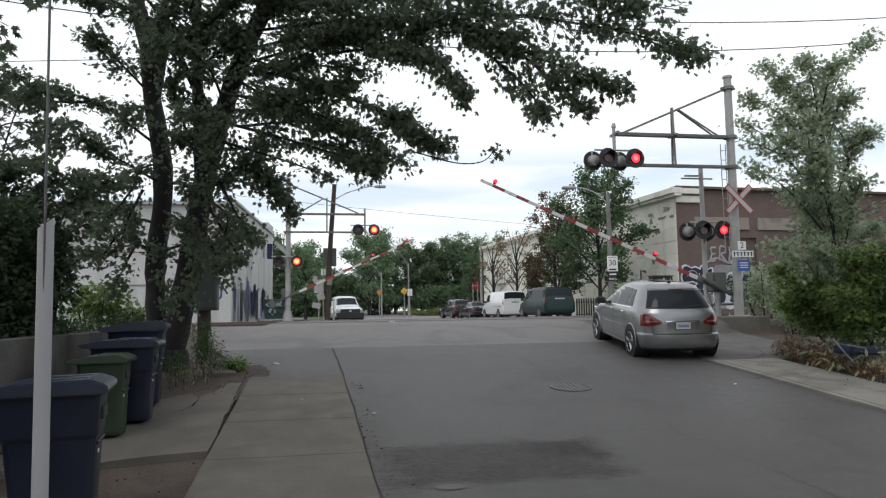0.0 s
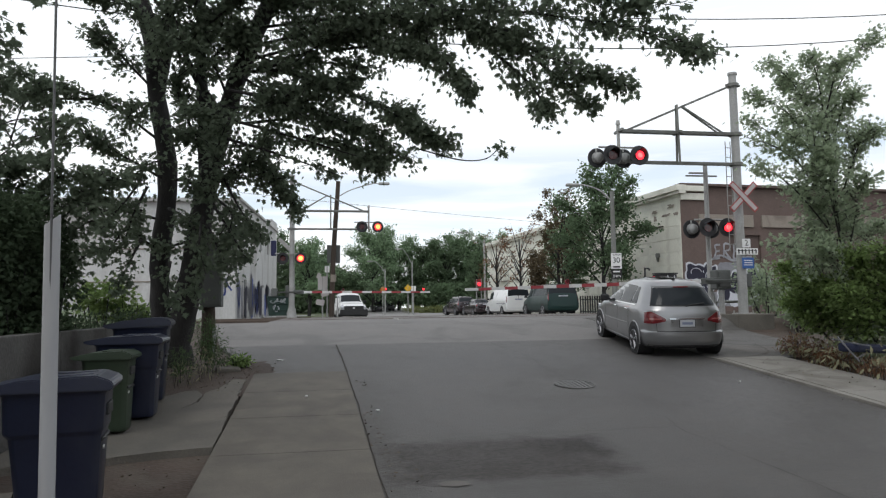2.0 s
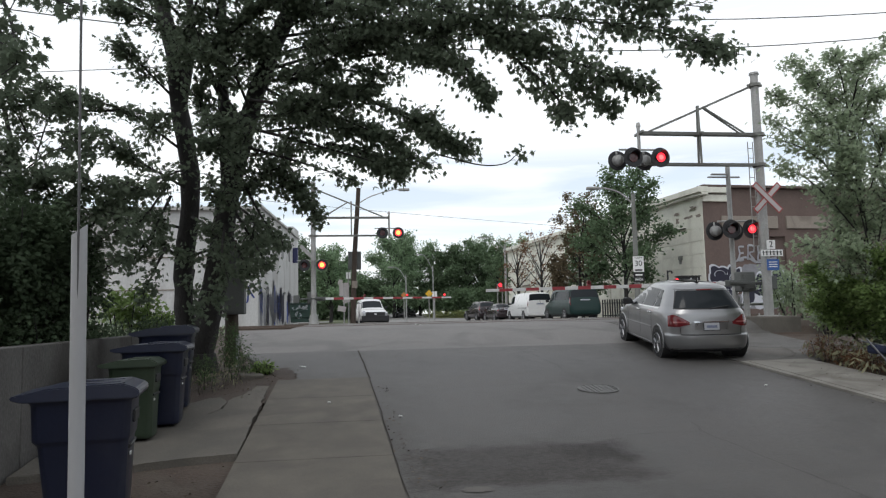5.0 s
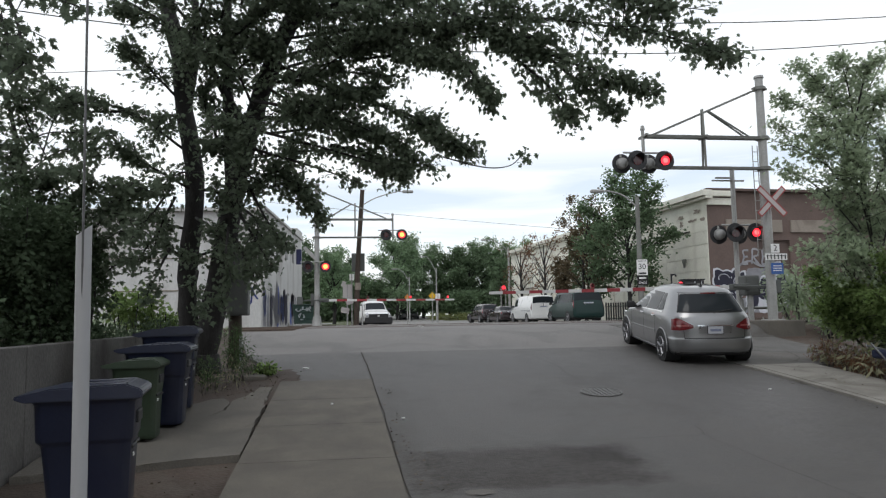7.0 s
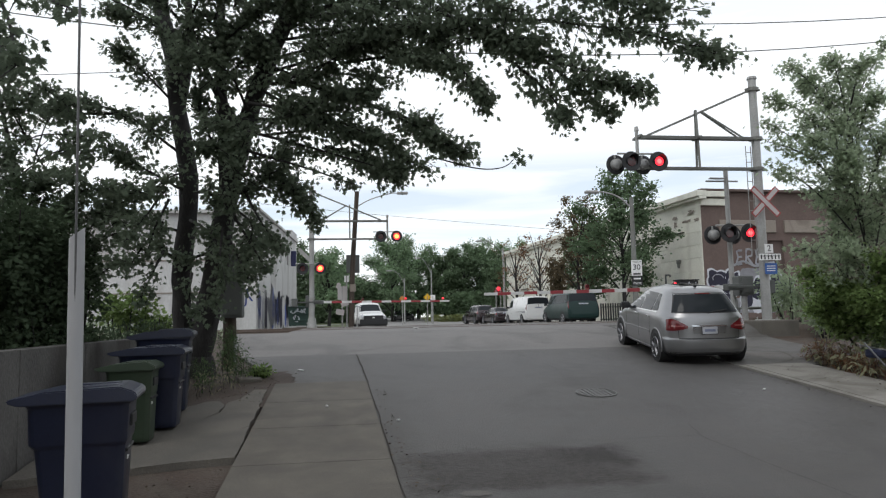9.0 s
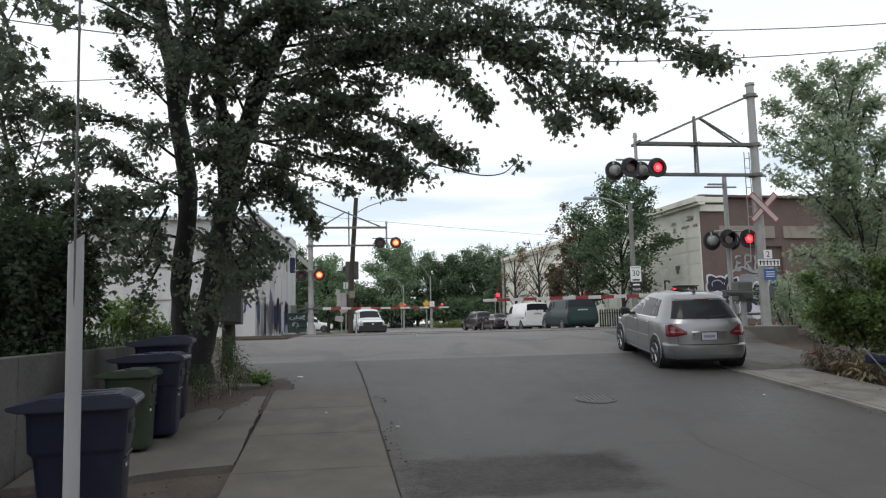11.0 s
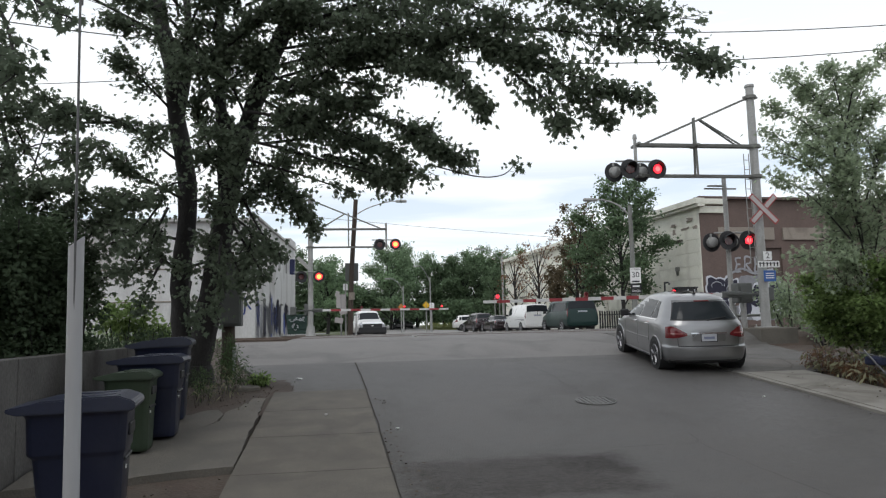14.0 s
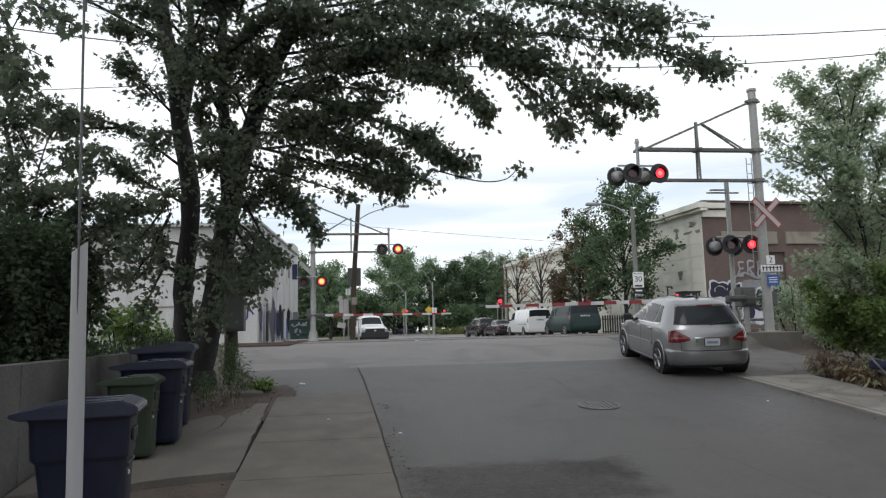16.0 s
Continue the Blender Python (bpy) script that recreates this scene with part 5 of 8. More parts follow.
def vehicle(name, label, m, rows, paint, axles, r, windows, rear_glass, front_glass, tails, heads, category="car", group="", bumper=None, plate_at=None, rim_mat=None, extras=None):
    """A vehicle; local +y is forward, y = 0 the tail, z = 0 the road."""
    ob = thing(name, label, category, m, group)
    b = Body(rows)
    part("body", b.skin(), paint, ob, smooth=True)
    half = max(q[4] for q in rows)
    for side in (-1, 1):
        for s0, s1, k0, k1, cut in windows:
            part("side_window", b.panel(s0, s1, k0, k1, 0.004, side, cut=cut), M["car_glass"], ob, smooth=True)
        for y in axles:
            bm = bmesh.new()
            rod(bm, (side * (half - 0.30), y, r + 0.02), (side * (half + 0.007), y, r + 0.02), r + 0.04, r + 0.04, 28)
            part("wheel_arch", bm, M["dark_plastic"], ob, "dark wheel arch")
            wheel(ob, side * (half - 0.095), y, r, 0.19, rim_mat)
        for s0, s1, k0, k1 in tails:
            part("tail_lamp", b.panel(s0, s1, k0, k1, 0.012, side, thick=0.012), M["tail_red"], ob, "red tail lamp", smooth=True)
        for s0, s1, k0, k1 in heads:
            part("head_lamp", b.panel(s0, s1, k0, k1, 0.008, side, thick=0.01), M["clear_lamp"], ob, "clear head lamp", smooth=True)
        # mirror
        s_m = windows[-1][1] - 0.15
        p = b.at(s_m, 6.2)
        bm = bmesh.new()
        box(bm, (side * (p.x + 0.13), p.y, p.z + 0.08), (0.2, 0.1, 0.15), 0.03)
        box(bm, (side * (p.x + 0.03), p.y, p.z + 0.03), (0.1, 0.06, 0.05), 0.01)
        part("wing_mirror", bm, M["dark_plastic"], ob)
    if rear_glass:
        part("rear_window", b.panel(*rear_glass, 10, 0.004, full=True), M["car_glass"], ob, "dark rear window", smooth=True)
    if front_glass:
        part("windscreen", b.panel(*front_glass, 10, 0.004, full=True), M["car_glass"], ob, "dark windscreen", smooth=True)
    bm = bmesh.new()
    box(bm, (0, (axles[0] + axles[1]) / 2, rows[3][1] + 0.0), (half * 1.7, axles[1] - axles[0] + 0.8, 0.16))
    part("underbody", bm, M["dark_plastic"], ob)
    if plate_at:
        s0, s1, k0, front = plate_at
        part("plate", b.panel(s0, s1, k0, 10, 0.012, full=True, thick=0.006, nu=3, nv=3), M["plate"], ob, "pale plate with dark bars")
        ds = (s1 - s0) * 0.3
        part("plate_bars", b.panel(s0 + ds, s1 - ds, 10 - (10 - k0) * 0.7, 10, 0.015, full=True, thick=0.004, nu=2, nv=3), M["plate_bar"], ob)
    if extras:
        extras(ob, b)
    return ob


class Shell:
    """A hatchback body as rounded outlines stacked from sill to roof: height, tail, nose, half width."""

    def __init__(self, levels, tail=0.75, nose=0.9, power=3.4):
        self.levels = np.array(levels, float)
        self.tail, self.nose, self.power = tail, nose, power

    def level(self, z):
        h = self.levels[:, 0]
        i = int(min(max(np.searchsorted(h, z) - 1, 0), len(h) - 2))
        r = self.levels
        t = (z - h[i]) / (h[i + 1] - h[i])
        lin = r[i] + (r[i + 1] - r[i]) * t
        a, d = r[max(i - 1, 0)], r[min(i + 2, len(h) - 1)]
        cat = 0.5 * (2 * r[i] + (r[i + 1] - a) * t + (2 * a - 5 * r[i] + 4 * r[i + 1] - d) * t * t + (3 * r[i] - a - 3 * r[i + 1] + d) * t ** 3)
        return (lin * 0.5 + cat * 0.5)[1:]

    def at(self, u, z):
        """u: 0 at the middle of the tail, 1 where the side begins, 2 where it ends, 3 at the middle of the nose."""
        y0, y1, w = self.level(z)
        e = 2 / self.power
        if u <= 1:
            a = u * math.pi / 2
            return Vector((w * math.sin(a) ** e, y0 + self.tail * (1 - max(math.cos(a), 0.0) ** e), z))
        if u <= 2:
            return Vector((w, y0 + self.tail + (y1 - self.nose - y0 - self.tail) * (u - 1), z))
        a = (3 - u) * math.pi / 2
        return Vector((w * max(math.sin(a), 0.0) ** e, y1 - self.nose * (1 - max(math.cos(a), 0.0) ** e), z))

    def u_at_x(self, x, z):
        w = self.level(z)[2]
        return math.asin(min(1.0, abs(x) / w) ** (self.power / 2)) * 2 / math.pi

    def u_at_y(self, y, z):
        y0, y1, w = self.level(z)
        if y < y0 + self.tail:
            c = (1 - max(y - y0, 0) / self.tail) ** (self.power / 2)
            return math.acos(c) * 2 / math.pi
        return 1 + (y - y0 - self.tail) / (y1 - self.nose - y0 - self.tail)

    def skin(self):
        bm = bmesh.new()
        us = [k / 14 for k in range(15)] + [1 + k / 10 for k in range(1, 11)] + [2 + k / 12 for k in range(1, 13)]
        h = self.levels[:, 0]
        zs = [h[0]]
        for a, b in zip(h[:-1], h[1:]):
            n = max(2, int((b - a) / 0.025))
            zs += [a + (b - a) * k / n for k in range(1, n + 1)]
        rings = []
        for z in zs:
            half = [self.at(u, z) for u in us]
            pts = half + [Vector((-p.x, p.y, p.z)) for p in half[-2:0:-1]]
            rings.append([bm.verts.new(p) for p in pts])
        m = len(rings[0])
        for j in range(len(rings) - 1):
            for k in range(m):
                bm.faces.new((rings[j][k], rings[j][(k + 1) % m], rings[j + 1][(k + 1) % m], rings[j + 1][k]))
        bm.faces.new(rings[0])
        bm.faces.new(rings[-1])
        return bm

    def patch(self, corners, lift, side=1, by="y", thick=0.006, nu=10, nv=6):
        """A sheet on the skin between four corners (a, z): foot start, foot end, top end, top start; a runs along y, or across x at the tail."""
        bm = bmesh.new()
        grid = []
        c = [Vector((*q, 0)) for q in corners]
        for i in range(nu + 1):
            row = []
            for j in range(nv + 1):
                s, t = i / nu, j / nv
                q = c[0].lerp(c[1], s).lerp(c[3].lerp(c[2], s), t)
                u = self.u_at_y(q.x, q.y) if by == "y" else self.u_at_x(q.x, q.y)
                sg = side if by == "y" else (1 if q.x >= 0 else -1)
                e = 0.01
                p = self.at(u, q.y)
                du = self.at(min(u + e, 2.9), q.y) - self.at(max(u - e, 0), q.y)
                dz = self.at(u, q.y + e) - self.at(u, q.y - e)
                n = du.cross(dz)
                n.normalize()
                p = p + n * lift
                row.append(bm.verts.new((p.x * sg, p.y, p.z)))
            grid.append(row)
        for i in range(nu):
            for j in range(nv):
                bm.faces.new((grid[i][j], grid[i + 1][j], grid[i + 1][j + 1], grid[i][j + 1]))
        bmesh.ops.recalc_face_normals(bm, faces=bm.faces)
        bmesh.ops.solidify(bm, geom=bm.faces, thickness=thick)
        return bm


HATCH = [(0.20, 0.14, 4.10, 0.80), (0.25, 0.05, 4.18, 0.85), (0.34, 0.01, 4.24, 0.875), (0.46, 0.0, 4.26, 0.885), (0.535, 0.005, 4.26, 0.888), (0.56, 0.045, 4.25, 0.888), (0.68, 0.055, 4.18, 0.890),
         (0.80, 0.065, 4.05, 0.888), (0.90, 0.085, 3.85, 0.880), (0.98, 0.11, 3.62, 0.862), (1.04, 0.15, 3.42, 0.828), (1.10, 0.19, 3.28, 0.793), (1.22, 0.27, 3.02, 0.742), (1.34, 0.36, 2.78, 0.688),
         (1.43, 0.43, 2.60, 0.640), (1.49, 0.49, 2.46, 0.598), (1.53, 0.57, 2.32, 0.550), (1.56, 0.72, 2.16, 0.475), (1.58, 0.93, 2.02, 0.38), (1.592, 1.18, 1.90, 0.24)]


def hatchback(m):
    ob = thing("hatchback_car", "silver hatchback waiting at the closed gate", "car", m)
    b = Shell(HATCH)
    part("body", b.skin(), M["silver"], ob, smooth=True)

    def tail_sheet(name, corners, lift, mat, label="", thick=0.006, nu=14, nv=6):
        return part(name, b.patch(corners, lift, 1, "x", thick, nu, nv), M[mat], ob, label, smooth=True)

    tail_sheet("rear_window", [(-0.675, 1.085), (0.675, 1.085), (0.535, 1.425), (-0.535, 1.425)], 0.006, "car_glass", "dark rear window", nu=20, nv=8)
    tail_sheet("window_seal", [(-0.695, 1.062), (0.695, 1.062), (0.555, 1.44), (-0.555, 1.44)], 0.002, "dark_plastic", nu=20, nv=8)
    tail_sheet("spoiler", [(-0.555, 1.455), (0.555, 1.455), (0.49, 1.52), (-0.49, 1.52)], 0.012, "silver", "", 0.02, 16, 3)
    tail_sheet("brake_light", [(-0.16, 1.435), (0.16, 1.435), (0.16, 1.455), (-0.16, 1.455)], 0.014, "tail_red", "red third brake lamp", 0.01, 4, 1)
    # The tail is flat here; darker silver stands for the shade of a recess.
    tail_sheet("plate_recess", [(-0.34, 0.655), (0.34, 0.655), (0.34, 0.80), (-0.34, 0.80)], 0.002, "silver_shaded", "", 0.004, 10, 2)
    tail_sheet("chrome_strip", [(-0.36, 0.80), (0.36, 0.80), (0.36, 0.825), (-0.36, 0.825)], 0.02, "chrome", "", 0.02, 10, 1)
    tail_sheet("plate", [(-0.155, 0.65), (0.155, 0.65), (0.155, 0.795), (-0.155, 0.795)], 0.016, "plate", "pale plate with dark bars", 0.006, 4, 1)
    tail_sheet("plate_surround", [(-0.17, 0.638), (0.17, 0.638), (0.17, 0.808), (-0.17, 0.808)], 0.009, "dark_plastic", "", 0.006, 4, 1)
    tail_sheet("plate_bars", [(-0.11, 0.695), (0.11, 0.695), (0.11, 0.745), (-0.11, 0.745)], 0.020, "plate_bar", "", 0.003, 4, 1)
    tail_sheet("bumper_seam", [(-0.62, 0.545), (0.62, 0.545), (0.62, 0.563), (-0.62, 0.563)], 0.004, "dark_plastic", "", 0.004, 16, 1)
    tail_sheet("bumper_lip", [(-0.84, 0.20), (0.84, 0.20), (0.84, 0.27), (-0.84, 0.27)], 0.006, "dark_plastic", "black lower bumper edge", 0.006, 20, 2)
    for x in (-0.46, 0.46):
        tail_sheet("tailgate_gap", [(x * 1.34, 0.56), (x * 1.34 + 0.008, 0.56), (x * 1.40 + 0.008, 0.98), (x * 1.40, 0.98)], 0.002, "dark_plastic", "", 0.003, 1, 6)
    for side in (-1, 1):
        def side_sheet(name, corners, lift, mat, label="", thick=0.006, nu=10, nv=5):
            return part(name, b.patch(corners, lift, side, "y", thick, nu, nv), M[mat], ob, label, smooth=True)
        # the lamp: flat part on the tail and the part round the corner
        bm = bmesh.new()
        rows = []
        for i in range(17):
            s = i / 16
            u = b.u_at_x(0.44, 0.78) + (0.66 - b.u_at_x(0.44, 0.78)) * s
            lo, hi = 0.765 - 0.055 * math.sin(min(1.0, s * 1.6) * math.pi / 2), 0.815 + 0.135 * math.sin(min(1.0, s * 1.4) * math.pi / 2) - 0.06 * max(0.0, s - 0.7)
            row = []
            for j in range(7):
                z = lo + (hi - lo) * j / 6
                p = b.at(u, z)
                n = (b.at(u + 0.01, z) - b.at(u - 0.01, z)).cross(b.at(u, z + 0.01) - b.at(u, z - 0.01)).normalized()
                p = p + n * 0.012
                row.append(bm.verts.new((p.x * side, p.y, p.z)))
            rows.append(row)
        for i in range(16):
            for j in range(6):
                bm.faces.new((rows[i][j], rows[i + 1][j], rows[i + 1][j + 1], rows[i][j + 1]))
        bmesh.ops.recalc_face_normals(bm, faces=bm.faces)
        bmesh.ops.solidify(bm, geom=bm.faces, thickness=0.014)
        lamp = part("tail_lamp", bm, M["tail_red"], ob, "red tail lamp", smooth=True)
        part("clear_band", b.patch([(side * 0.52, 0.795), (side * 0.74, 0.79), (side * 0.74, 0.82), (side * 0.52, 0.82)], 0.016, 1, "x", 0.004, 6, 1), M["lamp_pink"], lamp, "paler band of the lamp", smooth=True)
        side_sheet("quarter_window", [(0.86, 1.08), (1.20, 1.06), (1.17, 1.42), (1.02, 1.42)], 0.004, "car_glass")
        side_sheet("rear_side_window", [(1.25, 1.055), (2.00, 1.04), (1.92, 1.44), (1.22, 1.43)], 0.004, "car_glass")
        side_sheet("front_side_window", [(2.06, 1.035), (2.98, 1.02), (2.52, 1.40), (1.98, 1.44)], 0.004, "car_glass")
        side_sheet("belt_strip", [(0.86, 1.035), (3.05, 0.995), (3.05, 1.012), (0.86, 1.058)], 0.008, "chrome", "", 0.006, 12, 1)
        side_sheet("side_moulding", [(1.2, 0.58), (3.15, 0.55), (3.15, 0.60), (1.2, 0.63)], 0.012, "silver", "", 0.014, 12, 2)
        side_sheet("sill_strip", [(1.15, 0.235), (3.2, 0.235), (3.2, 0.27), (1.15, 0.27)], 0.012, "alloy", "", 0.014, 12, 1)
        for y0, y1 in ((1.18, 1.21), (2.03, 2.03), (3.05, 3.0)):
            side_sheet("door_gap", [(y0, 0.30), (y0 + 0.009, 0.30), (y1 + 0.009, 1.02), (y1, 1.02)], 0.002, "dark_plastic", "", 0.003, 1, 6)
        for y in (1.32, 2.16):
            bm = bmesh.new()
            p = b.at(b.u_at_y(y, 0.93), 0.93)
            box(bm, (side * (p.x + 0.018), y, 0.93), (0.03, 0.19, 0.03), 0.01)
            part("door_handle", bm, M["chrome"], ob)
        bm = bmesh.new()
        box(bm, (side * 0.955, 2.86, 1.06), (0.2, 0.1, 0.16), 0.035)
        box(bm, (side * 0.85, 2.88, 1.02), (0.1, 0.07, 0.06), 0.01)
        part("wing_mirror", bm, M["dark_plastic"], ob)
        bm = bmesh.new()
        box(bm, (side * 0.66, 3.98, 0.74), (0.28, 0.2, 0.14), 0.03)
        part("head_lamp", bm, M["clear_lamp"], ob)
        for y in (0.76, 3.52):
            bm = bmesh.new()
            rod(bm, (side * 0.55, y, 0.335), (side * 0.893, y, 0.335), 0.352, 0.352, 36)
            part("wheel_arch", bm, M["dark_plastic"], ob, "dark wheel arch")
            bm = bmesh.new()
            ring = [Vector((side * 0.890, y + math.cos(a) * 0.372, 0.335 + math.sin(a) * 0.372)) for a in [radians(-12 + 204 * k / 26) for k in range(27)]]
            tube(bm, ring, 0.014, 0.014, 8)
            part("arch_lip", bm, M["silver"], ob, smooth=True)
            wheel(ob, side * 0.80, y, 0.315, 0.2)
    bm = bmesh.new()
    rod(bm, (0.02, 0.17, 1.075), (0.40, 0.175, 1.13), 0.011)
    rod(bm, (0.02, 0.16, 1.07), (0.02, 0.20, 1.06), 0.022)
    part("rear_wiper", bm, M["dark_plastic"], ob, "black rear wiper")
    bm = bmesh.new()
    rod(bm, (0, 0.85, 1.575), (0, 0.80, 1.74), 0.012, 0.006)
    box(bm, (0, 0.85, 1.585), (0.05, 0.1, 0.03), 0.01)
    part("antenna", bm, M["dark_plastic"], ob)
    bm = bmesh.new()
    box(bm, (0, 2.12, 0.24), (1.5, 3.6, 0.12), 0.02)
    part("underbody", bm, M["dark_plastic"], ob)
    return ob


SLOPE = math.degrees(math.atan(0.092))
car_m = Matrix.Translation((7.41, 13.62, G(13.62) - 0.005)) @ Euler((radians(SLOPE), 0, radians(-7.2))).to_matrix().to_4x4()
hatchback(car_m)

# y, bottom, belt, roof, width at bottom, belt and roof
VAN = [(0.0, 0.35, 0.55, 0.62, 0.80, 0.82, 0.78), (0.04, 0.3, 0.85, 1.05, 0.95, 0.95, 0.90), (0.09, 0.28, 1.03, 1.25, 0.97, 0.97, 0.88), (0.22, 0.25, 1.06, 1.76, 0.98, 0.97, 0.82), (0.5, 0.25, 1.06, 1.84, 0.98, 0.97, 0.82), (2.2, 0.25, 1.05, 1.86, 0.98, 0.97, 0.82), (3.3, 0.25, 1.03, 1.76, 0.98, 0.96, 0.78), (4.05, 0.25, 0.98, 1.10, 0.95, 0.90, 0.76), (4.6, 0.28, 0.85, 0.95, 0.92, 0.82, 0.7), (4.8, 0.4, 0.6, 0.7, 0.8, 0.7, 0.6)]
CARGO = [(0.0, 0.4, 0.6, 0.7, 0.88, 0.9, 0.86), (0.05, 0.35, 0.9, 1.2, 0.98, 0.98, 0.92), (0.1, 0.32, 1.15, 1.55, 1.0, 0.99, 0.86), (0.22, 0.3, 1.18, 2.02, 1.0, 0.99, 0.80), (0.6, 0.3, 1.18, 2.08, 1.0, 0.99, 0.80), (3.2, 0.3, 1.15, 2.08, 1.0, 0.99, 0.80), (4.2, 0.3, 1.12, 1.95, 1.0, 0.98, 0.78), (4.85, 0.3, 1.08, 1.20, 0.99, 0.94, 0.8), (5.5, 0.32, 0.95, 1.02, 0.95, 0.86, 0.75), (5.7, 0.4, 0.65, 0.75, 0.85, 0.75, 0.65)]
SEDAN = [(0.0, 0.35, 0.6, 0.66, 0.66, 0.7, 0.64), (0.07, 0.28, 0.82, 0.90, 0.84, 0.85, 0.78), (0.2, 0.25, 0.92, 0.98, 0.88, 0.87, 0.76), (0.75, 0.22, 0.94, 1.04, 0.89, 0.87, 0.7), (1.35, 0.2, 0.94, 1.38, 0.89, 0.87, 0.58), (2.0, 0.2, 0.92, 1.44, 0.89, 0.86, 0.6), (2.6, 0.2, 0.90, 1.40, 0.89, 0.86, 0.58), (3.4, 0.2, 0.87, 0.96, 0.89, 0.84, 0.68), (4.2, 0.24, 0.76, 0.82, 0.86, 0.78, 0.66), (4.55, 0.34, 0.55, 0.62, 0.7, 0.64, 0.55)]
SUV = [(0.0, 0.45, 0.62, 0.72, 0.72, 0.76, 0.72), (0.06, 0.36, 0.85, 1.0, 0.88, 0.9, 0.84), (0.14, 0.32, 1.02, 1.18, 0.92, 0.92, 0.8), (0.55, 0.3, 1.06, 1.64, 0.94, 0.92, 0.66), (0.9, 0.28, 1.05, 1.71, 0.94, 0.92, 0.68), (2.0, 0.28, 1.03, 1.74, 0.94, 0.91, 0.68), (2.8, 0.28, 1.01, 1.66, 0.94, 0.91, 0.66), (3.45, 0.28, 0.98, 1.10, 0.94, 0.88, 0.74), (4.2, 0.3, 0.90, 1.0, 0.92, 0.84, 0.7), (4.6, 0.36, 0.78, 0.86, 0.86, 0.76, 0.66), (4.7, 0.42, 0.6, 0.7, 0.76, 0.7, 0.6)]


def front_grille(ob, b):
    """Grille, bumper and lamps on the nose."""
    y = b.rows[-1][0]
    for name, c, s, mat, lab in (("grille", (0, y + 0.0, 0.74), (1.25, 0.06, 0.26), "dark_plastic", "black grille"), ("front_bumper", (0, y + 0.02, 0.46), (1.76, 0.16, 0.36), "dark_plastic", "dark bumper"), ("badge", (0, y + 0.035, 0.74), (0.14, 0.02, 0.08), "white_paint", "")):
        bm = bmesh.new()
        box(bm, c, s, 0.02)
        part(name, bm, M[mat], ob, lab)
    for side in (-1, 1):
        bm = bmesh.new()
        box(bm, (side * 0.66, y - 0.02, 0.74), (0.3, 0.08, 0.18), 0.02)
        part("front_lamp", bm, M["clear_lamp"], ob)


def van_lettering(ob, b):
    for k in range(2):
        part("lettering_bars", b.panel(3.4, 4.7 - 0.5 * k, 4.4 - 0.25 * k, 4.55 - 0.25 * k, 0.004, -1, thick=0.003, nu=3, nv=1), M["graffiti_grey"], ob)
    part("door_split", b.panel(1.0, 3.2, 9.97, 10, 0.004, full=True, thick=0.004, nu=3, nv=1), M["dark_plastic"], ob)


def parked(name, label, x, y, turn, rows, paint, kind):
    m = pose(x, y, G(y) + 0.004, 0, 0, turn)
    n = len(rows)
    if kind == "van":
        return vehicle(name, label, m, rows, paint, (0.95, 3.9), 0.33, [(3.2, 4.1, 6.2, 6.95, 0.05), (4.15, 5.4, 6.2, 6.95, 0.0), (5.5, 6.6, 6.2, 6.95, 0.0)], (2.1, 2.9, 7.1), (6.15, 6.9, 7.2), [(1.1, 2.9, 5.3, 6.6)], [(7.8, 8.6, 5.6, 7.5)], "van", "parked cars", plate_at=(1.2, 1.6, 9.4, False))
    if kind == "cargo":
        return vehicle(name, label, m, rows, paint, (1.1, 4.6), 0.36, [(5.2, 6.4, 6.2, 6.9, 0.0)], (1.85, 2.85, 7.6), (6.2, 6.9, 7.2), [(1.3, 2.9, 5.4, 6.5)], [(7.9, 8.6, 5.6, 7.5)], "van", "parked cars", plate_at=(0.9, 1.2, 9.4, False), extras=van_lettering)
    if kind == "sedan":
        return vehicle(name, label, m, rows, paint, (0.95, 3.65), 0.31, [(3.75, 4.8, 6.2, 6.9, 0.2), (4.85, 6.2, 6.2, 6.9, 0.0)], (3.1, 3.9, 7.2), (6.15, 6.9, 7.2), [(0.9, 1.9, 5.0, 7.6)], [(7.6, 8.6, 5.6, 7.8)], "car", "parked cars", plate_at=(0.9, 1.35, 9.4, False))
    return vehicle(name, label, m, rows, paint, (0.9, 3.7), 0.35, [(3.1, 3.85, 6.2, 6.9, 0.1), (3.95, 5.0, 6.2, 6.9, 0.0), (5.1, 6.4, 6.2, 6.9, 0.0)], (2.15, 2.85, 7.2), (6.15, 6.9, 7.2), [(1.0, 2.6, 5.2, 7.0)], [(8.2, 9.2, 5.6, 8.0)], "car", "parked cars", plate_at=(1.2, 1.6, 9.4, False), extras=front_grille)


parked("minivan", "dark green minivan parked beyond the tracks", 13.95, 39.9, 4, VAN, M["dkgreen_paint"], "van")
parked("cargo_van", "white cargo van with lettering bars", 14.35, 51.0, 4, CARGO, M["white_paint"], "cargo")
parked("sedan_car", "dark maroon sedan parked at the kerb", 13.6, 58.6, 6, SEDAN, M["maroon_paint"], "sedan")
parked("dark_wagon", "dark wagon parked at the kerb", 12.9, 63.0, 8, SUV, M["maroon_paint"], "suv")
parked("white_suv", "white off-roader facing the closed far gate", 1.42, 50.0, 186, SUV, M["white_paint"], "suv")
parked("sedan_car", "dark sedan parked under the park trees", 8.77, 104.0, 184, SEDAN, M["dark_paint"], "sedan")
parked("sedan_car", "dark sedan parked beyond the cross street", 7.40, 100.0, 184, SEDAN, M["dark_paint"], "sedan")
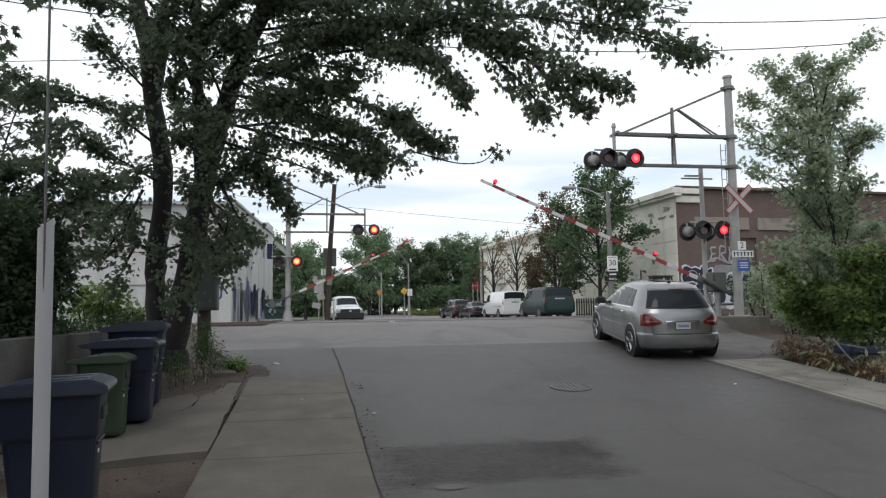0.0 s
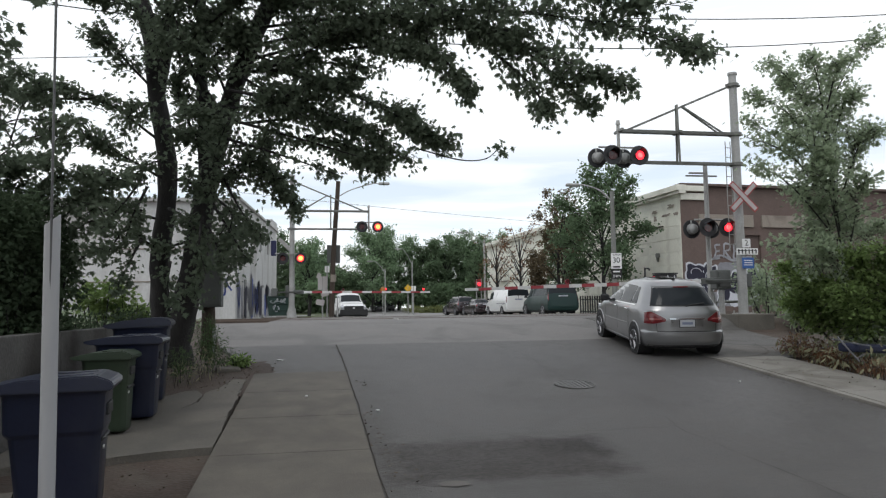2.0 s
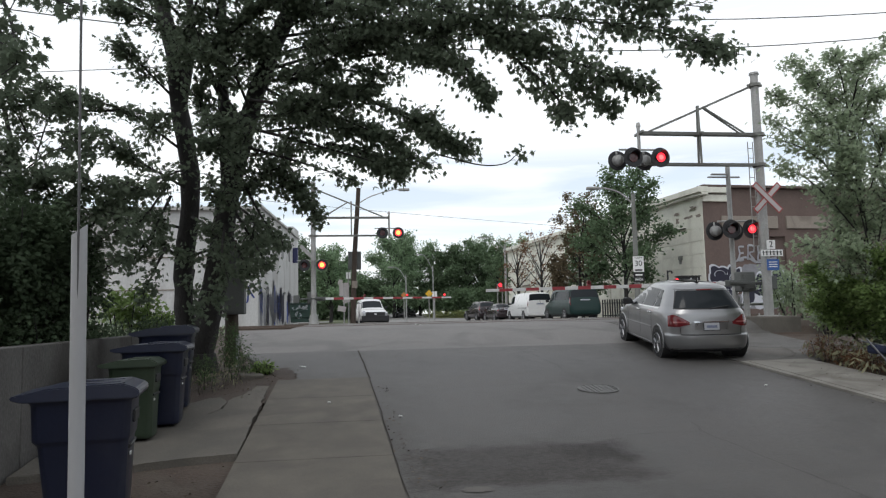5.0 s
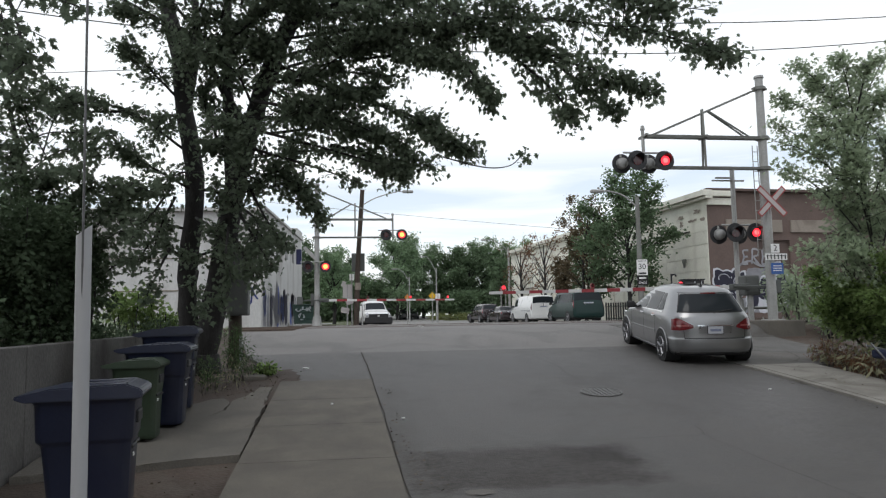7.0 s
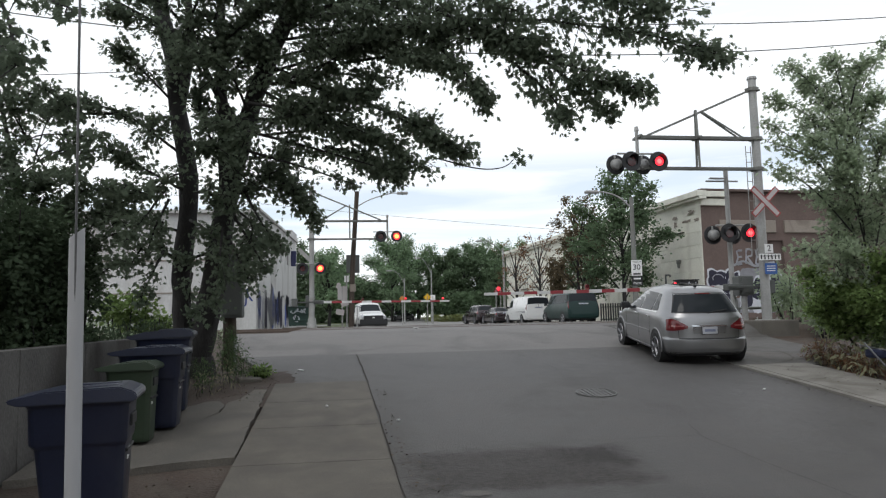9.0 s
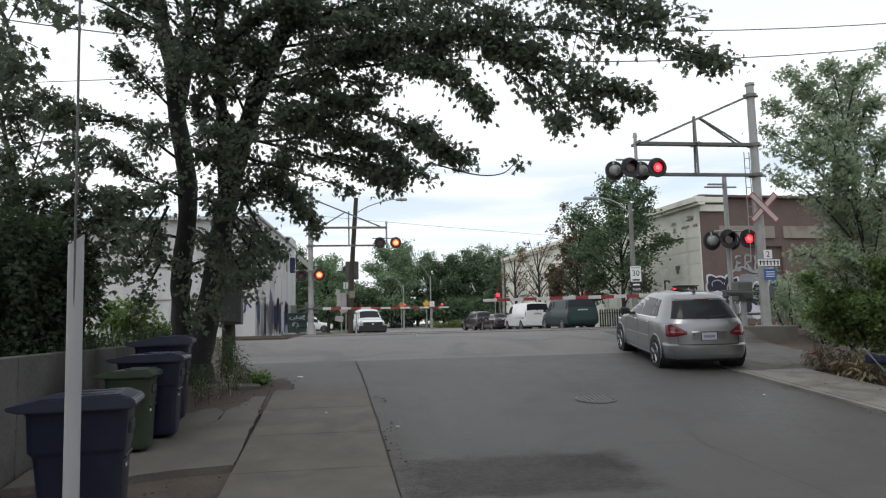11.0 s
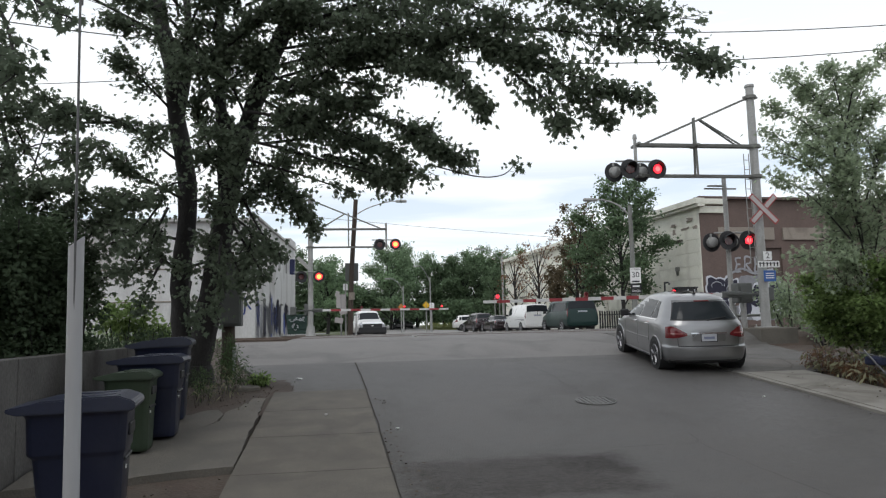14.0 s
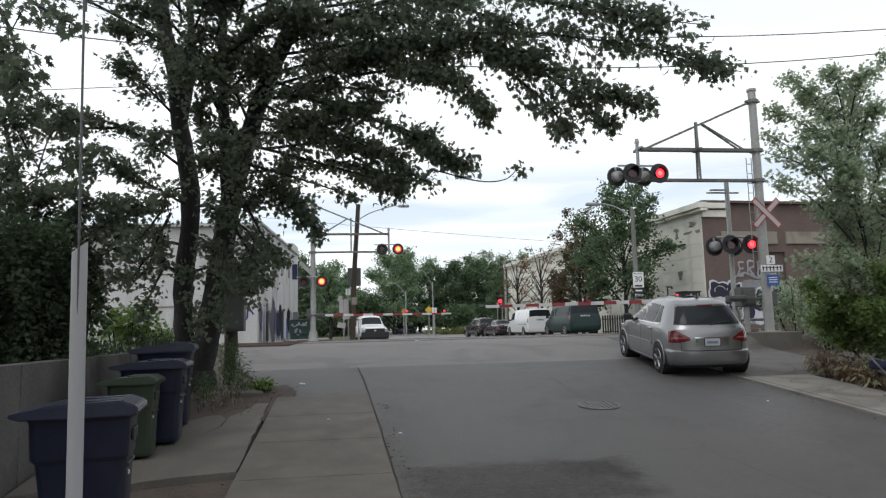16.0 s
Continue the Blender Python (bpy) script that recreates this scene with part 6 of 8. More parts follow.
passing = parked("passing_suv", "white sport utility car driving along the cross street", -8, 79.5, -90, SUV, M["white_paint"], "suv")

# ---- the maple over the pavement ----
maple = thing("maple_tree", "large maple with two leaning stems over the pavement", "tree")
bm = bmesh.new()
for ra, rb, pts in ((0.20, 0.13, [(-3.05, 14.6, 0.6), (-3.10, 14.45, 1.6), (-3.13, 14.41, 2.77), (-2.95, 14.15, 4.28), (-3.11, 13.94, 5.68), (-3.24, 13.75, 6.94), (-3.45, 13.58, 8.08), (-3.6, 13.4, 10.2)]),
                    (0.26, 0.12, [(-2.95, 14.5, 0.6), (-2.70, 14.38, 1.5), (-2.40, 14.09, 2.84), (-2.19, 13.84, 4.12), (-1.84, 13.48, 5.25), (-1.43, 13.02, 6.30), (-0.67, 12.37, 7.75), (0.1, 11.8, 9.2)]),
                    (0.13, 0.03, [(-2.19, 13.84, 4.12), (-2.23, 13.37, 6.07), (-2.18, 12.97, 8.18), (-2.1, 12.7, 10.0)]),
                    (0.11, 0.03, [(-3.11, 13.94, 5.68), (-2.86, 13.57, 7.11), (-2.89, 13.25, 8.50), (-2.95, 13.1, 10.0)]),
                    (0.10, 0.012, [(-1.84, 13.48, 5.25), (-2.45, 13.18, 6.32), (-2.61, 12.91, 7.28)])):
    tube(bm, smooth_path(pts, 6), ra, rb, 12, 0.25)
rod(bm, (-2.9, 14.5, 0.45), (-2.85, 14.45, 1.1), 0.5, 0.33, 14)
part("trunk", bm, M["bark"], maple, "dark furrowed trunk", smooth=True)


def grow_maple():
    f = Foliage(3, 0.086, MAPLE_LEAF, 0.75)

    def limb(spread, count, *pts):
        f.limb(spread, count, *pts, radius=0.03)

    limb(0.6, 1500, (-1.43, 13.02, 6.30), (1.93, 10.95, 6.53), (3.89, 9.20, 5.74), (5.13, 8.65, 5.19))
    limb(0.32, 900, (1.93, 10.95, 6.53), (3.32, 9.53, 5.30), (4.11, 8.95, 4.78))
    limb(0.24, 520, (2.23, 10.64, 6.13), (2.97, 9.81, 5.05), (3.17, 9.43, 4.42))
    limb(0.26, 520, (2.71, 10.37, 6.04), (3.38, 9.74, 5.13), (3.76, 9.32, 4.57))
    limb(0.30, 800, (1.06, 11.57, 6.85), (1.75, 10.55, 5.71), (2.17, 10.15, 4.95))
    limb(0.4, 700, (0.12, 12.21, 6.99), (0.67, 11.47, 6.40), (1.16, 10.83, 5.84))
    limb(0.48, 800, (-1.20, 12.73, 6.84), (-0.45, 11.80, 6.89), (0.47, 11.06, 6.70))
    limb(0.48, 800, (-1.10, 12.74, 6.53), (-0.27, 11.81, 6.40), (0.56, 11.09, 6.24))
    limb(0.48, 700, (-1.90, 12.81, 7.16), (-1.21, 11.89, 7.19), (-0.62, 11.40, 7.09))
    limb(0.36, 900, (-1.22, 12.98, 6.40), (0.80, 11.75, 5.22), (2.00, 10.85, 4.30))
    limb(0.3, 600, (0.86, 11.73, 5.22), (1.38, 11.29, 4.87), (1.79, 10.96, 4.40))
    limb(0.40, 1000, (-1.68, 13.43, 5.56), (0.10, 12.27, 5.17), (1.33, 11.36, 4.18))
    limb(0.4, 800, (-1.69, 13.60, 4.84), (0.00, 12.53, 4.72), (0.95, 11.84, 4.04))
    limb(0.32, 420, (-1.80, 13.66, 4.31), (-0.91, 12.92, 4.28), (-0.45, 12.51, 3.45))
    limb(0.28, 260, (-2.04, 13.86, 3.69), (-1.60, 13.32, 3.30), (-1.26, 12.89, 2.94))
    limb(0.24, 200, (-2.16, 14.01, 3.27), (-1.89, 13.59, 3.01), (-1.71, 13.39, 2.68))
    limb(0.56, 1100, (-0.90, 12.86, 7.22), (1.02, 11.04, 7.19), (2.59, 9.86, 6.26))
    limb(0.56, 1100, (-0.69, 12.78, 7.73), (2.28, 10.34, 7.10), (4.27, 8.72, 5.91))
    limb(0.48, 450, (2.67, 10.10, 6.82), (3.66, 9.19, 6.18), (4.55, 8.49, 5.74))
    limb(0.6, 1300, (-1.74, 13.09, 6.00), (-0.65, 11.92, 5.93), (0.47, 11.20, 6.29))
    limb(0.6, 1200, (-1.95, 13.17, 5.48), (-1.05, 12.24, 5.24), (-0.08, 11.46, 5.51))
    limb(0.56, 900, (-2.80, 14.02, 4.26), (-1.70, 12.86, 4.06), (-0.85, 12.05, 4.79))
    limb(0.44, 700, (-3.22, 13.93, 6.00), (-3.63, 13.15, 6.38), (-3.95, 12.77, 6.64))
    limb(0.4, 600, (-3.12, 14.00, 5.03), (-3.94, 13.27, 5.57), (-4.81, 12.79, 5.66))
    limb(0.36, 500, (-3.94, 13.27, 5.57), (-4.64, 13.08, 5.50), (-5.40, 12.69, 5.46))
    limb(0.4, 600, (-3.01, 14.06, 4.27), (-3.60, 13.51, 4.59), (-4.18, 13.16, 4.91))
    limb(0.4, 500, (-3.17, 14.35, 3.54), (-3.77, 13.82, 3.68), (-4.25, 13.45, 4.15))
    limb(0.44, 600, (-2.95, 13.61, 6.90), (-3.42, 13.04, 7.19), (-4.10, 12.73, 7.33))
    limb(0.48, 700, (-1.96, 13.24, 7.01), (-2.53, 12.51, 7.10), (-2.74, 12.22, 6.17))
    limb(0.44, 600, (-2.22, 13.69, 4.75), (-2.48, 12.86, 5.38), (-2.50, 12.41, 5.85))
    limb(0.32, 350, (-2.61, 14.20, 3.08), (-3.04, 13.77, 2.93), (-3.40, 13.60, 3.23))
    limb(0.56, 1400, (-1.10, 12.72, 6.83), (0.48, 11.48, 6.59), (1.84, 10.49, 6.23))
    limb(0.48, 400, (-0.27, 12.24, 7.30), (1.21, 11.18, 6.40), (2.32, 10.23, 5.97), (3.03, 9.64, 5.76))
    limb(0.34, 800, (0.11, 11.78, 6.11), (1.01, 11.14, 6.00), (1.75, 10.56, 5.62))
    limb(0.48, 900, (-2.66, 13.24, 6.02), (-1.88, 12.68, 6.27), (-1.33, 12.16, 6.60))
    limb(0.48, 800, (-2.96, 13.20, 6.95), (-2.27, 12.70, 6.78), (-1.52, 12.16, 7.00))
    limb(0.48, 900, (-1.31, 12.86, 5.62), (-0.47, 12.13, 5.51), (0.56, 11.46, 5.52))
    limb(0.36, 450, (-1.10, 12.77, 6.22), (-0.08, 12.03, 5.99), (1.03, 11.37, 5.70))
    limb(0.34, 1150, (1.55, 10.90, 6.68), (2.26, 10.33, 6.10), (2.84, 9.88, 5.59))
    limb(0.48, 700, (-3.11, 13.40, 7.25), (-2.62, 12.98, 6.56), (-1.94, 12.46, 6.60))
    limb(0.48, 700, (-2.65, 13.10, 7.47), (-1.87, 12.62, 6.97), (-1.14, 12.16, 6.31))
    limb(0.4, 700, (-1.74, 13.19, 4.96), (-1.20, 12.75, 4.35), (-0.68, 12.32, 3.77))
    limb(0.4, 600, (-3.07, 13.76, 5.41), (-2.57, 13.31, 4.98), (-1.89, 12.81, 4.87))
    limb(0.4, 600, (-1.41, 12.92, 5.11), (-0.28, 12.14, 5.02), (0.94, 11.58, 4.70))
    limb(0.32, 500, (-0.29, 12.37, 4.78), (0.48, 11.87, 4.48), (1.02, 11.61, 4.14))
    f.limb(0.10, 36, (1.53, 11.11, 4.30), (2.13, 10.83, 4.08), (2.50, 10.62, 4.06), (2.70, 10.52, 4.22), radius=0.006, start=0.93, twig=False)
    limb(0.48, 375, (-1.71, 12.92, 5.62), (-1.89, 12.10, 5.96), (-2.37, 11.75, 6.20))
    limb(0.48, 375, (-1.62, 12.95, 5.11), (-1.80, 12.18, 5.00), (-2.20, 11.82, 5.09))
    limb(0.48, 375, (-1.72, 13.03, 4.40), (-1.80, 12.24, 4.33), (-1.56, 11.75, 4.80))
    limb(0.4, 315, (-1.96, 13.30, 4.03), (-1.95, 12.62, 3.72), (-2.28, 12.35, 3.96))
    limb(0.4, 300, (-1.96, 13.32, 3.82), (-1.58, 12.69, 3.43), (-1.65, 12.54, 2.92))
    limb(0.4, 300, (-2.67, 13.38, 4.46), (-2.92, 12.72, 4.32), (-3.23, 12.49, 3.98))
    limb(0.4, 300, (-2.83, 13.68, 3.66), (-2.40, 13.03, 3.37), (-2.17, 12.83, 2.85))
    limb(0.48, 375, (-1.41, 12.85, 5.92), (-0.85, 12.00, 5.37), (-0.27, 11.55, 4.86))
    limb(0.4, 337, (-2.97, 13.33, 5.50), (-3.23, 12.77, 5.34), (-3.32, 12.43, 4.75))
    # Wide overhead limbs, mostly unseen, added to shade the pavement, bins and wall.
    limb(1.6, 1125, (-1.36, 12.36, 7.82), (-2.12, 6.86, 8.24), (-1.12, 2.71, 7.41))
    limb(1.6, 1125, (-1.85, 12.44, 7.83), (-4.34, 7.24, 7.74), (-4.68, 4.28, 7.45))
    limb(1.5, 900, (-1.86, 12.48, 7.33), (0.10, 6.47, 8.75), (0.32, 2.62, 8.26))
    limb(1.3, 675, (-1.11, 12.86, 7.54), (-1.68, 8.88, 7.57), (-1.44, 5.31, 7.29))
    limb(1.3, 675, (-1.72, 12.95, 7.55), (-3.10, 9.13, 7.24), (-3.72, 6.21, 6.88))
    limb(1.3, 675, (-1.36, 12.36, 7.82), (0.73, 7.47, 7.83), (1.26, 4.37, 7.52))
    limb(1.2, 525, (-3.05, 13.59, 7.22), (-5.10, 11.44, 7.61), (-6.31, 9.65, 6.95))
    limb(1.0, 525, (-1.42, 12.91, 7.54), (-0.81, 11.58, 9.95), (1.01, 10.19, 10.99))
    limb(1.0, 525, (-3.05, 13.55, 7.75), (-3.45, 12.94, 10.69), (-4.46, 12.91, 12.79))
    limb(1.0, 450, (-0.86, 12.24, 8.30), (2.74, 10.08, 9.19), (4.86, 8.77, 8.86))
    limb(1.0, 450, (-1.06, 12.32, 7.81), (0.24, 8.65, 6.81), (1.19, 6.53, 6.22))
    limb(0.34, 252, (-4.18, 8.60, 5.95), (-3.71, 8.15, 5.28), (-3.41, 7.70, 4.78), (-3.17, 7.25, 4.29))
    limb(0.30, 192, (-4.23, 8.60, 5.67), (-3.76, 8.15, 5.02), (-3.51, 7.70, 4.47))
    limb(0.26, 144, (-3.93, 8.60, 5.96), (-3.42, 8.15, 5.52), (-3.00, 7.70, 5.17), (-2.66, 7.25, 4.90))
    limb(0.30, 180, (-4.27, 8.60, 5.25), (-3.83, 8.15, 4.75), (-3.48, 7.70, 4.38))
    limb(0.26, 210, (-3.11, 13.00, 4.14), (-3.34, 12.70, 3.64), (-3.55, 12.40, 3.23))
    limb(0.24, 190, (-3.15, 13.00, 3.53), (-3.39, 12.70, 3.09), (-3.55, 12.40, 2.68))
    limb(0.22, 170, (-3.06, 13.00, 3.94), (-3.21, 12.70, 3.39), (-3.27, 12.40, 2.87))
    limb(0.22, 150, (-3.04, 12.60, 2.98), (-3.14, 12.30, 2.58), (-3.22, 12.00, 2.19))
    limb(0.26, 240, (-1.75, 12.80, 4.11), (-1.37, 12.50, 3.41), (-1.03, 12.20, 3.01))
    limb(0.24, 220, (-1.90, 12.80, 3.60), (-1.56, 12.50, 3.06), (-1.31, 12.20, 2.65))
    limb(0.22, 180, (-1.99, 12.80, 3.20), (-1.72, 12.50, 2.72), (-1.52, 12.20, 2.32))
    limb(0.22, 170, (-2.09, 12.80, 3.40), (-2.08, 12.50, 2.87), (-1.93, 12.20, 2.37))
    limb(0.20, 150, (-2.14, 12.60, 2.68), (-2.12, 12.30, 2.18), (-1.97, 12.00, 1.85))
    limb(0.22, 160, (-2.57, 12.60, 2.59), (-2.55, 12.30, 2.19), (-2.42, 12.00, 1.81))
    limb(0.34, 230, (-1.59, 12.20, 5.49), (-0.48, 11.90, 5.23), (0.70, 11.60, 4.72))
    limb(0.34, 230, (-1.59, 12.20, 4.99), (-0.43, 11.90, 4.62), (0.79, 11.60, 4.20))
    limb(0.34, 170, (-1.02, 12.20, 5.91), (0.05, 11.90, 5.58), (1.04, 11.60, 5.12))
    limb(0.30, 200, (-1.78, 12.20, 4.70), (-0.71, 11.90, 4.33), (0.22, 11.60, 3.96))
    limb(0.38, 420, (-2.75, 12.60, 7.02), (-3.12, 12.30, 7.29), (-3.68, 12.00, 7.35))
    limb(0.38, 420, (-2.76, 12.60, 7.44), (-3.08, 12.30, 7.70), (-3.47, 12.00, 7.74))
    limb(0.40, 700, (-1.94, 12.40, 6.75), (-1.22, 12.10, 7.16), (-0.34, 11.80, 7.24))
    limb(0.40, 700, (-1.06, 12.40, 6.99), (-0.05, 12.10, 7.29), (1.13, 11.80, 7.24))
    limb(0.40, 700, (-1.65, 12.40, 7.49), (-0.83, 12.10, 7.70), (0.35, 11.80, 7.65))
    limb(0.40, 600, (0.15, 12.40, 7.13), (0.95, 12.10, 7.24), (1.93, 11.80, 7.14))
    limb(0.36, 600, (-2.22, 12.60, 7.14), (-2.07, 12.30, 7.43), (-1.88, 12.00, 7.71))
    limb(0.36, 600, (-2.61, 12.60, 7.23), (-2.41, 12.30, 7.52), (-2.31, 12.00, 7.79))
    limb(0.40, 550, (0.46, 12.40, 7.68), (1.37, 12.10, 7.68), (2.35, 11.80, 7.58))
    f.make(maple, M["maple"], M["bark"], label="dense dark green lobed leaves")


grow_maple()

# ---- the tree and the shrubs on the right ----
right_tree = thing("ash_tree", "tall pale green tree behind the weeds", "tree")
bm = bmesh.new()
tube(bm, smooth_path([(11.69, 14.20, 0.40), (11.59, 14.20, 1.07), (11.58, 14.20, 2.94), (11.45, 14.20, 4.46), (11.35, 14.20, 5.75), (11.28, 14.20, 6.66)], 5), 0.10, 0.025, 10, 0.2)
part("trunk", bm, M["bark"], right_tree, smooth=True)


def grow_right():
    f = Foliage(5, 0.098, ASH_LEAF, 0.55)

    def limb(spread, count, *pts):
        f.limb(spread, int(count * 0.95), *pts, radius=0.018)

    limb(0.30, 330, (11.16, 13.90, 5.01), (9.87, 13.60, 5.93), (8.79, 13.30, 6.16))
    limb(0.30, 330, (10.78, 13.45, 5.15), (9.81, 13.15, 6.35), (8.96, 12.85, 6.73))
    limb(0.30, 330, (10.44, 13.00, 4.75), (10.04, 12.70, 6.23), (9.63, 12.40, 6.77))
    limb(0.30, 330, (10.02, 12.55, 5.46), (10.07, 12.25, 6.30), (10.02, 11.95, 6.51))
    limb(0.30, 330, (11.09, 13.90, 5.92), (11.69, 13.60, 7.21), (12.07, 13.30, 7.65))
    limb(0.30, 330, (10.92, 13.45, 3.43), (9.59, 13.15, 4.96), (8.46, 12.85, 5.52))
    limb(0.30, 330, (10.51, 13.00, 3.91), (9.20, 12.70, 4.78), (8.11, 12.40, 5.01))
    limb(0.30, 330, (10.23, 12.55, 2.89), (8.94, 12.25, 4.03), (7.86, 11.95, 4.42))
    limb(0.52, 560, (10.24, 12.55, 1.59), (9.32, 12.25, 2.56), (8.52, 11.95, 2.88))
    limb(0.52, 560, (11.13, 13.90, 5.41), (10.40, 13.60, 6.34), (9.74, 13.30, 6.57))
    limb(0.52, 560, (10.83, 13.45, 4.50), (10.29, 13.15, 5.72), (9.76, 12.85, 6.13))
    limb(0.52, 560, (10.55, 13.00, 3.48), (9.78, 12.70, 4.96), (9.09, 12.40, 5.51))
    limb(0.52, 560, (10.15, 12.55, 3.87), (9.43, 12.25, 4.71), (8.78, 11.95, 4.94))
    limb(0.52, 560, (10.97, 13.45, 2.05), (10.20, 13.15, 3.59), (9.49, 12.85, 4.20))
    limb(0.52, 560, (10.60, 13.00, 2.55), (10.03, 12.70, 3.45), (9.49, 12.40, 3.73))
    limb(0.52, 560, (10.23, 12.55, 2.80), (9.77, 12.25, 3.95), (9.32, 11.95, 4.35))
    limb(0.52, 560, (11.27, 13.90, 3.66), (11.10, 13.60, 5.26), (10.86, 13.30, 5.87))
    limb(0.52, 560, (10.80, 13.45, 4.93), (10.91, 13.15, 5.84), (10.90, 12.85, 6.09))
    limb(0.52, 560, (10.53, 13.00, 3.65), (10.82, 12.70, 4.84), (10.96, 12.40, 5.26))
    limb(0.52, 560, (10.24, 12.55, 2.14), (10.36, 12.25, 3.58), (10.35, 11.95, 4.15))
    limb(0.52, 560, (11.34, 13.90, 2.18), (11.67, 13.60, 3.15), (11.83, 13.30, 3.46))
    limb(0.52, 560, (10.97, 13.45, 1.81), (10.87, 13.15, 3.06), (10.69, 12.85, 3.51))
    limb(0.52, 560, (10.61, 13.00, 1.58), (10.01, 12.70, 2.75), (9.45, 12.40, 3.18))
    limb(0.52, 560, (10.24, 12.55, 1.70), (9.77, 12.25, 2.58), (9.31, 11.95, 2.86))
    limb(0.52, 560, (11.16, 13.90, 5.03), (11.01, 13.60, 6.30), (10.79, 13.30, 6.73))
    limb(0.52, 560, (10.96, 13.45, 3.00), (11.01, 13.15, 4.54), (10.95, 12.85, 5.15))
    limb(0.52, 560, (10.48, 13.00, 4.29), (10.05, 12.70, 5.17), (9.62, 12.40, 5.41))
    limb(0.52, 560, (10.21, 12.55, 3.14), (9.84, 12.25, 4.28), (9.46, 11.95, 4.68))
    f.make(right_tree, M["leaf"], M["bark"])
    s = thing("shrub", "dense green shrub beside the pavement", "shrub")
    f = Foliage(6, 0.085, ASH_LEAF, 0.5)

    def limb(spread, count, *pts):
        f.limb(spread, int(count * 0.7), *pts, radius=0.02)

    limb(0.5, 2880, (10.56, 13.07, 0.90), (10.08, 12.88, 1.60), (9.50, 12.70, 2.28))
    limb(0.5, 2880, (10.52, 12.87, 0.91), (10.12, 12.47, 1.60), (9.48, 12.21, 2.15))
    limb(0.54, 3240, (10.56, 12.46, 0.93), (10.36, 12.01, 1.70), (9.90, 11.80, 2.65))
    limb(0.54, 3240, (10.67, 12.03, 0.94), (10.46, 11.59, 1.69), (10.11, 11.35, 2.71))
    limb(0.41, 1800, (10.19, 12.92, 0.92), (9.66, 12.76, 1.39), (9.22, 12.79, 1.84))
    limb(0.5, 2520, (10.46, 12.07, 0.95), (9.92, 11.80, 1.49), (9.54, 11.71, 1.92))
    limb(0.45, 1800, (10.22, 13.11, 1.02), (9.90, 13.30, 1.72), (9.69, 13.46, 2.56))
    f.make(s, M["bright_leaf"], M["bark"])


grow_right()


def bush(name, label, seed, blobs, leaf, size, shape=SIMPLE_LEAF, stems=6, thick=0.03):
    """A shrub of leafy masses on a few stems."""
    ob = thing(name, label, "shrub", group="shrubs")
    f = Foliage(seed, size, shape, 0.25)
    for c, r, n in blobs:
        f.blob(c, r, n)
        foot = Vector((c[0], c[1], G(c[1]) - 0.35))
        for k in range(stems):
            a = 2 * math.pi * k / stems
            stem = bmesh.new()
            f.wood.append(("stem", stem))
            tube(stem, smooth_path([foot + Vector((math.cos(a) * 0.1, math.sin(a) * 0.1, 0)), (foot + Vector(c)) / 2 + Vector((math.cos(a), math.sin(a), 0)) * r[0] * 0.3, Vector(c) + Vector((math.cos(a) * r[0] * 0.6, math.sin(a) * r[1] * 0.6, r[2] * 0.5))], 4), thick, thick * 0.27, 5)
    f.make(ob, leaf, M["bark"], crown="foliage")
    return ob


def street_tree(name, label, seed, x, y, height, crown_r, leaf, n=2500, size=0.3, bare=0.0, trunk_r=0.14, base=0.35):
    """A tree with a tapered trunk, limbs and a crown of leafy clumps."""
    rng = random.Random(seed)
    ob = thing(name, label, "tree", group="street trees")
    z0 = G(y) - 0.1
    bm = bmesh.new()
    top = Vector((x + rng.uniform(-0.4, 0.4), y, z0 + height * 0.85))
    mid = Vector((x + rng.uniform(-0.2, 0.2), y, z0 + height * 0.45))
    tube(bm, smooth_path([(x, y, z0), mid, top], 6), trunk_r, trunk_r * 0.25, 9, 0.15)
    part("trunk", bm, M["bark"], ob, smooth=True)
    f = Foliage(seed, size, FAR_LEAF, 0.25)
    count = 14
    for k in range(count):
        h = base + (0.95 - base) * (k + 0.5) / count
        a = k * 2.4 + rng.uniform(-0.4, 0.4)
        w = math.sin(math.pi * min(1, (h - base) / (1.02 - base) * 0.85 + 0.15)) ** 0.7
        r = crown_r * w * rng.uniform(0.7, 1.1)
        s = Vector((x, y, z0)).lerp(top, min(1, h * 0.85))
        e = Vector((x + math.cos(a) * r, y + math.sin(a) * r, z0 + height * min(1.02, h + 0.12)))
        f.limb(crown_r * 0.55, int(n / count), s, s.lerp(e, 0.5) + Vector((0, 0, 0.1 * r)), e, radius=trunk_r * 0.35, start=0.25)
    f.make(ob, leaf, M["bark"])
    return ob


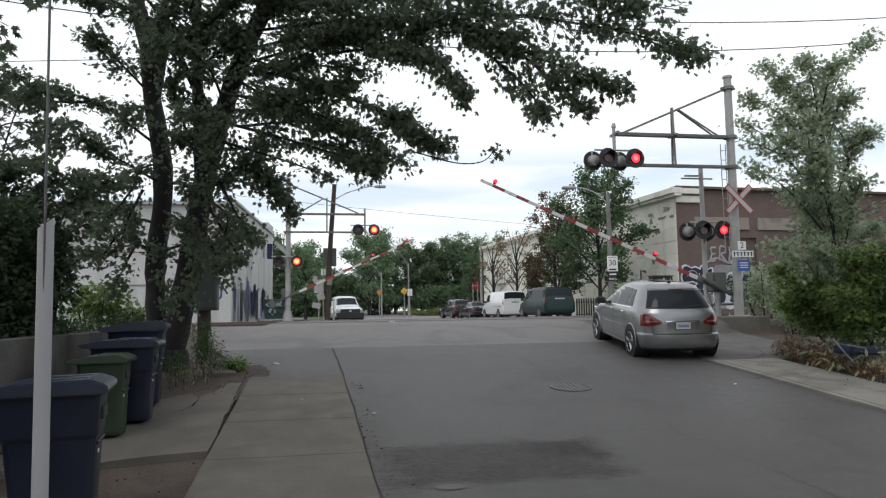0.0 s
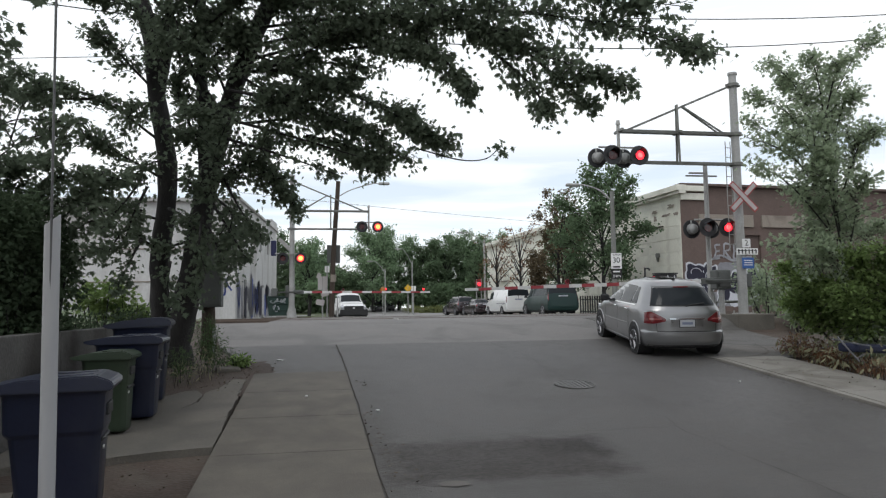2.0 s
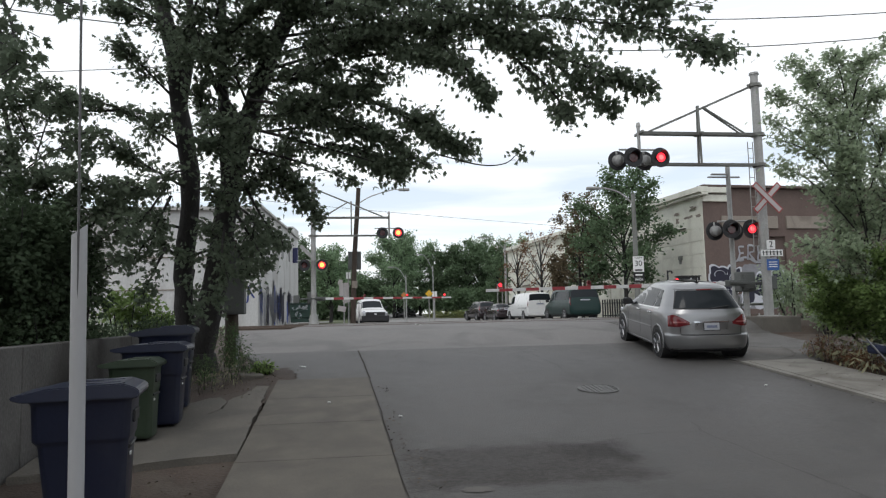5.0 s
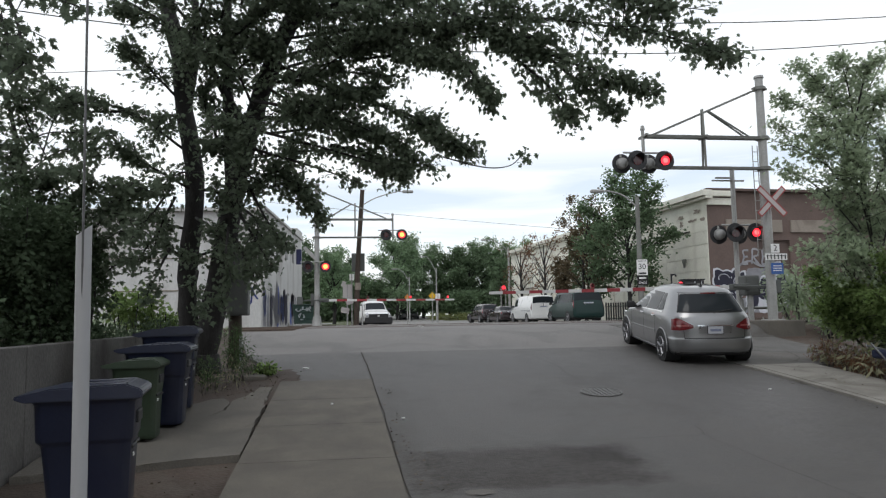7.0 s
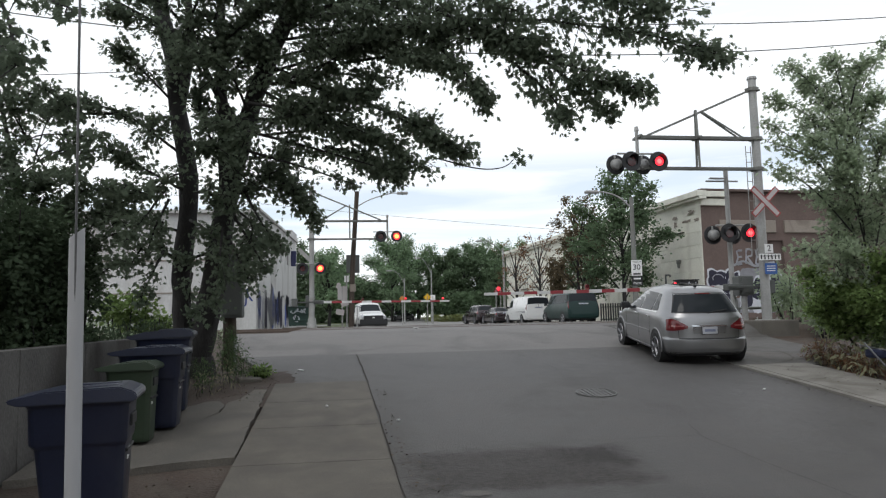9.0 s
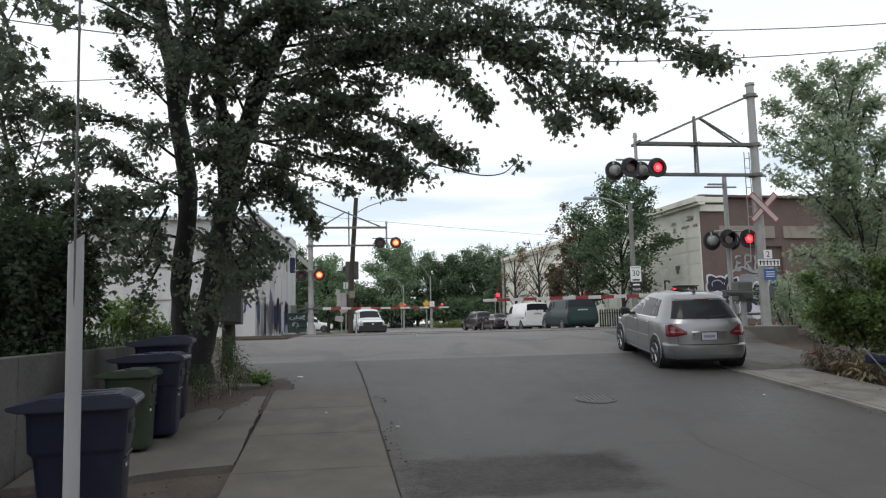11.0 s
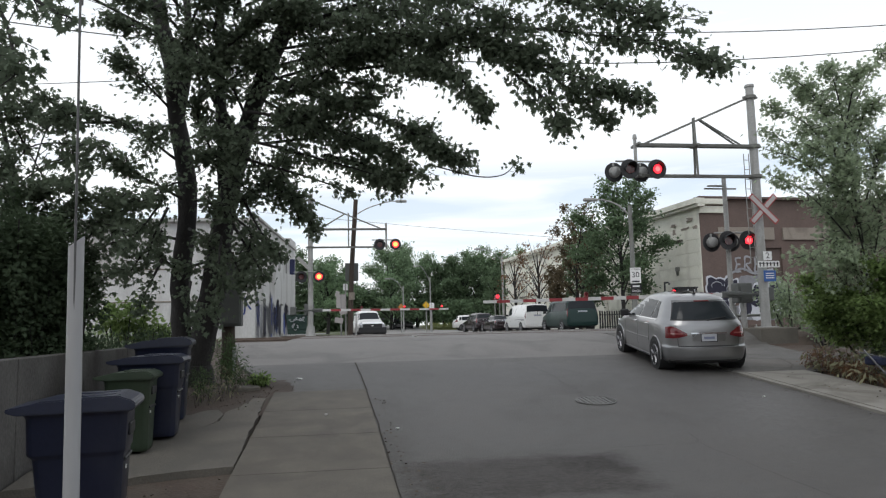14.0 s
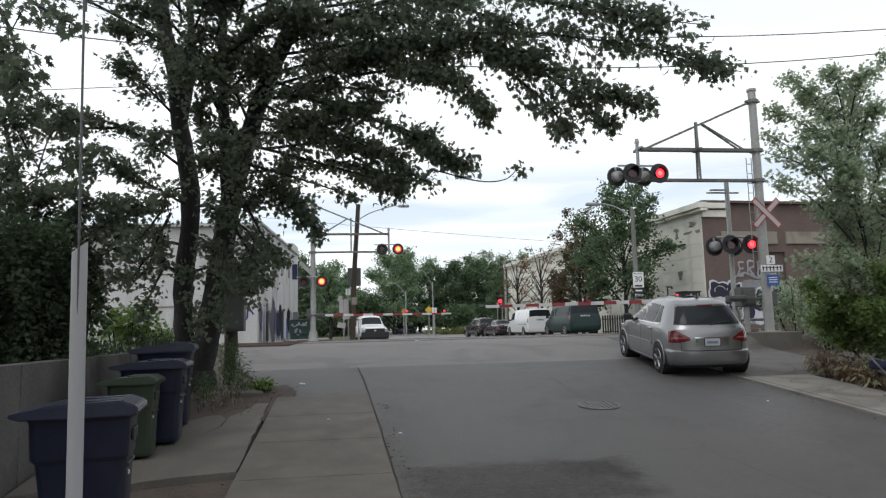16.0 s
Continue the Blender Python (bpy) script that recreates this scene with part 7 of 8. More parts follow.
# plants behind the retaining wall
def grow_left():
    ob = thing("young_maple", "spreading young maple behind the retaining wall", "tree")
    bm = bmesh.new()
    tube(bm, smooth_path([(-5.3, 12.9, 1.0), (-5.2, 12.7, 2.6), (-5.35, 12.4, 4.2), (-5.5, 12.1, 5.4)], 5), 0.09, 0.03, 8, 0.2)
    part("trunk", bm, M["bark"], ob, smooth=True)
    f = Foliage(9, 0.085, MAPLE_LEAF, 0.7)

    def limb(spread, count, *pts):
        f.limb(spread, int(count * 0.62), *pts, radius=0.014)

    limb(0.34, 620, (-5.09, 12.20, 3.98), (-4.65, 11.75, 4.95), (-4.19, 11.30, 5.10), (-4.39, 10.85, 5.26))
    limb(0.34, 560, (-4.80, 12.20, 4.26), (-5.11, 11.75, 5.03), (-5.17, 11.30, 5.21))
    limb(0.30, 420, (-5.12, 12.20, 4.73), (-5.08, 11.75, 5.17), (-4.69, 11.30, 5.31))
    limb(0.30, 420, (-5.36, 12.00, 4.21), (-4.77, 11.55, 4.66), (-3.94, 11.10, 4.60), (-3.35, 10.65, 4.45))
    limb(0.30, 420, (-5.27, 12.00, 4.03), (-4.51, 11.55, 4.40), (-3.93, 11.10, 4.37), (-3.54, 10.65, 4.16))
    limb(0.34, 620, (-5.24, 11.80, 3.36), (-4.74, 11.35, 3.91), (-4.09, 10.90, 4.00), (-3.58, 10.45, 3.74))
    limb(0.34, 620, (-4.90, 11.80, 3.27), (-4.17, 11.35, 3.69), (-3.45, 10.90, 3.75), (-3.00, 10.45, 3.73))
    limb(0.34, 520, (-5.33, 11.80, 3.45), (-5.15, 11.35, 4.08), (-4.81, 10.90, 4.41))
    limb(0.30, 420, (-4.40, 11.80, 3.09), (-3.67, 11.35, 3.48), (-3.13, 10.90, 3.58), (-2.83, 10.45, 3.67))
    limb(0.30, 380, (-4.65, 11.80, 3.09), (-3.99, 11.35, 3.39), (-3.40, 10.90, 3.37), (-3.05, 10.45, 3.14))
    limb(0.30, 420, (-5.66, 11.80, 3.45), (-5.40, 11.35, 4.25), (-5.13, 10.90, 4.83))
    limb(0.24, 260, (-4.06, 11.60, 2.63), (-3.67, 11.15, 2.93), (-3.26, 10.70, 3.05), (-2.94, 10.25, 2.91))
    limb(0.24, 260, (-4.05, 11.60, 2.19), (-3.70, 11.15, 2.42), (-3.32, 10.70, 2.56), (-3.04, 10.25, 2.64))
    limb(0.34, 600, (-4.90, 11.40, 3.07), (-4.63, 11.10, 3.54), (-4.29, 10.80, 3.91))
    limb(0.34, 600, (-4.42, 11.40, 3.06), (-4.08, 11.10, 3.45), (-3.74, 10.80, 3.70))
    limb(0.32, 500, (-5.14, 11.40, 3.07), (-4.95, 11.10, 3.54), (-4.68, 10.80, 3.99))
    limb(0.30, 420, (-4.01, 11.40, 2.97), (-3.67, 11.10, 3.28), (-3.42, 10.80, 3.49))
    f.make(ob, M["maple"], M["bark"])


grow_left()
bush("hedge", "dark overgrown hedge behind the retaining wall", 21, [((-4.45, 10.4, 2.6), (1.0, 1.2, 1.3), 10500), ((-5.3, 9.4, 2.8), (1.0, 1.2, 1.2), 4200), ((-3.95, 11.0, 2.45), (0.55, 0.8, 0.95), 3600), ((-4.3, 10.8, 1.6), (0.85, 1.6, 0.5), 3200), ((-4.5, 8.6, 1.75), (0.8, 1.2, 0.6), 2600)], M["dark_leaf"], 0.075, MAPLE_LEAF)
bush("bush", "low dark green bushes under the maple", 22, [((-4.3, 13.0, 1.35), (1.0, 1.0, 0.45), 1900), ((-3.9, 14.9, 1.5), (0.9, 0.8, 0.45), 1200)], M["dark_leaf"], 0.07)
bush("sapling", "bright green maple sapling in front of a white building", 23, [((-4.45, 15.4, 2.05), (0.75, 0.6, 0.5), 900), ((-3.9, 15.6, 1.75), (0.5, 0.5, 0.35), 420)], M["bright_leaf"], 0.10, MAPLE_LEAF)
bush("bush", "pale green weeds along the tracks", 28, [((-6.6, 20.5, 1.5), (2.2, 1.0, 0.55), 1500), ((-3.9, 20.0, 1.4), (0.8, 0.8, 0.4), 500)], M["leaf"], 0.11)
bush("weed_clump", "straggly weeds round the maple foot", 25, [((-2.05, 13.3, 1.2), (0.32, 0.4, 0.62), 1300), ((-2.35, 12.6, 0.9), (0.3, 0.4, 0.36), 500), ((-1.85, 13.6, 0.95), (0.3, 0.35, 0.34), 420)], M["weed_leaf"], 0.075, [(0, 0), (0.09, 0.35), (0, 1.0), (-0.09, 0.35)], 4, 0.008)
bush("dry_grass", "straw-coloured grass stalks round the maple foot", 27, [((-2.0, 12.7, 0.85), (0.35, 0.45, 0.42), 110), ((-2.3, 12.2, 0.75), (0.35, 0.45, 0.25), 60)], M["pale_leaf"], 0.11, [(0, 0), (0.05, 0.3), (0, 1.0), (-0.05, 0.3)], 3, 0.006)
bush("grass_tuft", "fresh green grass tuft by a paving stone", 26, [((-1.55, 13.9, 0.80), (0.25, 0.22, 0.14), 260)], M["bright_leaf"], 0.09)

# dry weeds on the right
for k, (x, y, n) in enumerate(((9.9, 13.7, 420), (9.75, 12.8, 460), (9.55, 12.0, 420), (9.5, 11.0, 260), (9.8, 10.1, 380), (9.8, 9.2, 300))):
    bush("dry_weeds", "withered brown weeds along the pavement", 30 + k, [((x, y, G(y) + 0.2), (0.42, 0.55, 0.30 if k < 3 else 0.22), n * 4)], M["brown_leaf"], 0.06, [(0, 0), (0.1, 0.4), (0, 1.0), (-0.1, 0.4)], thick=0.008)
    bush("pale_weeds", "broad pale drooping leaves among dry weeds", 40 + k, [((x - 0.2, y - 0.3, G(y) + 0.2), (0.34, 0.5, 0.24), n // 9), ((x + 0.1, y, G(y) + 0.42), (0.3, 0.4, 0.2), n // 14)], M["pale_leaf"], 0.15, [(0, 0), (0.13, 0.25), (0.15, 0.5), (0, 1.0), (-0.15, 0.5), (-0.13, 0.25)], thick=0.008)
bush("weed_clump", "green weeds behind dry stems", 50, [((10.5, 12.4, 1.0), (0.5, 1.2, 0.5), 900), ((10.4, 9.4, 0.8), (0.7, 1.4, 0.6), 800)], M["leaf"], 0.12)
bush("bush", "mixed bush beside the signal footing", 51, [((14.6, 21.5, 2.3), (1.4, 1.2, 1.1), 1600), ((14.1, 19.2, 1.6), (0.6, 0.8, 0.6), 600)], M["leaf"], 0.15)

# trees beyond the tracks
street_tree("street_tree", "leafy tree in front of the cream building", 61, 16.7, 40.5, 8.8, 2.75, M["far_dark_leaf"], 12500, 0.15, base=0.2)
street_tree("street_tree", "reddish-brown tree beside the cream building", 62, 15.9, 46.0, 8.6, 2.0, M["rust_leaf"], 3600, 0.13, base=0.25)
street_tree("street_tree", "green tree behind parked vans", 63, 17.2, 48.0, 7.4, 1.9, M["far_dark_leaf"], 4200, 0.16, base=0.2)
street_tree("street_tree", "half-bare thin tree behind parked vans", 64, 15.6, 55.0, 7.4, 2.4, M["brown_leaf"], 900, 0.12, base=0.3)
street_tree("street_tree", "small rust-brown withered tree behind parked vans", 68, 16.2, 52.0, 4.9, 0.95, M["rust_leaf"], 3200, 0.13, base=0.42, trunk_r=0.08)
street_tree("street_tree", "half-bare thin tree behind parked cars", 65, 15.0, 60.0, 7.2, 2.4, M["brown_leaf"], 800, 0.12, base=0.3)
street_tree("street_tree", "sparse tree at the end of the facade", 66, 15.9, 72.0, 6.6, 1.2, M["far_dark_leaf"], 2600, 0.17, base=0.25)
street_tree("street_tree", "round green tree beyond the far signal", 67, -1.3, 66.0, 6.9, 1.8, M["far_leaf"], 6000, 0.17, base=0.2, trunk_r=0.18)
rng = random.Random(8)
for k in range(15):
    x = -9 + 2.9 * k + rng.uniform(-0.8, 0.8) + (1.4 if k == 5 else -1.2 if k == 4 else 0)
    street_tree("park_tree", "large green tree beyond the cross street", 70 + k, x, 97 + rng.uniform(-2, 12), rng.uniform(9.5, 11.5) + (1.0 if k in (5, 6) else -5.0 if k == 4 else -1.0 if k < 4 else 0), rng.uniform(3.6, 4.6), M[("far_leaf", "far_dark_leaf", "far_leaf", "far_dark_leaf", "far_dark_leaf")[k % 5]], 13000, 0.21, base=0.08, trunk_r=0.25)
bush("undergrowth", "dark bushes under the park trees", 90, [((-8 + 4 * k, 95.5 + (k % 3), 3.2 + 0.5 * (k % 2)), (3.6, 1.8, 2.5), 2600) for k in range(13) if abs(-8 + 4 * k - 8.1) > 5.2], M["far_dark_leaf"], 0.34, CLUMP_LEAF, stems=3)
bush("verge_grass", "pale yellowish tall grass at the cross street", 91, [((12.0 + 3.0 * k, 92.0, 1.55), (2.1, 0.6, 0.62), 1500) for k in range(4)], M["pale_grass"], 0.3, [(0, 0), (0.06, 0.3), (0, 1.0), (-0.06, 0.3)], stems=2)
bush("undergrowth", "dark thicket closing the street under the park trees", 92, [((-2 + 4.5 * k, 126, 4.2), (4.2, 2.0, 3.4), 2200) for k in range(7)], M["far_dark_leaf"], 0.4, FAR_LEAF, stems=3)


# fallen leaves and grit that gather on the ground
def leaf_litter(label, seed, spots, mat, size=0.05):
    ob = thing("leaf_litter", label, "fallen leaves", kind="stuff")
    f = Foliage(seed, size, SIMPLE_LEAF, 0.0)
    rng = np.random.default_rng(seed)
    for x0, x1, y0, y1, lift, n in spots:
        x, y = rng.uniform(x0, x1, n), rng.uniform(y0, y1, n)
        f.places.append(np.array([(a, b, G(b) + lift + 0.004 + 0.01 * rng.random()) for a, b in zip(x, y)]))
        w = rng.normal(size=(n, 3))
        w[:, 2] *= 0.08
        f.ways.append(w)
    f.make(ob, mat, M["bark"], crown="leaves")


leaf_litter("brown fallen leaves on soil round the maple", 95, [(-2.9, -1.25, 12.3, 14.4, 0.01, 420), (-2.5, -1.3, 11.5, 12.4, 0.03, 60), (-1.3, -0.9, 12.8, 14.2, 0.01, 60), (-2.3, -1.3, 6.6, 8.3, -0.045, 90)], M["litter_leaf"], 0.034)
leaf_litter("pale bits of leaf along the pavement edge", 96, [(0.52, 0.72, 6.0, 12.5, 0.012, 90), (0.62, 1.0, 6.6, 8.6, 0.012, 30), (7.6, 7.83, 8.5, 13, 0.006, 50), (8.4, 9.3, 8.5, 13, 0.055, 60)], M["litter_leaf"], 0.035)
# ---- wheeled bins ----
def wheeled_bin(label, x, y, turn, mat, length, width, height, raised=0):
    """A wheeled bin, its lid hinged at -x and its front at +x."""
    ob = thing("wheeled_bin", label, "bin", pose(x, y, G(y) + 0.03, 0, 0, turn), "wheeled bins")
    bm = bmesh.new()
    rings = []
    for z, k, sh in ((0.03, 0.68, 0.03), (0.10, 0.70, 0.03), (height * 0.60, 0.81, 0.01), (height * 0.63, 0.87, 0.0), (height * 0.88, 0.90, 0.0), (height * 0.90, 0.95, 0.0), (height * 0.94, 0.95, 0.0)):
        hx, hy, c = length * k / 2, width * k / 2, 0.05
        pts = [(hx, hy - c), (hx - c, hy), (-hx + c, hy), (-hx, hy - c), (-hx, -hy + c), (-hx + c, -hy), (hx - c, -hy), (hx, -hy + c)]
        rings.append([bm.verts.new((a + sh, b, z)) for a, b in pts])
    for j in range(len(rings) - 1):
        for k in range(8):
            bm.faces.new((rings[j][k - 1], rings[j][k], rings[j + 1][k], rings[j + 1][k - 1]))
    bm.faces.new(rings[0]), bm.faces.new(rings[-1])
    bmesh.ops.bevel(bm, geom=list(bm.edges), offset=0.008, segments=1, affect="EDGES")
    part("body", bm, mat, ob, smooth=True)
    bm = bmesh.new()
    prism(bm, [(-length / 2 - 0.01, height * 0.905), (length / 2 + 0.012, height * 0.905), (length / 2 + 0.03, height * 0.945), (length / 2 + 0.005, height * 0.975), (length * 0.37, height * 1.012), (-length * 0.30, height * 0.995), (-length * 0.42, height * 0.975), (-length / 2 - 0.09, height * 0.95), (-length / 2 - 0.09, height * 0.93)], -width / 2 - 0.012, width / 2 + 0.012)
    bmesh.ops.bevel(bm, geom=list(bm.edges), offset=0.01, segments=2, affect="EDGES")
    hinge = Vector((-length / 2, 0, height * 0.935))
    bmesh.ops.rotate(bm, verts=bm.verts, cent=hinge, matrix=Matrix.Rotation(-radians(raised), 3, "Y"))
    lid = part("lid", bm, mat, ob, "lid with ribs")
    swing = Matrix.Translation(hinge) @ Matrix.Rotation(-radians(raised), 4, "Y") @ Matrix.Translation(-hinge)
    for s in (-1, 1):
        bm = bmesh.new()
        box(bm, (0.12 * length, s * width * 0.22, height * 1.008), (length * 0.42, 0.07, 0.02), 0.008)
        bmesh.ops.transform(bm, matrix=swing, verts=bm.verts)
        part("lid_rib", bm, mat, lid)
        bm = bmesh.new()
        k = 0.3 + 0.2 * s
        rod(bm, (length * (0.36 + 0.15 * k), -width * 0.42, height * (1.008 - 0.055 * k)), (length * (0.36 + 0.15 * k), width * 0.42, height * (1.008 - 0.055 * k)), 0.014, 0.014, 8)
        bmesh.ops.transform(bm, matrix=swing, verts=bm.verts)
        part("front_ridge", bm, mat, lid)
        bm = bmesh.new()
        rod(bm, (-length * 0.33, s * width * 0.46, 0.12), (-length * 0.33, s * width * 0.36, 0.12), 0.12, 0.12, 18)
        part("wheel", bm, M["rubber"], ob)
    bm = bmesh.new()
    rod(bm, (-length * 0.53, -width * 0.4, height * 0.93), (-length * 0.53, width * 0.4, height * 0.93), 0.018)
    part("handle_bar", bm, mat, ob)
    bm = bmesh.new()
    box(bm, (length * 0.452, 0, height * 0.76), (0.03, width * 0.4, 0.1), 0.01)
    rod(bm, (length * 0.42, -width * 0.3, height * 0.56), (length * 0.42, width * 0.3, height * 0.56), 0.016)
    part("lift_bar", bm, M["dark_plastic"], ob)
    bm = bmesh.new()
    box(bm, (length * 0.425, -width * 0.18, height * 0.5), (0.012, 0.05, 0.03), 0.003)
    part("pale_tag", bm, M["litter"], ob)
    return ob


wheeled_bin("navy blue wheeled bin with a closed lid", -2.16, 6.42, 9, M["blue_bin"], 0.83, 0.68, 1.17)
wheeled_bin("dark green wheeled bin between blue ones", -2.58, 9.30, 2, M["green_bin"], 0.58, 0.54, 0.98)
wheeled_bin("navy blue wheeled bin beside a green one", -2.52, 10.02, 4, M["blue_bin"], 0.84, 0.66, 1.08)
wheeled_bin("navy blue wheeled bin near the tree", -2.62, 11.05, 6, M["blue_bin"], 0.80, 0.66, 1.18, 2)

# ---- guy wire with its guard ----
guy = thing("guy_wire", "white plastic guard round a steel guy wire", "guy wire")
a, b = Vector((-0.955, 2.77, -0.1)), Vector((-0.973, 2.765, 2.09))
bm = bmesh.new()
d = (b - a).normalized()
u = d.cross(Vector((0, 1, 0))).normalized()
v = d.cross(u)
seg = 28
rings = []
for t, r in ((0, 0.0275), (0.5, 0.0275), (1, 0.027)):
    rings.append([bm.verts.new(a + (b - a) * t + (u * math.cos(q) + v * math.sin(q)) * r + (d * 0.022 * math.cos(q + 2.6) if t == 1 else Vector())) for q in [2 * math.pi * k / seg for k in range(seg)]])
inner = [bm.verts.new(p.co + (a + (b - a) - p.co).normalized() * 0.006) for p in rings[-1]]
deep = [bm.verts.new(p.co - d * 0.3) for p in inner]
for q, w in ((rings[0], rings[1]), (rings[1], rings[2]), (rings[2], inner), (inner, deep)):
    for k in range(seg):
        bm.faces.new((q[k - 1], q[k], w[k], w[k - 1]))
part("guard", bm, M["white_pvc"], guy, "white plastic tube cut at a slant", smooth=True)
bm = bmesh.new()
top = b + (b - a).normalized() * 6.5 + Vector((0.02, -0.1, 0))
rod(bm, a, top, 0.0045, 0.0045, 8)
for k in range(3):
    p = b.lerp(top, 0.14 + 0.0333 * k)
    rod(bm, p, p + (top - b).normalized() * 0.05, 0.008, 0.008, 8)
part("wire", bm, M["steel_cable"], guy)
bm = bmesh.new()
p = a.lerp(b, 0.445)
rod(bm, p + Vector((-0.036, -0.01, 0)), p + Vector((0.036, -0.01, 0)), 0.005)
part("clip", bm, M["litter"], guy)
bm = bmesh.new()
rod(bm, top, top + Vector((0.3, -2.2, 3.5)), 0.0045)
part("upper_wire", bm, M["steel_cable"], guy)

# ---- utility box on a post by the maple ----
ub = thing("utility_box", "grey steel utility box on a wooden post", "utility box", pose(-2.38, 15.3, G(15.3)))
bm = bmesh.new()
tube(bm, smooth_path([(0, 0.1, -0.2), (0.02, 0.1, 0.6), (0, 0.1, 2.6)], 4), 0.15, 0.12, 12, 0.1)
part("post", bm, M["pole_wood"], ub, smooth=True)
bm = bmesh.new()
box(bm, (0.12, -0.15, 1.68), (0.42, 0.32, 1.3), 0.02)
part("cabinet", bm, M["steel_box"], ub)
bm = bmesh.new()
box(bm, (0.12, -0.32, 1.68), (0.36, 0.02, 1.2), 0.008)
part("cabinet_door", bm, M["steel_box"], ub)
bm = bmesh.new()
rod(bm, (0.16, -0.04, -0.1), (0.16, -0.04, 0.62), 0.035)
part("conduit", bm, M["white_pvc"], ub)
bm = bmesh.new()
box(bm, (0, 0, 0), (0.42, 0.3, 0.1), 0.02)
stone = tagged(part("paving_stone", bm, M["old_concrete"]), "loose concrete paving stone in the soil", "paving stone")
stone.matrix_basis = pose(-1.72, 13.55, G(13.55) + 0.03, 4, 3, 12)

# ---- manhole ----
mh = thing("manhole_cover", "round iron drain grate in the asphalt", "drain cover", Matrix.Translation((4.12, 11.35, G(11.35) + 0.004)) @ Euler((math.atan(0.1), 0, 0)).to_matrix().to_4x4(), kind="")
bm = bmesh.new()
rod(bm, (0, 0, -0.03), (0, 0, 0.004), 0.34, 0.34, 32)
part("pit", bm, M["tar"], mh, "dark pit under the grate")
bm = bmesh.new()
ring = [Vector((math.cos(a) * 0.325, math.sin(a) * 0.325, 0.008)) for a in [2 * math.pi * k / 40 for k in range(41)]]
tube(bm, ring, 0.012, 0.012, 6)
part("frame", bm, M["iron"], mh, smooth=True)
for k in range(15):
    along, q = k % 2, -0.273 + 0.078 * (k // 2)
    h = math.sqrt(max(0.0, 0.315 ** 2 - q * q))
    bm = bmesh.new()
    box(bm, (q, 0, 0.008) if along else (0, q, 0.009), (0.034, 2 * h, 0.014) if along else (2 * h, 0.034, 0.012))
    part("bar", bm, M["iron"], mh)

# ---- dumpster ----
dp = thing("dumpster", "dark green steel dumpster with white graffiti", "dumpster", pose(-2.5, 40.4, G(40.4) + 0.15, 0, 0, 4))
bm = bmesh.new()
prism(bm, [(-0.5, 0.1), (0.5, 0.1), (0.57, 1.1), (-0.57, 1.1)], -0.6, 0.6)
part("body", bm, M["dumpster"], dp)
bm = bmesh.new()
box(bm, (0, 0, 1.14), (1.2, 1.3, 0.07), 0.02)
part("lid", bm, M["dumpster"], dp)
for z in (0.4, 0.75):
    bm = bmesh.new()
    box(bm, (0, -0.63, z), (1.04, 0.05, 0.06), 0.01)
    part("rib", bm, M["dumpster"], dp)
scribble("graffiti", dp, M["graffiti_white"], 31, 0.8, 0.2, 0.05, pose(0, -0.61, 0.9), 5)
scribble("graffiti", dp, M["graffiti_white"], 32, 0.35, 0.4, 0.05, pose(-0.05, -0.61, 0.5), 2)

# ---- poles, lamps and signs ----
up = thing("utility_pole", "leaning dark wooden utility pole with a grey panel", "utility pole", pose(0.42, 39.1, G(39.1) - 0.1))
bm = bmesh.new()
tube(bm, smooth_path([(0, 0, 0), (0.12, -0.2, 3.6), (0.38, -0.7, 7.55)], 5), 0.155, 0.12, 12, 0.05)
part("pole", bm, M["pole_wood"], up, smooth=True)
bm = bmesh.new()
tube(bm, smooth_path([(0.36, -0.65, 6.7), (1.1, -0.7, 7.1), (2.2, -0.8, 7.42), (2.6, -0.85, 7.42)], 5), 0.03, 0.025, 8)
part("lamp_arm", bm, M["galvanised"], up, smooth=True)
bm = bmesh.new()
box(bm, (2.85, -0.88, 7.42), (0.6, 0.24, 0.14), 0.05)
part("lamp_head", bm, M["galvanised"], up)
bm = bmesh.new()
box(bm, (0.13, 0.02, 3.62), (0.72, 0.10, 1.0), 0.02)
part("equipment_panel", bm, M["steel_box"], up, "grey steel panel")
bm = bmesh.new()
rod(bm, (0.10, -0.11, 2.1), (0.11, -0.14, 2.5), 0.165, 0.165, 14)
part("band", bm, M["band"], up, "tan wrap round the pole")


def lamp_pole(label, x, y, height, arm, rise, mat=None, slim=1.0):
    """A street lamp with a curved arm that reaches by arm along x."""
    ob = thing("street_lamp", label, "street lamp", pose(x, y, G(y)), "street lamps")
    bm = bmesh.new()
    rod(bm, (0, 0, -0.1), (0, 0, height), 0.14 * slim, 0.09 * slim, 14)
    part("pole", bm, mat or M["galvanised"], ob, smooth=True)
    bm = bmesh.new()
    tube(bm, smooth_path([(0, 0, height - 0.5), (arm * 0.35, 0, height - 0.15 + rise * 0.5), (arm * 0.75, 0, height - 0.1 + rise), (arm, 0, height - 0.1 + rise)], 5), 0.04, 0.03, 8)
    part("arm", bm, M["galvanised"], ob, smooth=True)
    bm = bmesh.new()
    box(bm, (arm * 1.1, 0, height - 0.1 + rise), (0.65, 0.25, 0.14), 0.05)
    part("head", bm, M["galvanised"], ob)
    bm = bmesh.new()
    rod(bm, (0, 0, -0.1), (0, 0, 0.5), 0.2 * slim, 0.16 * slim, 14)
    part("foot", bm, M["galvanised"], ob, smooth=True)
    return ob


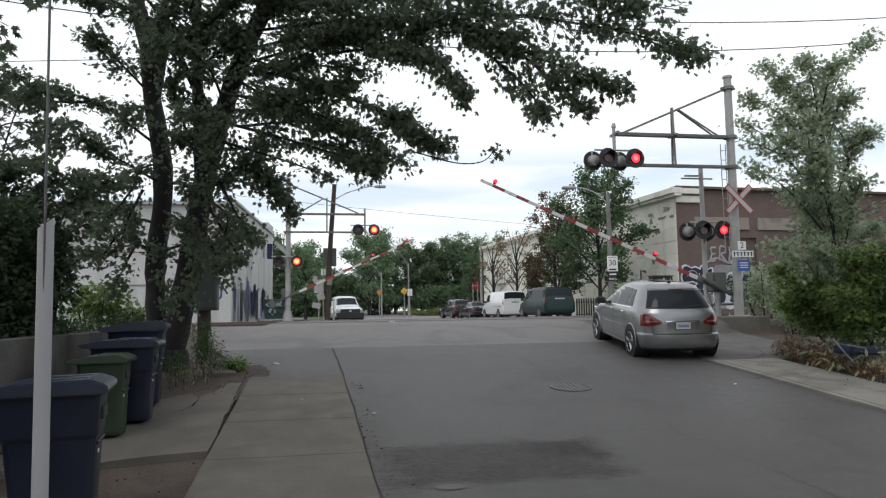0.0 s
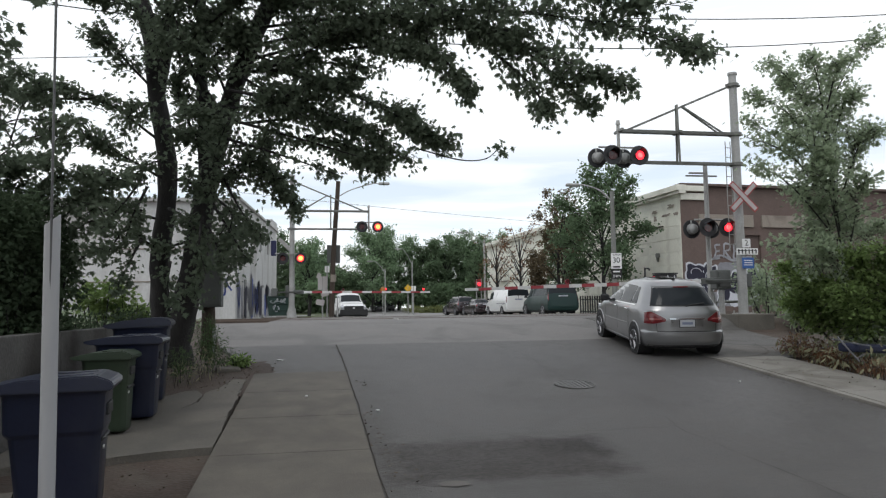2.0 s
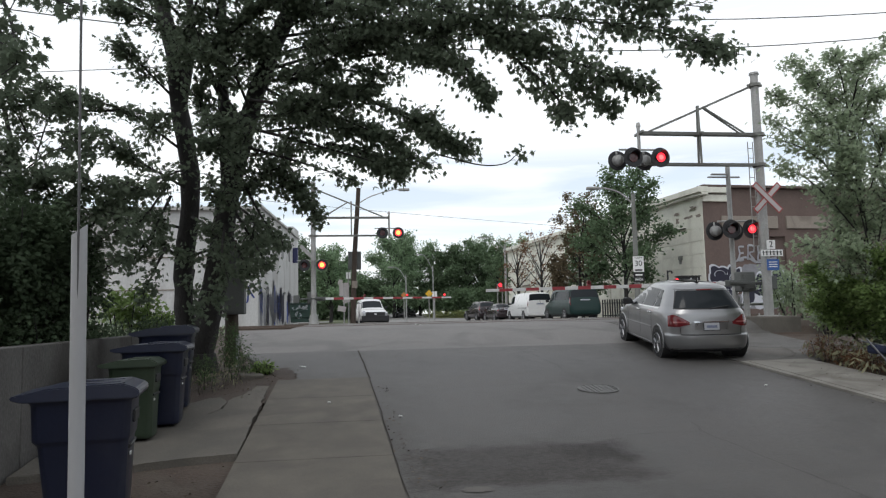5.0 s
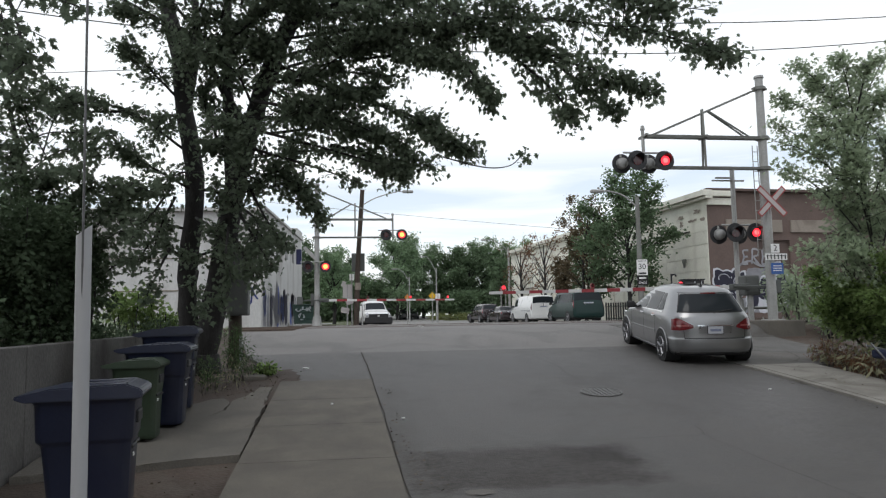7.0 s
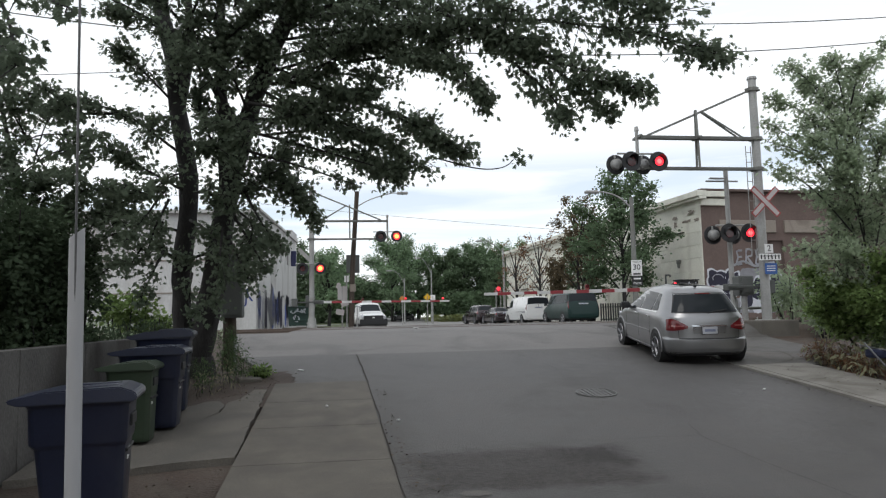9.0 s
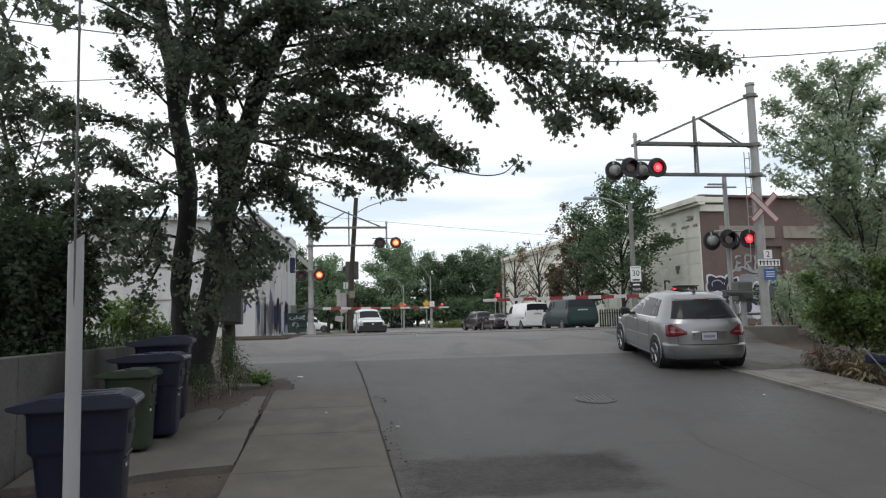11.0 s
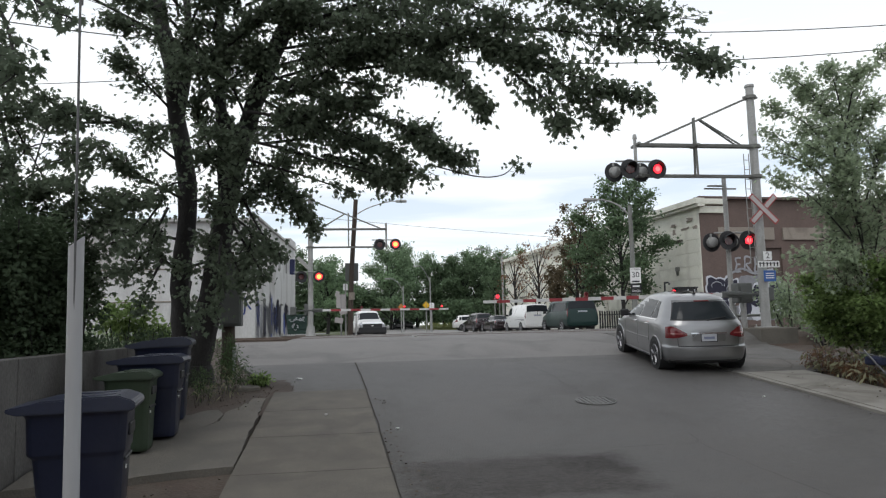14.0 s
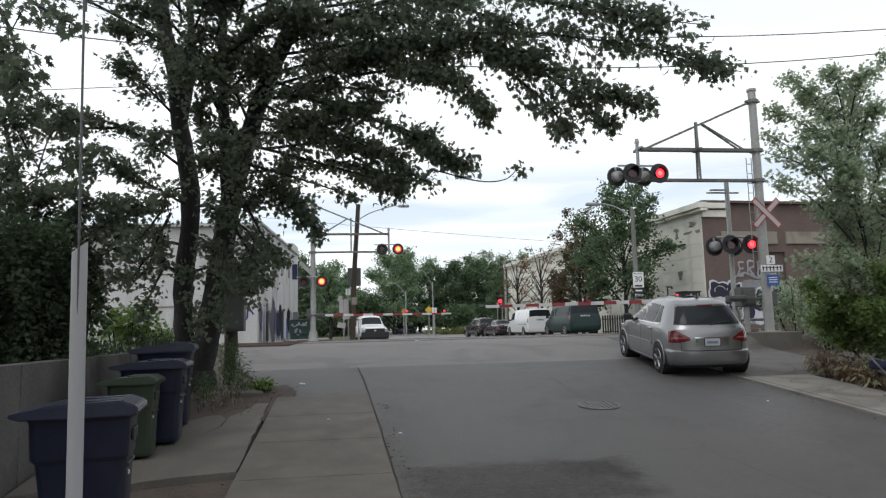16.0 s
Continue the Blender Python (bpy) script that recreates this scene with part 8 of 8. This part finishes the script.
lamp_pole("grey concrete street lamp by the speed sign", 13.42, 31.2, 5.75, -1.75, 0.35, M["grey_paint"])
lamp_pole("grey street lamp further along the street", 15.70, 68.0, 7.38, -2.21, 0.79)
lamp_pole("thin grey street lamp at the cross street", 6.54, 76.0, 4.96, -1.48, 0.91, None, 0.6)
lamp_pole("thin grey street lamp among the trees", 9.73, 78.0, 5.98, -1.39, 1.38, None, 0.6)
ss = thing("speed_sign", "white speed limit sign with black figures 30", "road sign", pose(13.45, 31.02, G(31) + 1.95, 0, 0, -8))
bm = bmesh.new()
box(bm, (0, 0, 0.48), (0.5, 0.012, 0.72), 0.004)
part("plate", bm, M["sign_white"], ss)
text_part("lettering", "MAXIMUM", 0.085, M["sign_black"], ss, pose(0, -0.01, 0.76, 90))
text_part("figures", "30", 0.36, M["sign_black"], ss, pose(0, -0.01, 0.50, 90))
bm = bmesh.new()
box(bm, (0, -0.008, 0.2), (0.34, 0.005, 0.07))
part("lettering_bar", bm, M["sign_black"], ss)
bm = bmesh.new()
box(bm, (0, 0, -0.02), (0.5, 0.012, 0.22), 0.004)
part("tab", bm, M["sign_black"], ss, "black tab with white bar")
bm = bmesh.new()
box(bm, (0, -0.009, -0.02), (0.32, 0.005, 0.07))
part("tab_bar", bm, M["sign_white"], ss)
bm = bmesh.new()
box(bm, (0, 0, -0.24), (0.5, 0.012, 0.2), 0.004)
part("tab", bm, M["sign_black"], ss, "black tab with white bar")
text_part("tab_lettering", "ENDS", 0.15, M["sign_white"], ss, pose(0, -0.01, -0.24, 90))
bm = bmesh.new()
box(bm, (0, 0.06, 0.5), (0.06, 0.1, 0.5), 0.005)
part("bracket", bm, M["galvanised"], ss)


def small_sign(name, label, x, y, z, w, h, mat, diamond=False, posts=1):
    ob = thing(name, label, "road sign", pose(x, y, G(y)), "road signs")
    for k in range(posts):
        bm = bmesh.new()
        rod(bm, ((k - (posts - 1) / 2) * w * 0.6, 0.03, -0.1), ((k - (posts - 1) / 2) * w * 0.6, 0.03, z + h / 2), 0.045)
        part("post", bm, M["galvanised"], ob)
    bm = bmesh.new()
    if name == "stop_sign":
        rod(bm, (0, -0.008, z), (0, 0.008, z), w / 2, w / 2, 8)
    else:
        box(bm, (0, 0, z), (w, 0.015, h), 0.004, Matrix.Rotation(radians(45), 4, "Y") if diamond else None)
    part("plate", bm, mat, ob)
    return ob


small_sign("warning_sign", "yellow diamond warning sign", 8.3, 70, 2.7, 0.55, 0.55, M["yellow_sign"], True)
small_sign("street_sign", "white signs on a post at the cross street", 8.98, 71, 2.6, 0.5, 0.7, M["sign_white"])
small_sign("warning_sign", "small orange diamond sign by a lamp post", 5.8, 70, 2.6, 0.42, 0.42, M["orange_sign"], True)
stop = small_sign("stop_sign", "red stop sign on twin posts at the kerb", 14.2, 64, 2.95, 0.75, 0.75, M["stop_red"], False, 2)
text_part("lettering", "STOP", 0.24, M["sign_white"], stop, pose(0, -0.014, 2.95, 90))
small_sign("notice_sign", "white notice on a post by the far signal", 0.2, 39.6, 2.75, 0.26, 0.36, M["sign_white"])
small_sign("parking_sign", "small white plate on a post by the wooden pole", 0.75, 38.6, 0.9, 0.24, 0.4, M["sign_white"])
tall = small_sign("shield_sign", "weathered white plates on a post by the wooden pole", -0.05, 39.3, 1.95, 0.5, 0.75, M["faded_white"])
for dx, dz, w, h, turn in ((-0.2, 2.35, 0.22, 0.3, 20), (0.12, 1.4, 0.4, 0.35, -15), (-0.12, 0.9, 0.45, 0.3, 10)):
    bm = bmesh.new()
    box(bm, (dx, -0.02, dz), (w, 0.015, h), 0.004, Matrix.Rotation(radians(turn), 4, "Y"))
    part("small_plate", bm, M["faded_white"], tall)


def cable_line(label, a, b, sag, r):
    a, b = Vector(a), Vector(b)
    pts = [a.lerp(b, k / 24) - Vector((0, 0, sag * 4 * (k / 24) * (1 - k / 24))) for k in range(25)]
    bm = bmesh.new()
    tube(bm, pts, r, r, 6)
    return tagged(part("overhead_cable", bm, M["cable"]), label, "cable", "overhead cables")


cable_line("black overhead cable across the street", (-24, 21.5, 14.45), (36, 21.5, 14.67), 3.34, 0.016)
cable_line("black overhead cable across the street", (-22, 21.5, 12.96), (34, 21.5, 13.81), 3.26, 0.016)
cable_line("thin cable tied to the maple", (-20, 17.6, 7.25), (-3.2, 13.85, 6.62), 0.12, 0.007)
cable_line("thin overhead cable over the far street", (-30, 75, 16.24), (40, 75, 9.86), 0.4, 0.016)

# ---- fence, chair, litter ----
fence = thing("fence", "dark picket fence beside the cream building", "fence", pose(15.75, 41.6, G(41.6), 0, 0, 4))
for z in (0.25, 1.0):
    bm = bmesh.new()
    box(bm, (1.5, 0, z), (3.4, 0.04, 0.06))
    part("rail", bm, M["fence_dark"], fence)
for k in range(22):
    bm = bmesh.new()
    box(bm, (-0.15 + 0.16 * k, -0.03, 0.6), (0.1, 0.02, 1.25), 0.004)
    part("slat", bm, M["fence_dark"], fence)

chair = thing("folded_chair", "collapsed navy folding chair among the weeds", "chair", pose(9.63, 11.30, 0.90, 0, 4, 20))
for p, q in (((-0.5, 0, 0.1), (0.6, 0, 0.02)), ((-0.5, 0.35, 0.16), (0.6, 0.35, 0.05)), ((-0.4, 0, -0.18), (0.5, 0.1, 0.1)), ((-0.45, 0.3, 0.2), (-0.3, 0, -0.22))):
    bm = bmesh.new()
    rod(bm, p, q, 0.016)
    part("tube", bm, M["alloy"], chair)
bm = bmesh.new()
box(bm, (0.1, 0.17, 0.02), (0.95, 0.38, 0.16), 0.05)
part("fabric", bm, M["blue_cloth"], chair)
for x, y, s in ((2.3, 22.6, 0.22), (6.95, 11.1, 0.055), (-0.85, 14.6, 0.12), (0.75, 10.0, 0.05), (-0.25, 10.9, 0.04)):
    bm = bmesh.new()
    box(bm, (0, 0, 0), (s, s * 0.6, 0.02), 0.006)
    ob = tagged(part("litter", bm, M["litter"]), "scrap of pale litter on the ground", "litter", "litter")
    ob.matrix_basis = pose(x, y, G(y) + (0.06 if -1.2 < x < 0.52 and y < 12.7 else 0.016), 4, 5, 30 * x)

# ---- relay cabinet in front of the cream wall ----
cab = thing("relay_cabinet", "black steel relay cabinet beside the cream wall", "cabinet", pose(18.68, 36.6, G(36.6), 0, 0, 4))
bm = bmesh.new()
box(bm, (0, 0, 1.03), (1.15, 0.6, 2.12), 0.03)
part("body", bm, M["black"], cab)
bm = bmesh.new()
box(bm, (0, -0.02, 2.13), (1.22, 0.7, 0.06), 0.015)
part("lid", bm, M["black"], cab)
for x in (-0.28, 0.28):
    bm = bmesh.new()
    box(bm, (x, -0.31, 1.03), (0.52, 0.02, 1.88), 0.006)
    part("door", bm, M["black"], cab)
for k, (a, b) in enumerate((((-0.15, 1.65), (0.0, 2.03)), ((0.0, 2.03), (0.15, 1.65)), ((0.4, 2.03), (0.4, 1.70)))):
    bm = bmesh.new()
    angle_bar(bm, (a[0], -0.325, a[1]), (b[0], -0.325, b[1]), 0.03)
    part("painted_mark", bm, M["graffiti_white"], cab)
vent = thing("vent_pipe", "black bent steel pipe beside the relay cabinet", "pipe", pose(17.52, 36.6, G(36.6)))
bm = bmesh.new()
tube(bm, smooth_path([(0, 0, -0.1), (0, 0, 2.25), (0.02, 0, 2.38), (0.14, 0, 2.43), (0.24, 0, 2.40), (0.26, 0, 2.30)], 5), 0.045, 0.045, 10)
part("pipe", bm, M["black"], vent, smooth=True)


# ---- what moves ----
def motions():
    # the gate arms come down
    walk(near_arm, [(t, pose(0, -0.22, 0, 0, a, 0)) for t, a in ((0, 23.4), (0.25, 20.0), (0.5, 16.4), (0.8, 12.4), (1.0, 9.7), (1.2, 7.1), (1.5, 3.3), (1.75, 0.6), (1.9, -0.9), (2.05, -1.5), (2.2, -1.4), (2.35, -0.7), (2.5, -0.1), (2.75, -0.2), (3.0, -0.4), (3.6, -0.6), (16, -0.6))])
    walk(far_arm, [(t, pose(0, -0.22, 0, 0, -a, 0)) for t, a in ((0, 24.3), (0.25, 20.5), (0.5, 16.5), (0.75, 12.7), (1.0, 8.9), (1.25, 5.5), (1.5, 2.4), (1.7, 0.5), (1.85, -0.4), (2.0, -0.5), (2.3, -0.2), (2.6, -0.5), (16, -0.5))])
    # the lamps flash in turn, once a second: each comes forward through its lens when lit
    for lamp, phase in FLASH:
        rows = []
        for k in range(-1, 18):
            for start, lit in ((0.12, phase == 0), (0.57, phase == 1)):
                rows.append((k + start, lit))
        keys = [(0, phase == 1)]
        for t, lit in rows:
            if 0 < t < 15.95 and lit != keys[-1][1]:
                keys.append((t - 0.034, keys[-1][1]))
                keys.append((t, lit))
        keys.append((16, keys[-1][1]))
        walk(lamp, [(t, pose(0, -0.024 if lit else 0.04, 0)) for t, lit in keys])
    # the white car drives along the cross street
    walk(passing, [(t, pose(x * 0.958, 79.5, G(79.5) + 0.004, 0, 0, -90)) for t, x in ((0, -72.0), (9.2, -16.0), (11.3, -4.2), (12.5, 3.2), (13.5, 9.7), (14.3, 15.0), (16, 26.5))])


motions()
